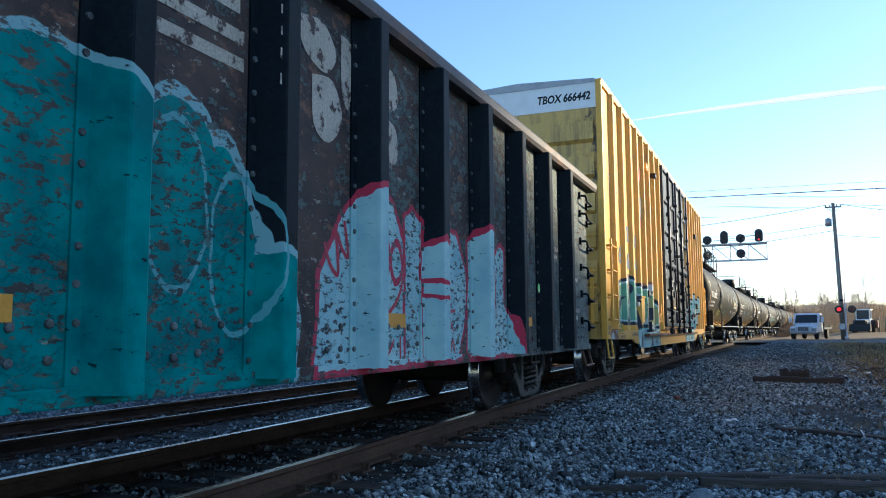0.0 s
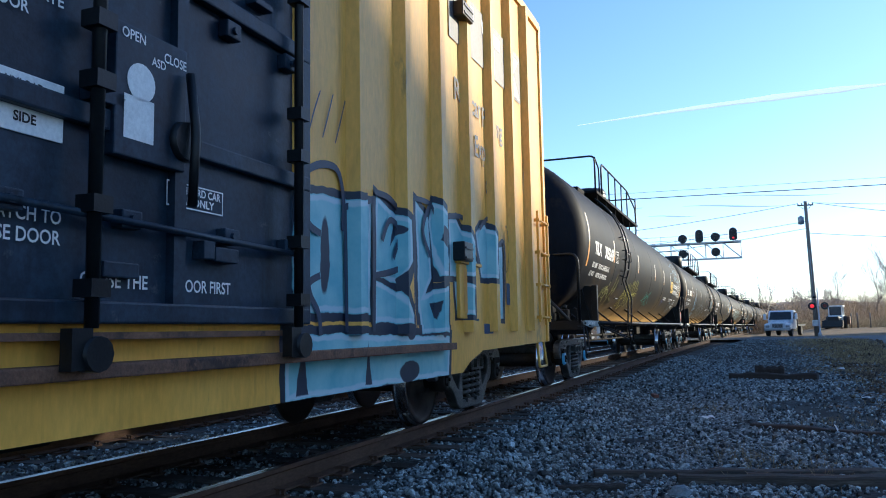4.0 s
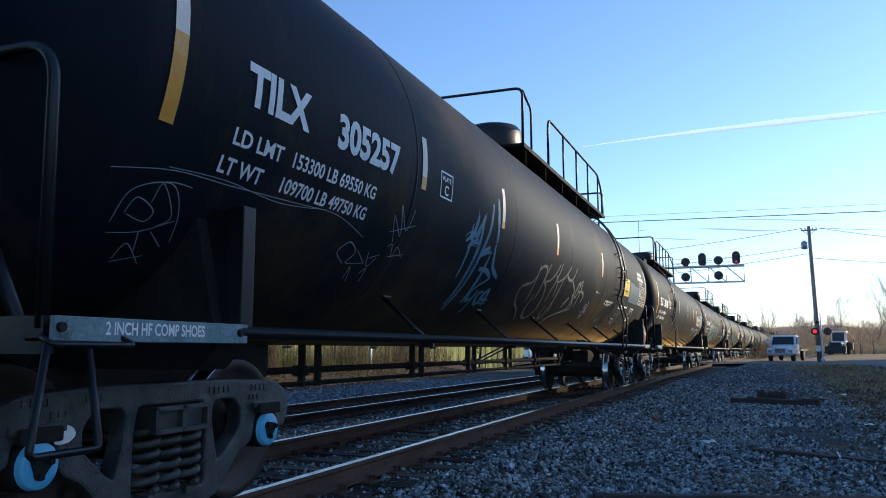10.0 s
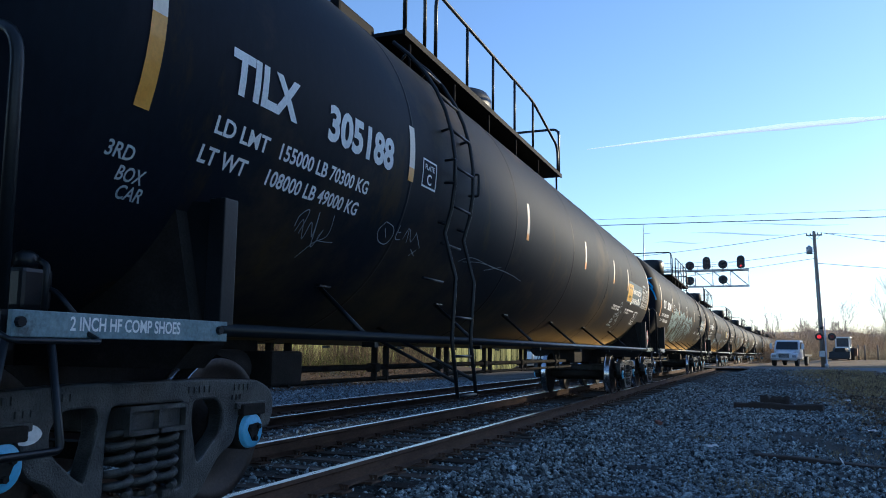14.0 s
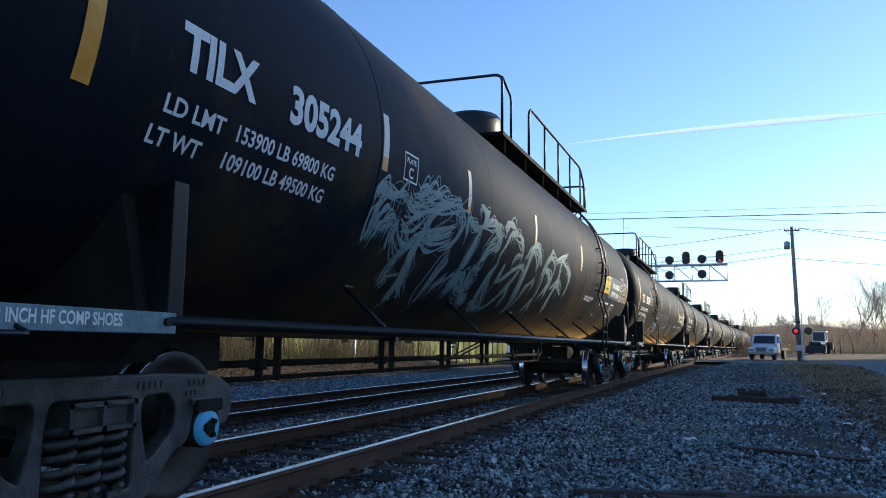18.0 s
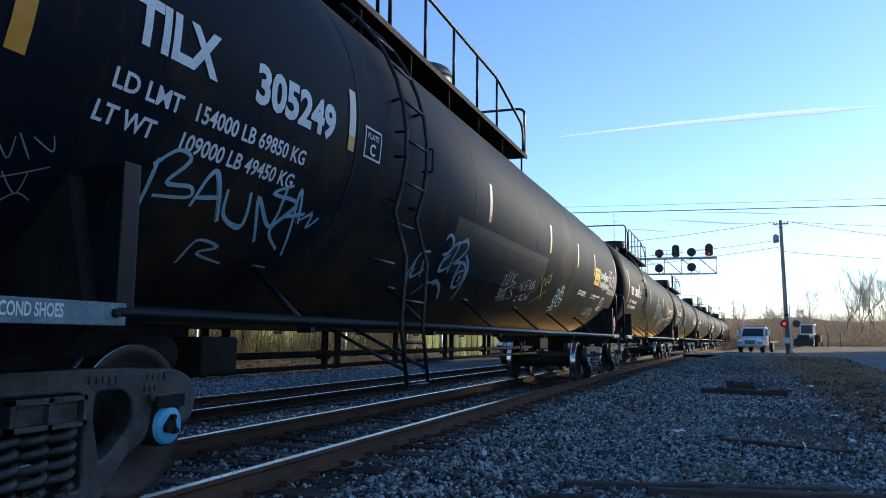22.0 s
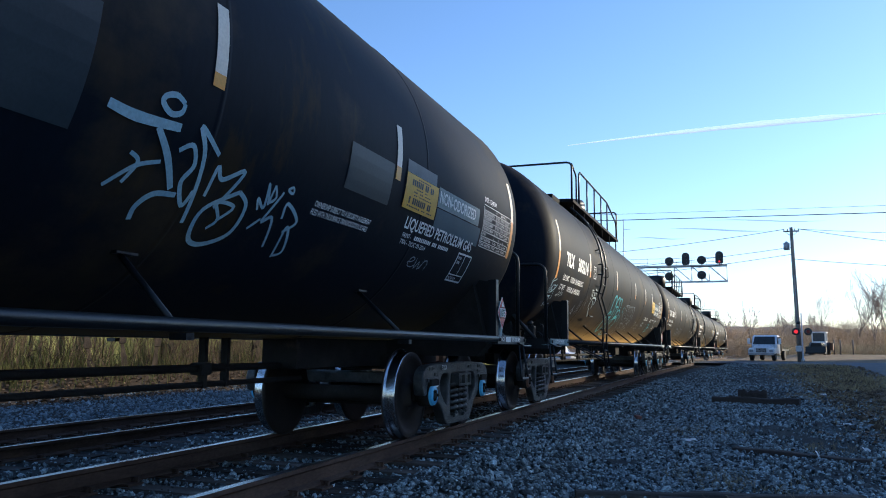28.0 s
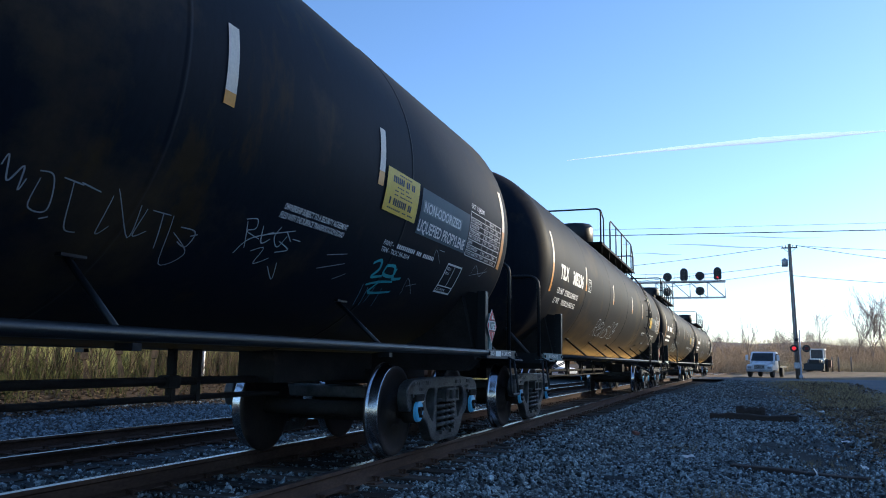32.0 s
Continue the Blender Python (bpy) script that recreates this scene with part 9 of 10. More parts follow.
sprayed_lines(T[0], "bluespray", 0.014, "thin blue fanned strokes",
              [[(6.72, 1.2), (6.68, 1.49), (6.51, 1.8)], [(6.71, 1.23), (6.79, 1.55), (6.74, 1.81)], [(6.71, 1.26), (6.94, 1.51), (7.04, 1.73)], [(6.6, 1.28), (6.51, 1.52), (6.43, 1.75)], [(6.37, 1.6), (6.43, 1.79)], [(6.47, 1.66), (6.64, 1.87)], [(6.71, 1.54), (7.05, 1.63)]])
sprayed_lines(T[1], "thinspray", 0.007, "scratched doodle of faces",
              [[(-9.02, 1.57), (-8.99, 1.66), (-8.85, 1.61), (-8.87, 1.54), (-9, 1.56)], [(-8.89, 1.65), (-8.87, 1.76), (-8.71, 1.6), (-8.77, 1.53)], [(-9.07, 1.5), (-9.05, 1.69), (-8.82, 1.77), (-8.68, 1.64), (-8.61, 1.45)], [(-9.05, 1.44), (-8.86, 1.48), (-8.67, 1.58)], [(-8.9, 1.29), (-8.88, 1.4), (-8.71, 1.28)], [(-8.9, 1.27), (-8.72, 1.34)], [(-8.86, 1.48), (-8.8, 1.35)], [(-8.78, 1.49), (-8.65, 1.41)], [(-8.95, 1.75), (-8.81, 1.78), (-8.67, 1.78)]])
sprayed_lines(T[1], "thinspray", 0.006, "long thin scratches",
              [[(-9.23, 1.77), (-8.84, 1.84), (-8.38, 1.85), (-7.74, 1.87), (-7.2, 1.88), (-6.72, 1.78)], [(-8.89, 1.85), (-8.44, 1.87), (-7.9, 1.84), (-7.36, 1.89)]])
sprayed_lines(T[1], "thinspray", 0.01, "small chalk tag",
              [[(-6.8, 1.54), (-6.96, 1.62), (-6.86, 1.72), (-6.71, 1.65), (-6.76, 1.55), (-6.5, 1.58)], [(-6.69, 1.67), (-6.5, 1.58)], [(-6.52, 1.68), (-6.43, 1.56), (-6.35, 1.65)], [(-6.64, 1.41), (-6.66, 1.53), (-6.57, 1.39)], [(-6.47, 1.48), (-6.41, 1.54), (-6.38, 1.41)], [(-6.47, 1.63), (-6.33, 1.68)]])
sprayed_lines(T[1], "thinspray", 0.009, "small spiky chalk crown",
              [[(-6.23, 1.81), (-6.36, 2.02), (-6.14, 1.87), (-6.28, 2.12), (-6.08, 1.93), (-6.02, 2.12)], [(-6.35, 1.88), (-5.92, 2)], [(-6.27, 1.76), (-6.21, 1.79), (-6.13, 1.68), (-6.1, 1.78), (-5.95, 1.7)], [(-6.19, 1.68), (-5.94, 1.73)]])
sprayed_lines(T[1], "dullspray", 0.045, "grey spiky sprayed tag",
              [[(-1.5, 1.23), (-1.8, 1.4), (-2.07, 1.49), (-2.23, 1.62), (-2.22, 1.74), (-2.03, 1.79), (-1.86, 1.84), (-1.73, 1.97), (-1.73, 2.09)], [(-1.73, 2.09), (-1.73, 1.89), (-1.73, 1.75), (-1.7, 1.57)], [(-1.73, 2.01), (-1.57, 2.09), (-1.37, 2.07), (-1.35, 1.86), (-1.37, 1.58)], [(-1.24, 2.15), (-1.31, 1.92), (-1.13, 1.82), (-1, 1.64), (-1, 1.51)], [(-1.28, 1.89), (-1.01, 1.94), (-0.8, 2.08), (-0.69, 2.2)], [(-1.51, 1.68), (-1.47, 1.44), (-1.27, 1.29), (-1.02, 1.32), (-0.93, 1.47), (-0.98, 1.56)]])
sprayed_lines(T[1], "dullspray", 0.045, "grey spiky sprayed tag",
              [[(-0.55, 2.23), (-0.66, 1.99), (-0.78, 1.76), (-0.75, 1.61)], [(-0.76, 2.03), (-0.56, 1.92), (-0.5, 1.72)], [(-0.62, 1.93), (-0.25, 2.04), (0.02, 2.24)], [(-0.27, 1.99), (-0.35, 1.74), (-0.21, 1.46)], [(-0.56, 1.55), (-0.57, 1.42), (-0.35, 1.31), (-0.34, 1.65), (-0.27, 1.84)], [(0.02, 2.24), (-0.1, 2.09), (0.25, 2.04), (0.46, 2.25)], [(0.3, 2.04), (0.68, 1.88), (0.76, 1.58), (0.29, 1.44), (-0.02, 1.32), (-0.05, 1.19)], [(0.35, 1.58), (0.52, 1.76), (0.34, 1.64)]])

sprayed_lines(T[1], "bluespray", 0.012, "thin blue-white signature",
              [[(3.58, 1.4), (3.62, 1.5), (3.67, 1.52), (3.64, 1.46), (3.77, 1.47)], [(3.7, 1.54), (3.7, 1.43), (3.8, 1.51), (3.82, 1.44)], [(3.82, 1.48), (3.86, 1.55), (3.96, 1.45), (3.99, 1.61), (3.95, 1.63)], [(4.01, 1.43), (3.95, 1.38), (4.06, 1.4)]])
sprayed_lines(T[1], "thinspray", 0.009, "chalk scribble behind the ladder",
              [[(5.18, 1.61), (5.27, 1.7), (5.44, 1.61), (5.33, 1.51), (5.23, 1.5), (5.6, 1.43)], [(5.35, 1.71), (5.6, 1.43)], [(5.4, 1.76), (5.56, 1.71), (5.52, 1.63)], [(5.56, 1.79), (5.71, 1.7), (5.59, 1.68)], [(5.71, 1.7), (5.85, 1.76), (5.69, 1.79)], [(5.75, 1.4), (5.7, 1.57), (5.83, 1.64), (5.89, 1.51)], [(5.29, 1.47), (5.57, 1.51)]])
sprayed_lines(T[1], "dullspray", 0.016, "short upright spray strokes",
              [[(8.73, 1.71), (8.48, 1.87)], [(8.84, 1.72), (8.6, 1.93)], [(8.94, 1.73), (8.73, 1.96)], [(9.06, 1.74), (8.99, 1.92)]])
sprayed_lines(T[1], "thinspray", 0.012, "thin chalk doodle of a bird",
              [[(1.96, 1.81), (1.95, 1.74), (1.94, 1.66), (2.03, 1.69), (2.0, 1.75)], [(2.07, 1.64), (2.03, 1.66), (2.02, 1.69), (2.05, 1.73), (2.07, 1.73), (2.09, 1.7), (2.09, 1.67), (2.07, 1.64)], [(2.09, 1.61), (2.09, 1.6), (2.12, 1.6), (2.13, 1.65), (2.12, 1.7), (2.08, 1.72)], [(2.14, 1.65), (2.18, 1.65), (2.18, 1.62), (2.15, 1.64), (2.11, 1.66)], [(2.07, 1.64), (2.16, 1.61), (2.21, 1.57)], [(2.01, 1.61), (2.05, 1.6), (2.08, 1.61)], [(2.19, 1.58), (2.1, 1.59), (2.07, 1.58), (2.03, 1.56), (2.01, 1.53)], [(2.09, 1.6), (2.13, 1.53), (2.14, 1.45), (2.14, 1.42), (2.17, 1.49), (2.25, 1.56), (2.33, 1.6), (2.37, 1.61), (2.37, 1.6)]])
sprayed_lines(T[1], "thinspray", 0.012, "thin chalk doodle",
              [[(1.86, 1.57), (1.87, 1.58), (1.94, 1.57), (2.01, 1.53), (2.07, 1.47), (2.08, 1.43), (2.06, 1.44), (2.04, 1.48), (2.04, 1.52), (2.07, 1.49)], [(2.09, 1.79), (2.14, 1.77), (2.13, 1.73), (2.18, 1.7), (2.21, 1.71), (2.18, 1.75), (2.12, 1.79), (2.18, 1.75)], [(2.21, 1.7), (2.25, 1.66), (2.25, 1.64)]])
sprayed_lines(T[1], "dullspray", 0.045, "grey sprayed looping letters",
              [[(0.84, 1.89), (0.85, 1.97), (0.88, 2.04), (0.92, 2.06), (0.95, 2.02), (0.96, 1.96), (0.96, 1.88), (0.94, 1.83), (0.9, 1.79), (0.85, 1.8), (0.8, 1.85), (0.78, 1.91), (0.79, 1.98), (0.84, 2.04), (0.9, 2.06)], [(0.96, 1.96), (0.96, 1.86), (0.94, 1.78)], [(0.99, 1.98), (1.0, 2.04), (1.05, 2.09), (1.09, 2.06), (1.12, 1.97), (1.13, 1.89), (1.13, 1.77), (1.13, 1.68), (1.13, 1.63)], [(0.97, 1.88), (1.03, 1.91), (1.13, 1.92), (1.24, 1.92), (1.34, 1.91), (1.43, 1.87), (1.47, 1.83), (1.46, 1.77), (1.44, 1.74)], [(0.64, 1.84), (0.72, 1.79), (0.82, 1.74), (0.9, 1.68), (0.93, 1.63), (0.92, 1.58), (0.86, 1.55), (0.79, 1.53)]])
sprayed_lines(T[1], "palespray", 0.016, "flaked pale paint specks",
              [[(2.37, 2.01), (2.46, 2.01), (2.54, 2.0)], [(2.51, 2.02), (2.54, 2.01)], [(2.67, 2.01), (2.72, 2.0)], [(2.61, 2.0), (2.64, 2.0)]])
sprayed_lines(T[2], "thinspray", 0.01, "circled figure and chalk word",
              [[(-6.33, 1.94), (-6.19, 1.92), (-6.14, 1.85), (-6.2, 1.77), (-6.33, 1.78), (-6.4, 1.86), (-6.33, 1.94)], [(-6.31, 1.89), (-6.24, 1.82)], [(-6.08, 1.95), (-6.08, 1.84), (-5.99, 1.84)], [(-6.07, 1.89), (-6.02, 1.9)], [(-5.95, 1.85), (-5.91, 1.95), (-5.86, 1.83)], [(-5.88, 1.95), (-5.79, 1.85), (-5.74, 1.93)], [(-5.75, 1.94), (-5.57, 1.82)], [(-5.72, 1.79), (-5.6, 1.74)], [(-5.7, 1.73), (-5.61, 1.8)]])
sprayed_lines(T[2], "thinspray", 0.008, "chalk signature",
              [[(-7.44, 1.68), (-7.41, 1.77), (-7.32, 1.64), (-7.31, 1.77), (-7.22, 1.67), (-7.27, 1.85), (-7.17, 1.6), (-7.13, 1.74), (-7.14, 1.66), (-6.94, 1.67)], [(-7.26, 1.5), (-7.17, 1.63), (-7.05, 1.71), (-7.08, 1.86)], [(-7.47, 1.71), (-7.47, 1.79), (-7.39, 1.84), (-7.39, 1.67)]])
sprayed_lines(T[2], "thinspray", 0.007, "long thin scratches",
              [[(-4.6, 1.81), (-4.28, 1.89), (-3.54, 1.86), (-3.06, 1.86), (-2.37, 1.81)], [(-4.48, 1.82), (-3.87, 1.87), (-2.62, 1.84)], [(-3.8, 1.8), (-3.28, 1.9)]])
sprayed_lines(T[2], "palespray", 0.01, "chalk speech bubble doodle",
              [[(5.05, 1.92), (5.07, 1.97), (5.14, 2.02), (5.24, 2.01), (5.28, 1.96), (5.34, 1.94), (5.38, 1.83)], [(5.21, 1.95), (5.17, 1.84), (5.21, 1.72), (5.26, 1.73), (5.26, 1.87), (5.21, 1.95)], [(5.44, 1.51), (5.36, 1.59), (5.33, 1.72), (5.42, 1.72), (5.48, 1.58), (5.44, 1.51)], [(5.17, 1.61), (5.32, 1.62), (5.42, 1.72), (5.38, 1.62), (5.23, 1.61)], [(5.48, 1.63), (5.57, 1.51), (5.49, 1.42), (5.39, 1.41)], [(5.41, 1.81), (5.45, 1.72)], [(5.44, 1.81), (5.48, 1.82), (5.48, 1.78), (5.45, 1.8), (5.49, 1.83), (5.53, 1.76)]])
for k, c in enumerate([[(-6.07, 2.16), (-5.97, 2.18), (-5.97, 2.22), (-6.05, 2.18), (-6.05, 2.11)], [(-5.97, 2.22), (-5.85, 2.19), (-5.65, 2.2), (-5.54, 2.19)], [(-5.81, 2.19), (-5.94, 2.1), (-5.99, 1.98), (-5.99, 1.78)], [(-5.83, 2.06), (-5.9, 1.98), (-5.91, 1.89), (-5.97, 1.9)], [(-5.87, 1.79), (-5.86, 1.92), (-5.73, 2.01), (-5.62, 1.99)], [(-5.67, 1.94), (-5.81, 1.86)], [(-5.55, 1.99), (-5.58, 1.86), (-5.56, 1.76)], [(-5.55, 1.98), (-5.42, 1.87), (-5.22, 1.79), (-5.09, 1.85)]]):
    bundle(T[3], c, 540 + k)
for k, c in enumerate([[(-5.52, 2.2), (-5.35, 2.13), (-5.11, 2.15), (-4.63, 2.26), (-4.3, 2.33), (-4.14, 2.28), (-4.02, 2.19), (-4.18, 1.96), (-4.4, 1.88)], [(-5.4, 2.24), (-5.25, 2.24), (-4.96, 2.34), (-4.73, 2.37), (-4.52, 2.32)], [(-5.27, 2.3), (-5.09, 2.39), (-4.96, 2.35)], [(-5.39, 1.98), (-5.26, 2.05), (-5, 2.15)], [(-4.52, 2.32), (-4.84, 2.17), (-4.96, 1.98), (-5.04, 1.79), (-4.93, 1.59), (-4.75, 1.38)], [(-5.2, 1.79), (-4.99, 1.94), (-4.58, 2.05), (-4.22, 2.14)], [(-4.91, 1.9), (-4.65, 1.96), (-4.3, 2.03)]]):
    bundle(T[3], c, 550 + k)
for k, c in enumerate([[(-5.23, 1.77), (-5.29, 1.6), (-5.22, 1.47), (-5.12, 1.43)], [(-5.02, 1.69), (-4.87, 1.32), (-4.81, 1.18)], [(-4.89, 1.49), (-4.62, 1.28)], [(-4.15, 1.87), (-4.22, 1.72), (-4.24, 1.5), (-4.16, 1.23)], [(-3.91, 1.59), (-4.03, 1.43)], [(-4.98, 1.92), (-4.62, 1.91), (-4.28, 2)]]):
    bundle(T[3], c, 560 + k)
sprayed_lines(T[4], "graf", 0.034, "pale blue sprayed tag",
              [[(-8.05, 1.83), (-8.04, 1.72), (-8.02, 1.56)], [(-8.07, 1.79), (-7.94, 1.9), (-7.82, 1.87), (-7.92, 1.72), (-7.73, 1.73), (-7.71, 1.67), (-7.97, 1.63)], [(-7.66, 1.62), (-7.63, 1.81), (-7.55, 1.84), (-7.36, 1.57)], [(-7.65, 1.68), (-7.44, 1.72)], [(-7.42, 1.78), (-7.34, 1.62), (-7.14, 1.56), (-7.13, 1.65), (-7.2, 1.8)], [(-6.89, 1.49), (-7.11, 1.79), (-6.84, 1.62), (-6.85, 1.9)], [(-6.79, 1.93), (-6.97, 1.84), (-6.67, 1.82), (-6.81, 1.6), (-6.6, 1.47)], [(-6.49, 1.43), (-6.67, 1.82), (-6.67, 1.91), (-6.54, 1.69)], [(-6.75, 1.71), (-6.52, 1.77)]])
sprayed_lines(T[4], "graf", 0.026, "pale blue sprayed strokes",
              [[(-6.56, 1.71), (-6.43, 1.78), (-6.42, 1.68), (-6.32, 1.77)], [(-7.43, 1.23), (-7.41, 1.42), (-7.19, 1.4), (-7.33, 1.33), (-7.04, 1.28)]])
sprayed_lines(T[4], "thinspray", 0.009, "chalk scribble",
              [[(-9.05, 1.6), (-9.08, 1.73), (-9, 1.73), (-9, 1.59), (-8.9, 1.64)], [(-8.97, 1.74), (-8.85, 1.63), (-8.86, 1.73)], [(-8.85, 1.75), (-8.75, 1.65)], [(-8.78, 1.75), (-8.66, 1.71), (-8.69, 1.78)], [(-9.05, 1.53), (-8.89, 1.52), (-8.63, 1.64)], [(-8.97, 1.47), (-8.91, 1.55), (-8.77, 1.43)], [(-8.84, 1.57), (-8.72, 1.48), (-8.72, 1.59)], [(-8.8, 1.37), (-8.72, 1.48), (-8.63, 1.46)]])
sprayed_lines(T[4], "graf", 0.036, "pale blue sprayed loops",
              [[(2.41, 1.69), (2.4, 1.73), (2.37, 1.76), (2.36, 1.79), (2.38, 1.8), (2.44, 1.8), (2.51, 1.78), (2.56, 1.74), (2.6, 1.7), (2.61, 1.67)], [(2.57, 1.69), (2.51, 1.68), (2.45, 1.68), (2.4, 1.67), (2.39, 1.63), (2.42, 1.59), (2.49, 1.56), (2.55, 1.54), (2.59, 1.55), (2.6, 1.58), (2.58, 1.63), (2.57, 1.67), (2.61, 1.68)], [(2.62, 1.59), (2.59, 1.64), (2.58, 1.69), (2.6, 1.74), (2.64, 1.77), (2.7, 1.78), (2.75, 1.76), (2.78, 1.72), (2.79, 1.67), (2.79, 1.62), (2.78, 1.57), (2.74, 1.54), (2.68, 1.54), (2.63, 1.57)]])
sprayed_lines(T[4], "graf", 0.032, "pale blue sprayed loops",
              [[(2.68, 1.74), (2.7, 1.67), (2.72, 1.58)], [(2.71, 1.83), (2.64, 1.84), (2.59, 1.85), (2.6, 1.87), (2.65, 1.88), (2.72, 1.88), (2.79, 1.85), (2.82, 1.82), (2.81, 1.79), (2.75, 1.78), (2.68, 1.8), (2.63, 1.81)], [(2.75, 1.75), (2.79, 1.77), (2.85, 1.77), (2.92, 1.76), (2.96, 1.73), (2.93, 1.69)], [(2.8, 1.66), (2.89, 1.65), (3.0, 1.64), (3.12, 1.62)], [(3.0, 1.65), (3.08, 1.63), (3.13, 1.6)], [(2.84, 1.53), (2.79, 1.57), (2.79, 1.61), (2.83, 1.65), (2.91, 1.65), (2.97, 1.65)], [(2.8, 1.56), (2.85, 1.51), (2.93, 1.49), (3.01, 1.48), (3.08, 1.49), (3.12, 1.51), (3.1, 1.55), (3.03, 1.58), (2.95, 1.58)]])
sprayed_lines(T[4], "graf", 0.034, "pale blue sprayed strokes",
              [[(2.61, 1.5), (2.62, 1.51), (2.64, 1.48), (2.68, 1.47), (2.72, 1.43), (2.71, 1.41)], [(2.63, 1.49), (2.69, 1.48)], [(2.47, 1.42), (2.53, 1.44), (2.61, 1.44), (2.69, 1.45)], [(2.69, 1.49), (2.77, 1.46), (2.84, 1.42), (2.91, 1.37)], [(2.69, 1.31), (2.69, 1.35), (2.72, 1.38), (2.8, 1.39), (2.88, 1.38)]])
sprayed_lines(T[4], "graf", 0.042, "pale blue sprayed loops",
              [[(-3.76, 1.94), (-3.73, 1.99), (-3.64, 2), (-3.52, 1.94), (-3.52, 1.86), (-3.62, 1.8), (-3.69, 1.79)], [(-3.48, 1.89), (-3.58, 1.78), (-3.59, 1.68), (-3.54, 1.61), (-3.44, 1.62), (-3.34, 1.68)], [(-3.58, 1.72), (-3.47, 1.81)], [(-3.48, 1.9), (-3.38, 1.96), (-3.33, 1.93), (-3.34, 1.77), (-3.29, 1.6)], [(-3.37, 1.94), (-3.24, 1.99), (-3.11, 2), (-3.04, 1.93), (-3.12, 1.83), (-3.28, 1.72)], [(-3.22, 1.72), (-3.06, 1.76), (-3.03, 1.66), (-2.98, 1.55)]])
sprayed_lines(T[4], "graf", 0.042, "pale blue sprayed loops",
              [[(-3, 1.86), (-2.8, 1.77), (-2.67, 1.65), (-2.58, 1.46), (-2.5, 1.28)], [(-3.18, 1.76), (-2.89, 1.75), (-2.72, 1.64), (-2.69, 1.48), (-2.84, 1.45), (-2.95, 1.55), (-2.94, 1.65), (-2.81, 1.68)], [(-2.83, 1.53), (-2.79, 1.57), (-2.85, 1.61)], [(-3.51, 1.47), (-3.35, 1.47), (-3.14, 1.39), (-2.94, 1.25)], [(-3.49, 1.44), (-3.42, 1.49), (-3.2, 1.42)]])
sprayed_lines(T[4], "graf", 0.034, "pale blue sprayed strokes",
              [[(-4.03, 1.78), (-4.25, 1.72), (-4.24, 1.45), (-4.16, 1.57)], [(-4.26, 1.65), (-4.12, 1.47), (-3.92, 1.6)], [(-4.13, 1.74), (-3.92, 1.49)], [(-4.24, 1.45), (-4.21, 1.4)], [(-3.75, 1.27), (-3.61, 1.44), (-3.38, 1.44)]])
sprayed_lines(T[4], "palespray", 0.022, "pale hand-painted marks",
              [[(-1.17, 1.75), (-1.08, 1.77), (-1.07, 1.62), (-0.96, 1.66)], [(-0.99, 1.85), (-0.91, 1.66), (-0.82, 1.68), (-0.89, 1.86)], [(-0.78, 1.84), (-0.66, 1.68)], [(-0.61, 1.85), (-0.72, 1.74), (-0.5, 1.7)], [(-1.07, 1.55), (-0.97, 1.56), (-0.83, 1.38)], [(-0.93, 1.59), (-0.73, 1.37)], [(-0.83, 1.61), (-0.63, 1.38)], [(-0.73, 1.6), (-0.55, 1.42), (-0.43, 1.46)], [(-0.43, 1.64), (-0.5, 1.58), (-0.26, 1.51), (-0.33, 1.42)], [(-0.95, 1.42), (-0.64, 1.49)], [(-1, 1.49), (-0.46, 1.71)]])
sprayed_lines(T[4], "palespray", 0.02, "pale hand-painted letters",
              [[(-0.05, 1.59), (-0.04, 1.76)], [(-0.19, 1.72), (0.08, 1.61)], [(0.2, 1.62), (0.09, 1.77), (0.23, 1.81)], [(0.13, 1.7), (0.26, 1.73)], [(0.4, 1.67), (0.31, 1.81)], [(0.33, 1.81), (0.44, 1.68), (0.53, 1.7)], [(0.56, 1.83), (0.45, 1.79), (0.51, 1.7), (0.62, 1.71)], [(0.47, 1.74), (0.57, 1.77)], [(0.55, 1.82), (0.53, 1.75), (0.66, 1.73), (0.56, 1.68)], [(0.07, 1.52), (-0.02, 1.47), (0.11, 1.42), (0.17, 1.45)], [(0.25, 1.43), (0.17, 1.54), (0.27, 1.53), (0.24, 1.48), (0.39, 1.45)], [(0.38, 1.58), (0.31, 1.55), (0.4, 1.46), (0.51, 1.49)], [(0.4, 1.58), (0.53, 1.48), (0.52, 1.55), (0.66, 1.49), (0.57, 1.61)]])
sprayed_lines(T[4], "yellowspray", 0.018, "yellow sprayed word, crossed out",
              [[(1.13, 1.75), (1.02, 1.91), (1.3, 1.8), (1.19, 1.96)], [(1.3, 1.98), (1.32, 1.88), (1.49, 1.87), (1.44, 1.96), (1.3, 1.98)], [(1.38, 2.06), (1.45, 1.9)], [(1.01, 1.45), (1.58, 1.73)], [(0.82, 1.92), (1.51, 1.53)]])
sprayed_lines(T[4], "graf", 0.03, "pale blue sprayed word",
              [[(6, 1.63), (6.06, 1.42), (6.24, 1.47)], [(6.2, 1.57), (6.32, 1.59)], [(6.26, 1.58), (6.33, 1.44)], [(6.3, 1.41), (6.41, 1.45)], [(6.51, 1.47), (6.49, 1.62), (6.58, 1.5), (6.62, 1.62), (6.79, 1.44)], [(6.87, 1.59), (6.81, 1.51), (6.9, 1.43), (7.04, 1.43), (6.94, 1.55), (6.87, 1.59)], [(6.99, 1.39), (7.07, 1.34)]])
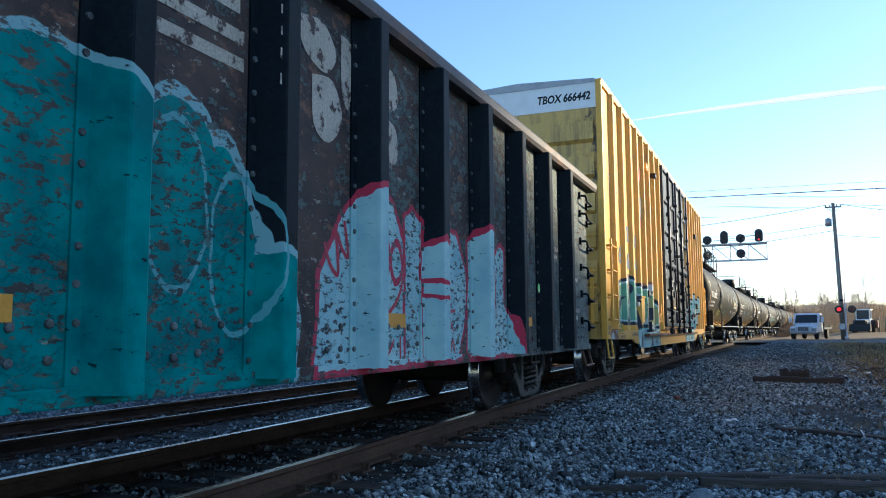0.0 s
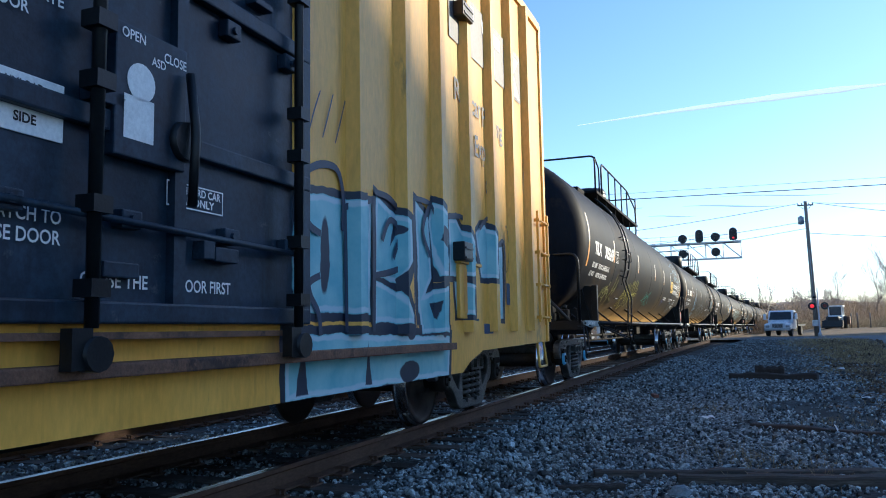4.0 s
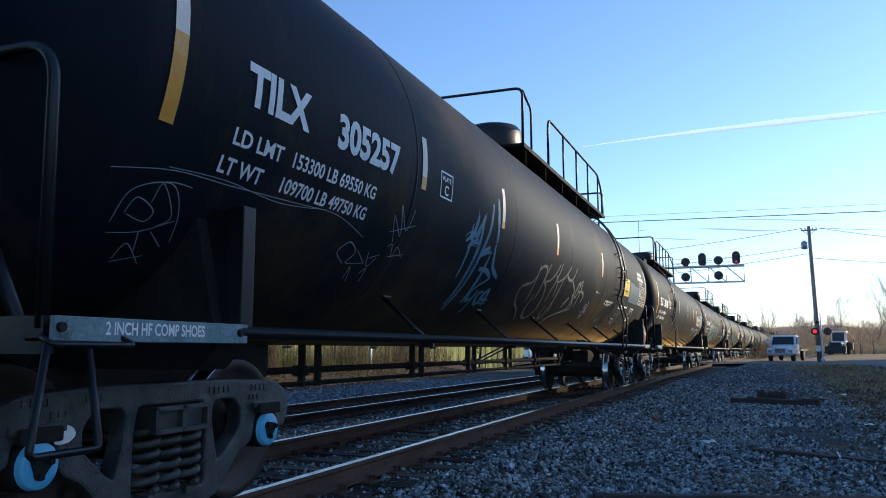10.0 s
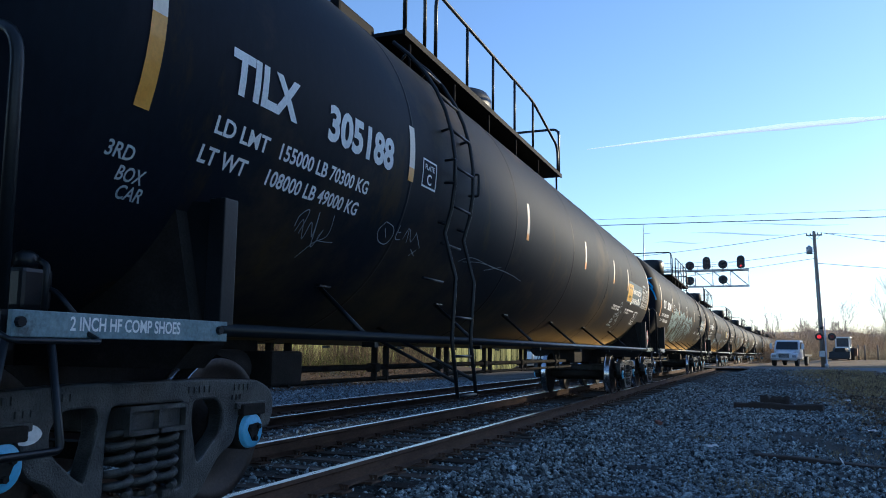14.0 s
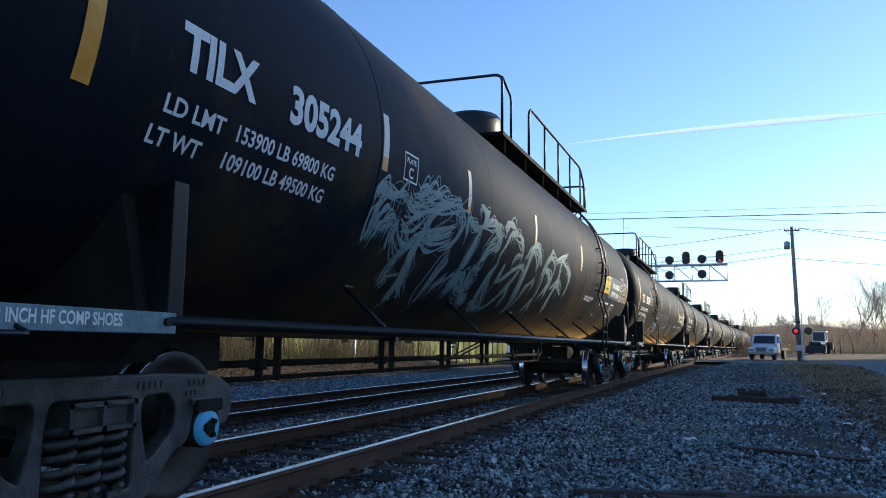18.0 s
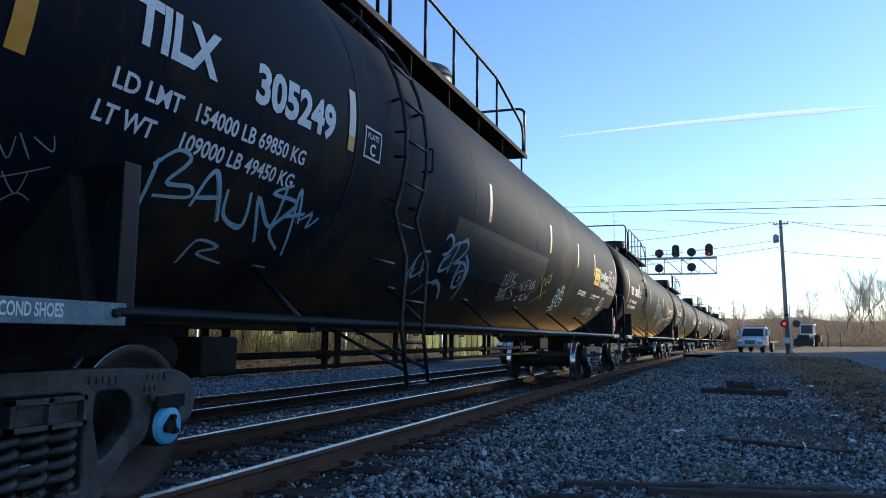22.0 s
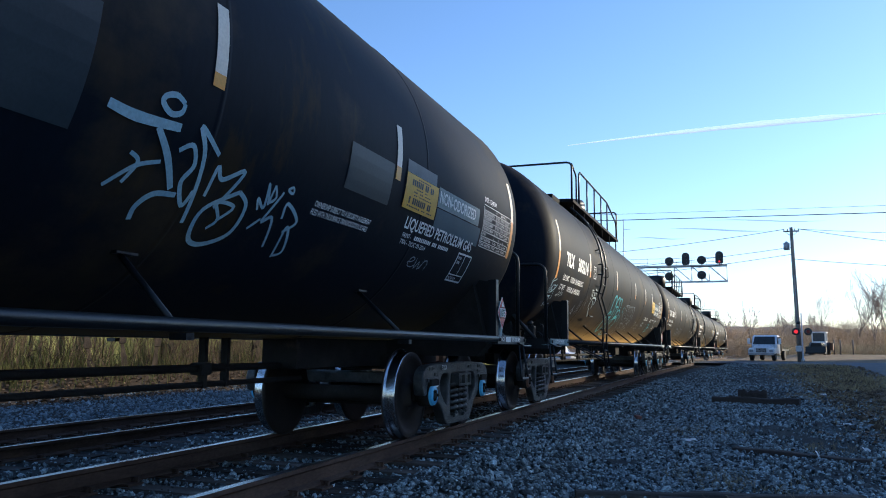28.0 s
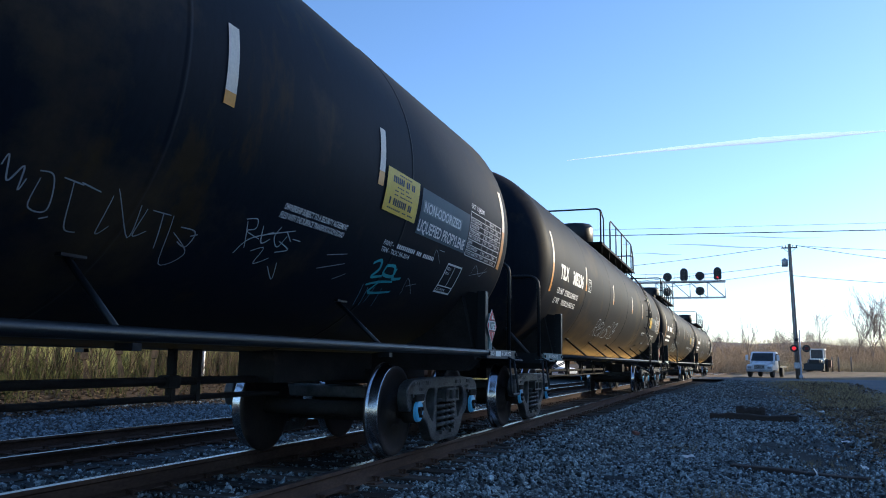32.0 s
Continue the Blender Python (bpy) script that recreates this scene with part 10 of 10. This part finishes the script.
sprayed_lines(T[5], "yellowspray", 0.028, "yellow sprayed spiky tag",
              [[(-0.18, 1.72), (-0.06, 1.78), (0.05, 1.87), (0.08, 1.97), (0.03, 2.14)], [(0.41, 1.42), (0.31, 1.61), (0.22, 1.83)], [(0.2, 1.88), (0.3, 1.78), (0.43, 1.65), (0.43, 1.54)], [(0.43, 1.65), (0.36, 1.85), (0.33, 1.96)], [(0.33, 1.96), (0.43, 1.78), (0.4, 1.95)], [(0.49, 1.77), (0.47, 1.98), (0.54, 1.84)], [(0.49, 1.8), (0.57, 1.85)], [(0.57, 1.67), (0.57, 1.85)], [(0.65, 1.75), (0.56, 2), (0.67, 1.9), (0.78, 1.72)], [(0.78, 1.7), (0.79, 1.9), (0.76, 2.04)]])
sprayed_lines(T[5], "dullyellow", 0.02, "dull yellow sweeping strokes",
              [[(0.74, 1.57), (0.84, 1.7), (0.86, 1.86), (0.82, 2.08)], [(0.81, 2.09), (0.91, 1.99), (1.17, 1.87), (1.54, 1.73), (1.86, 1.69)], [(0.63, 1.34), (0.71, 1.46), (0.94, 1.57), (1.33, 1.66), (1.86, 1.66)], [(0.99, 1.18), (1, 1.35), (1.12, 1.48)], [(1.05, 1.56), (1.17, 1.45), (1.45, 1.36), (1.75, 1.33)], [(-0.07, 1.52), (-0.05, 1.58), (-0, 1.61), (0.16, 1.55), (0.41, 1.45)], [(-0.03, 1.46), (0.11, 1.5), (0.3, 1.43), (0.41, 1.4)]])
sprayed_lines(T[6], "graf", 0.02, "pale blue layered scribble",
              [[(-9.07, 2.06), (-9.13, 1.99), (-8.87, 2.05)], [(-9.12, 1.98), (-9.13, 1.83), (-8.96, 1.94), (-8.77, 1.94)], [(-9.15, 1.98), (-8.92, 1.83), (-8.85, 1.96)], [(-9.18, 1.89), (-9.13, 1.76), (-8.89, 1.76)], [(-9.08, 1.8), (-8.86, 1.88), (-8.72, 1.97)], [(-9.07, 1.69), (-8.94, 1.75), (-8.91, 1.64)], [(-9.06, 1.55), (-9.04, 1.66), (-8.93, 1.57)], [(-8.92, 1.72), (-8.87, 1.6), (-8.7, 1.63)], [(-8.83, 1.85), (-8.8, 1.7)]])
sprayed_lines(T[6], "palespray", 0.01, "chalk name and arrow",
              [[(-8.59, 1.78), (-8.56, 1.81)], [(-8.59, 1.82), (-8.57, 1.77)], [(-8.54, 1.85), (-8.52, 1.76)], [(-8.5, 1.85), (-8.46, 1.77)], [(-8.53, 1.8), (-8.48, 1.81)], [(-8.42, 1.79), (-8.43, 1.87), (-8.36, 1.8)], [(-8.42, 1.82), (-8.38, 1.82)], [(-8.35, 1.88), (-8.33, 1.79)], [(-8.27, 1.8), (-8.3, 1.88), (-8.22, 1.8)], [(-8.24, 1.87), (-8.17, 1.86), (-8.19, 1.81)]])
sprayed_lines(T[6], "thinspray", 0.009, "chalk heart between letters",
              [[(-7.99, 1.7), (-7.84, 1.75)], [(-7.93, 1.72), (-7.88, 1.58)], [(-7.65, 1.72), (-7.74, 1.72), (-7.73, 1.66), (-7.6, 1.61), (-7.57, 1.71), (-7.65, 1.72)], [(-7.59, 1.74), (-7.38, 1.75)], [(-7.48, 1.74), (-7.44, 1.61)], [(-7.44, 1.72), (-7.33, 1.74), (-7.29, 1.6)]])
sprayed_lines(T[6], "palespray", 0.034, "white sprayed tag",
              [[(-5.59, 1.91), (-5.66, 2.08), (-5.52, 2.09), (-5.56, 2.01), (-5.39, 1.97)], [(-5.45, 2.1), (-5.31, 2.01), (-5.27, 2.13), (-5.34, 2.08)], [(-5.32, 2.15), (-5.18, 2.06), (-5.14, 2.15), (-5.15, 2.01)], [(-5.46, 1.73), (-5.47, 1.89), (-5.27, 1.97), (-5.02, 1.94), (-5.04, 1.83), (-5.3, 1.89)], [(-5.36, 1.74), (-5.16, 1.63), (-4.95, 1.54)], [(-5.19, 1.87), (-5.09, 1.73)]])
sprayed_lines(T[6], "thinspray", 0.008, "scratched hatching",
              [[(-6.67, 1.41), (-6.82, 1.69), (-6.59, 1.51), (-6.75, 1.74)], [(-6.78, 1.48), (-6.64, 1.59)], [(-6.41, 1.54), (-6.42, 1.84)], [(-6.3, 1.53), (-6.32, 1.86)], [(-6.22, 1.57), (-6.22, 1.83)], [(-6.07, 1.57), (-6.12, 1.85)], [(-5.8, 1.63), (-5.99, 2)], [(-6.01, 1.74), (-5.78, 1.86)], [(-7.35, 1.4), (-7.29, 1.47), (-7.21, 1.33), (-7.21, 1.44)], [(-7.23, 1.26), (-7.2, 1.35)]])
sprayed_lines(T[6], "cyan", 0.056, "cyan outlined bubble graffiti",
              [[(-2.46, 1.71), (-2.45, 1.79), (-2.6, 1.77), (-2.74, 1.69), (-2.81, 1.56), (-2.75, 1.37), (-2.65, 1.27), (-2.44, 1.19), (-2.29, 1.25), (-2.22, 1.4), (-2.2, 1.54), (-2.26, 1.64), (-2.4, 1.64), (-2.52, 1.6), (-2.56, 1.53)], [(-2.65, 1.78), (-2.71, 1.94), (-2.68, 2.08), (-2.55, 2.17), (-2.39, 2.16), (-2.26, 2.02), (-2.21, 1.88), (-2.21, 1.72), (-2.19, 1.5)], [(-2.2, 1.92), (-2.17, 2.06), (-2.04, 2.16), (-1.89, 2.15), (-1.78, 2.05), (-1.68, 1.82), (-1.64, 1.68), (-1.78, 1.58)]])
sprayed_lines(T[6], "cyan", 0.050, "cyan outlined bubble graffiti",
              [[(-1.81, 2.06), (-1.68, 2.16), (-1.48, 2.14), (-1.4, 2.01), (-1.45, 1.89), (-1.65, 1.83)], [(-1.45, 1.89), (-1.29, 1.86), (-1.21, 1.74), (-1.35, 1.67), (-1.6, 1.63), (-1.65, 1.56), (-1.69, 1.38), (-1.73, 1.26), (-1.69, 1.14), (-1.41, 1.09), (-1.15, 1.18), (-1.11, 1.42), (-1.14, 1.6), (-1.3, 1.68)], [(-2.09, 1.93), (-1.81, 1.96)], [(-1.96, 1.93), (-1.94, 1.7), (-1.94, 1.47), (-1.94, 1.39)], [(-1.74, 1.66), (-1.4, 1.72)]])
sprayed_lines(T[6], "cyan", 0.02, "cyan sprayed rings",
              [[(-1.03, 1.71), (-0.94, 1.76), (-0.86, 1.67), (-0.9, 1.59), (-1.03, 1.71)], [(-0.84, 1.87), (-0.86, 1.94), (-0.73, 1.99), (-0.65, 1.92), (-0.77, 1.84), (-0.84, 1.87)]])
sprayed_lines(T[6], "thinspray", 0.019, "pale outlined bubbles",
              [[(-0.21, 1.63), (-0.42, 1.76), (-0.51, 1.9), (-0.52, 2.01), (-0.44, 2.07), (-0.31, 2.05), (-0.21, 1.92), (-0.12, 1.76)], [(-0.32, 1.93), (-0.3, 2.03), (-0.21, 2.08), (-0.1, 2.06), (-0.01, 1.96), (0.03, 1.82), (0.03, 1.69), (0.01, 1.52)], [(-0.08, 2.0), (-0.02, 2.08), (0.06, 2.07), (0.15, 1.95), (0.2, 1.73)], [(0.13, 1.96), (0.16, 2.04), (0.27, 2.06), (0.36, 2.0), (0.43, 1.84), (0.44, 1.66)], [(0.35, 1.98), (0.4, 2.07), (0.49, 2.04), (0.56, 1.9), (0.59, 1.75)], [(0.54, 1.94), (0.58, 2.05), (0.74, 2.09), (0.91, 2.0), (0.99, 1.85)], [(0.93, 1.96), (0.98, 2.07), (1.13, 2.08), (1.27, 2.0), (1.3, 1.87), (1.28, 1.74)], [(0.03, 1.65), (0.05, 1.7), (0.24, 1.72)]])
sprayed_lines(T[6], "thinspray", 0.015, "pale outlined bubbles",
              [[(-0.47, 1.83), (-0.59, 1.82), (-0.46, 1.55), (-0.4, 1.42), (-0.22, 1.51), (-0.28, 1.35), (-0.18, 1.15)], [(-0.36, 1.75), (-0.6, 1.81)], [(-0.13, 1.54), (0.01, 1.53), (0.06, 1.42), (0.05, 1.28), (0.16, 1.13)], [(-0.09, 1.49), (-0.13, 1.56), (0.09, 1.6)], [(0.13, 1.54), (0.25, 1.53), (0.31, 1.43), (0.39, 1.42), (0.46, 1.27), (0.41, 1.13)], [(0.23, 1.46), (0.08, 1.54), (0.36, 1.57), (0.56, 1.51), (0.63, 1.34), (0.63, 1.11)], [(0.46, 1.56), (0.45, 1.69), (0.59, 1.73), (0.77, 1.64), (0.85, 1.47), (0.85, 1.23)], [(0.79, 1.63), (0.79, 1.78), (0.98, 1.84), (1.08, 1.73), (1.1, 1.57)], [(0.98, 1.38), (0.9, 1.55), (1.1, 1.6), (1.23, 1.49), (1.19, 1.3)], [(1.04, 1.61), (1.17, 1.74), (1.39, 1.79), (1.57, 1.73), (1.64, 1.56), (1.77, 1.23)], [(1.35, 1.48), (1.25, 1.41), (1.24, 1.21)], [(1.17, 1.74), (1.2, 1.61), (1.3, 1.76)]])
sprayed_lines(T[6], "thinspray", 0.009, "row of scratched chalk letters",
              [[(2.31, 1.67), (2.32, 1.72), (2.37, 1.61), (2.41, 1.69), (2.44, 1.58), (2.45, 1.64)], [(2.51, 1.66), (2.53, 1.52), (2.63, 1.52), (2.57, 1.68), (2.49, 1.69)], [(2.66, 1.49), (2.62, 1.47)], [(2.62, 1.69), (2.74, 1.68)], [(2.68, 1.68), (2.77, 1.46), (2.85, 1.44)], [(2.72, 1.69), (2.85, 1.67)], [(2.93, 1.67), (2.96, 1.46), (3.01, 1.51)], [(2.94, 1.71), (3.17, 1.47), (3.13, 1.66)], [(3.18, 1.65), (3.19, 1.49), (3.26, 1.53)], [(3.22, 1.65), (3.36, 1.65)], [(3.3, 1.65), (3.39, 1.44)], [(3.38, 1.65), (3.51, 1.35), (3.64, 1.45), (3.45, 1.56)]])
sprayed_lines(T[6], "thinspray", 0.009, "scratched chalk letters",
              [[(3.48, 1.6), (3.61, 1.59), (3.61, 1.49), (3.52, 1.51)], [(3.59, 1.56), (3.64, 1.58)]])
sprayed_lines(T[6], "palespray", 0.01, "chalk tag",
              [[(3.99, 1.74), (4.1, 1.57)], [(3.97, 1.75), (4.07, 1.77), (4.1, 1.71), (4.03, 1.68), (4.19, 1.65)], [(4.16, 1.74), (4.23, 1.63), (4.3, 1.67)], [(4.23, 1.69), (4.3, 1.72)], [(4.35, 1.77), (4.33, 1.69), (4.42, 1.63), (4.46, 1.72)], [(4.43, 1.75), (4.53, 1.69)], [(4.03, 1.52), (4.12, 1.65), (4.52, 1.77)], [(4.18, 1.56), (4.29, 1.6), (4.29, 1.48), (4.41, 1.54)], [(4.41, 1.67), (4.55, 1.63), (4.43, 1.59)], [(4.54, 1.71), (4.64, 1.71)], [(4.46, 1.48), (4.61, 1.39), (4.53, 1.52)]])
sprayed_lines(T[6], "cyan", 0.034, "cyan sprayed figures",
              [[(5.83, 1.71), (5.94, 1.75), (5.99, 1.68), (5.93, 1.59), (6.11, 1.62)], [(6.09, 1.72), (6.11, 1.64), (6.3, 1.64), (6.25, 1.73), (6.09, 1.72)], [(6.31, 1.72), (6.33, 1.62), (6.49, 1.64)], [(5.93, 1.51), (6.13, 1.56), (6.37, 1.59)], [(6.13, 1.56), (6.08, 1.44), (6.46, 1.49)]])
sprayed_lines(T[6], "bluespray", 0.01, "thin blue fanned strokes",
              [[(5.89, 1.51), (6.02, 1.28)], [(6.01, 1.49), (6.11, 1.29)], [(6.12, 1.51), (6.15, 1.33)], [(6.26, 1.51), (6.34, 1.31)]])
sprayed_lines(T[6], "thinspray", 0.008, "small chalk scribbles",
              [[(6.71, 1.48), (6.65, 1.66), (6.93, 1.51)], [(6.7, 1.58), (6.89, 1.63)], [(6.98, 1.87), (6.97, 2), (7.17, 1.89)], [(7.19, 2.01), (7.04, 2.01)], [(5.06, 1.67), (5.34, 1.72)], [(5.04, 1.55), (5.38, 1.64)], [(5.35, 1.49), (5.49, 1.56)], [(8.17, 1.9), (8.24, 2), (8.47, 1.9), (8.63, 2.02)], [(8.13, 1.87), (8.68, 1.98)]])
sprayed_lines(T[3], "brightblue", .05, "bright blue tag on the tank end",
              [[(0.49, 3.46), (0.69, 3.41), (0.45, 3.06), (0.67, 3.12)], [(0.76, 3.43), (0.64, 3.21), (0.74, 3.08), (0.83, 3.23), (0.76, 3.43)], [(0.89, 3.02), (0.83, 3.34), (0.97, 3.05), (0.95, 3.21), (0.96, 2.92)], [(1.02, 3.18), (1.11, 3.22)], [(1.01, 3.1), (1.11, 3.08)], [(1.04, 2.95), (1.16, 3.01)], [(0.96, 3.18), (1.01, 2.9)], [(1.14, 3.19), (1.19, 2.94)], [(1.32, 3.13), (1.2, 3.07), (1.33, 2.88), (1.32, 2.8)], [(0.7, 2.93), (1.04, 2.75)], [(0.77, 2.84), (1, 2.69)]], head)
sprayed_lines(T[3], "brightblue", .05, "running drips of bright blue paint",
              [[(1.27, 2.87), (1.38, 2.68), (1.43, 2.5)], [(1.02, 2.73), (1.02, 2.5)], [(0.8, 3.07), (0.83, 2.9)]], head)
# farther cars
tag(T[7], "thinspray", -4, 1.5, 3, .4, [6, 0, 9, 7, 1, 2], .02, seed=50)
tag(T[8], "palespray", -5, 1.5, 3.2, .5, [1, 0, 9, 7, 3, 2], .03, seed=51)
tag(T[9], "thinspray", -3, 1.5, 3, .4, [6, 0, 9, 7, 1, 2], .03, seed=52)

# ---- old markings on the gondola ----
def gondola_marks(car):
    G = lambda u, v: (X_G + .004, u, v)
    for u0, u1, v, h in ((-.98, -.16, 2.30, .07), (-.98, -.16, 2.44, .075), (-.98, -.20, 2.60, .08), (-2.1, -1.25, 2.42, .07), (-2.1, -1.25, 2.58, .07)):
        bm = bm_new()
        patch(bm, u0, u1, v, v + h, G, nv=1)
        part("old_stripe", bm, M["cream"], car, "flaking cream stripe")
    for pts in ([(.34, 2.82), (.62, 2.86), (.78, 2.7), (.66, 2.55), (.45, 2.6), (.36, 2.7)], [(.50, 2.5), (.74, 2.52), (.86, 2.3), (.7, 2.12), (.52, 2.2)], [(.84, 2.86), (1.0, 2.8), (.95, 2.4), (.85, 2.5)],
                [(1.42, 2.86), (1.62, 2.82), (1.66, 2.6), (1.45, 2.55)], [(1.44, 2.48), (1.64, 2.42), (1.66, 2.2), (1.5, 2.15)]):
        bm = bm_new()
        blot(bm, pts, G, 4)
        part("old_numeral", bm, M["cream"], car, "flaking cream numeral")
    Q = lambda u, v: (X_G + .129, u, v)
    for yc, marks in ((.07, ((2.27, .06), (2.41, .06), (2.54, .05), (2.66, .05), (2.77, .05))), (1.18, ((2.22, .20), (2.50, .34)))):
        for v, h in marks:
            bm = bm_new()
            patch(bm, yc - .083, yc + .083, v, v + h, Q, nv=1)
            part("post_mark", bm, M["cream"], car, "white mark on a side post")
    # red scribbles over the pale figures
    for pts, w in (([(.66, 1.50), (.72, 1.38), (.82, 1.31), (.82, 1.44), (.80, 1.57), (.88, 1.47), (.95, 1.44), (.90, 1.66)], .035), ([(1.27, 1.42), (1.18, 1.24), (1.22, 1.10), (1.44, 1.06), (1.62, 1.14), (1.74, 1.28), (1.80, 1.50)], .035),
                   ([(2.68, 1.52), (2.65, 1.26), (2.62, 1.10)], .02), ([(2.50, 1.10), (2.80, 1.13)], .03), ([(2.60, 1.08), (2.50, .95)], .02), ([(2.66, 1.08), (2.76, .95)], .02), ([(2.34, .82), (2.34, .74), (2.42, .82), (2.42, .74)], .02),
                   ([(2.52, .74), (2.52, .86), (2.60, .84), (2.53, .80), (2.62, .74)], .02), ([(2.68, .74), (2.74, .88), (2.80, .74)], .02), ([(1.30, .92), (1.36, .84), (1.36, .76)], .025), ([(1.45, .90), (1.52, .80), (1.62, .90)], .025), ([(1.72, .92), (1.72, .76)], .025),
                   ([(3.70, 1.1), (3.72, 1.5), (3.85, 1.55), (3.88, 1.1)], .02), ([(3.65, 1.0), (3.85, 1.02)], .02)):
        part("red_scribble", stroke(bm_new(), pts, w, lambda u, v: (X_G + .003, u, v), 6, .2), M["redspray"], car, "red sprayed scribble")
    for u, v in ((5.0, 1.42),):
        part("green_dot", blot(bm_new(), [(u + .05 * math.cos(a), v + .05 * math.sin(a)) for a in np.linspace(0, 5.3, 8)], lambda a, b: (X_G + .129, a, b), 3), M["greenspray"], car, "bright green paint dot")
    bm = bm_new()
    for u, v, w, h in ((5.85, 1.38, .30, .05), (5.90, 1.28, .22, .05), (6.1, 1.95, .3, .05), (6.15, 1.85, .2, .05), (7.25, 1.62, .25, .06), (7.2, 1.2, .4, .05), (7.15, 1.1, .35, .05)):
        for k in range(int(w / .06)):
            patch(bm, u + k * .06, u + k * .06 + .04, v, v + h, G, nv=1)
    part("old_stencil_writing", bm, M["cream"], car, "faded cream stencil writing")["kind"] = "stuff"

boxcar()
gondola()
for car, off in CARS:
    for o in car.children:
        if o.name.startswith("wheelset"):
            WHEELSETS.append((o, off, o.location.y))

# ---- what moves ----
def train_s(t):
    """How far along the tracks the first axle of the second tank car stands."""
    return -29.1616 - 5.30189 * (t - 16) - .000958 * (t - 16) ** 2


def on_track(s):
    return pose(NEAR_C + bend_x(s), s, 0, 0, 0, -math.degrees(math.atan(s / BEND)))


def motions():
    for ob, off in CARS:
        walk(ob, [(t, on_track(train_s(t) + off)) for t in range(0, 33, 2)])
    for ob, off, y in WHEELSETS:
        rows, last = [], None
        for k in range(0, 321):
            t = k / 10
            s = train_s(t) + off + y
            if -8 < s < 46:
                last = k
                turn = math.degrees((train_s(0) - train_s(t)) / .457) % 360
                rows.append((t, pose(0, y, .457, turn, 0, 0)))
        if rows:
            t0, t1 = rows[0][0], rows[-1][0]
            if t0 > 0:
                rows.insert(0, (0, rows[0][1]))
            if t1 < 32:
                rows.append((32, rows[-1][1]))
        else:
            rows = [(0, pose(0, y, .457)), (32, pose(0, y, .457))]
        walk(ob, rows)


motions()
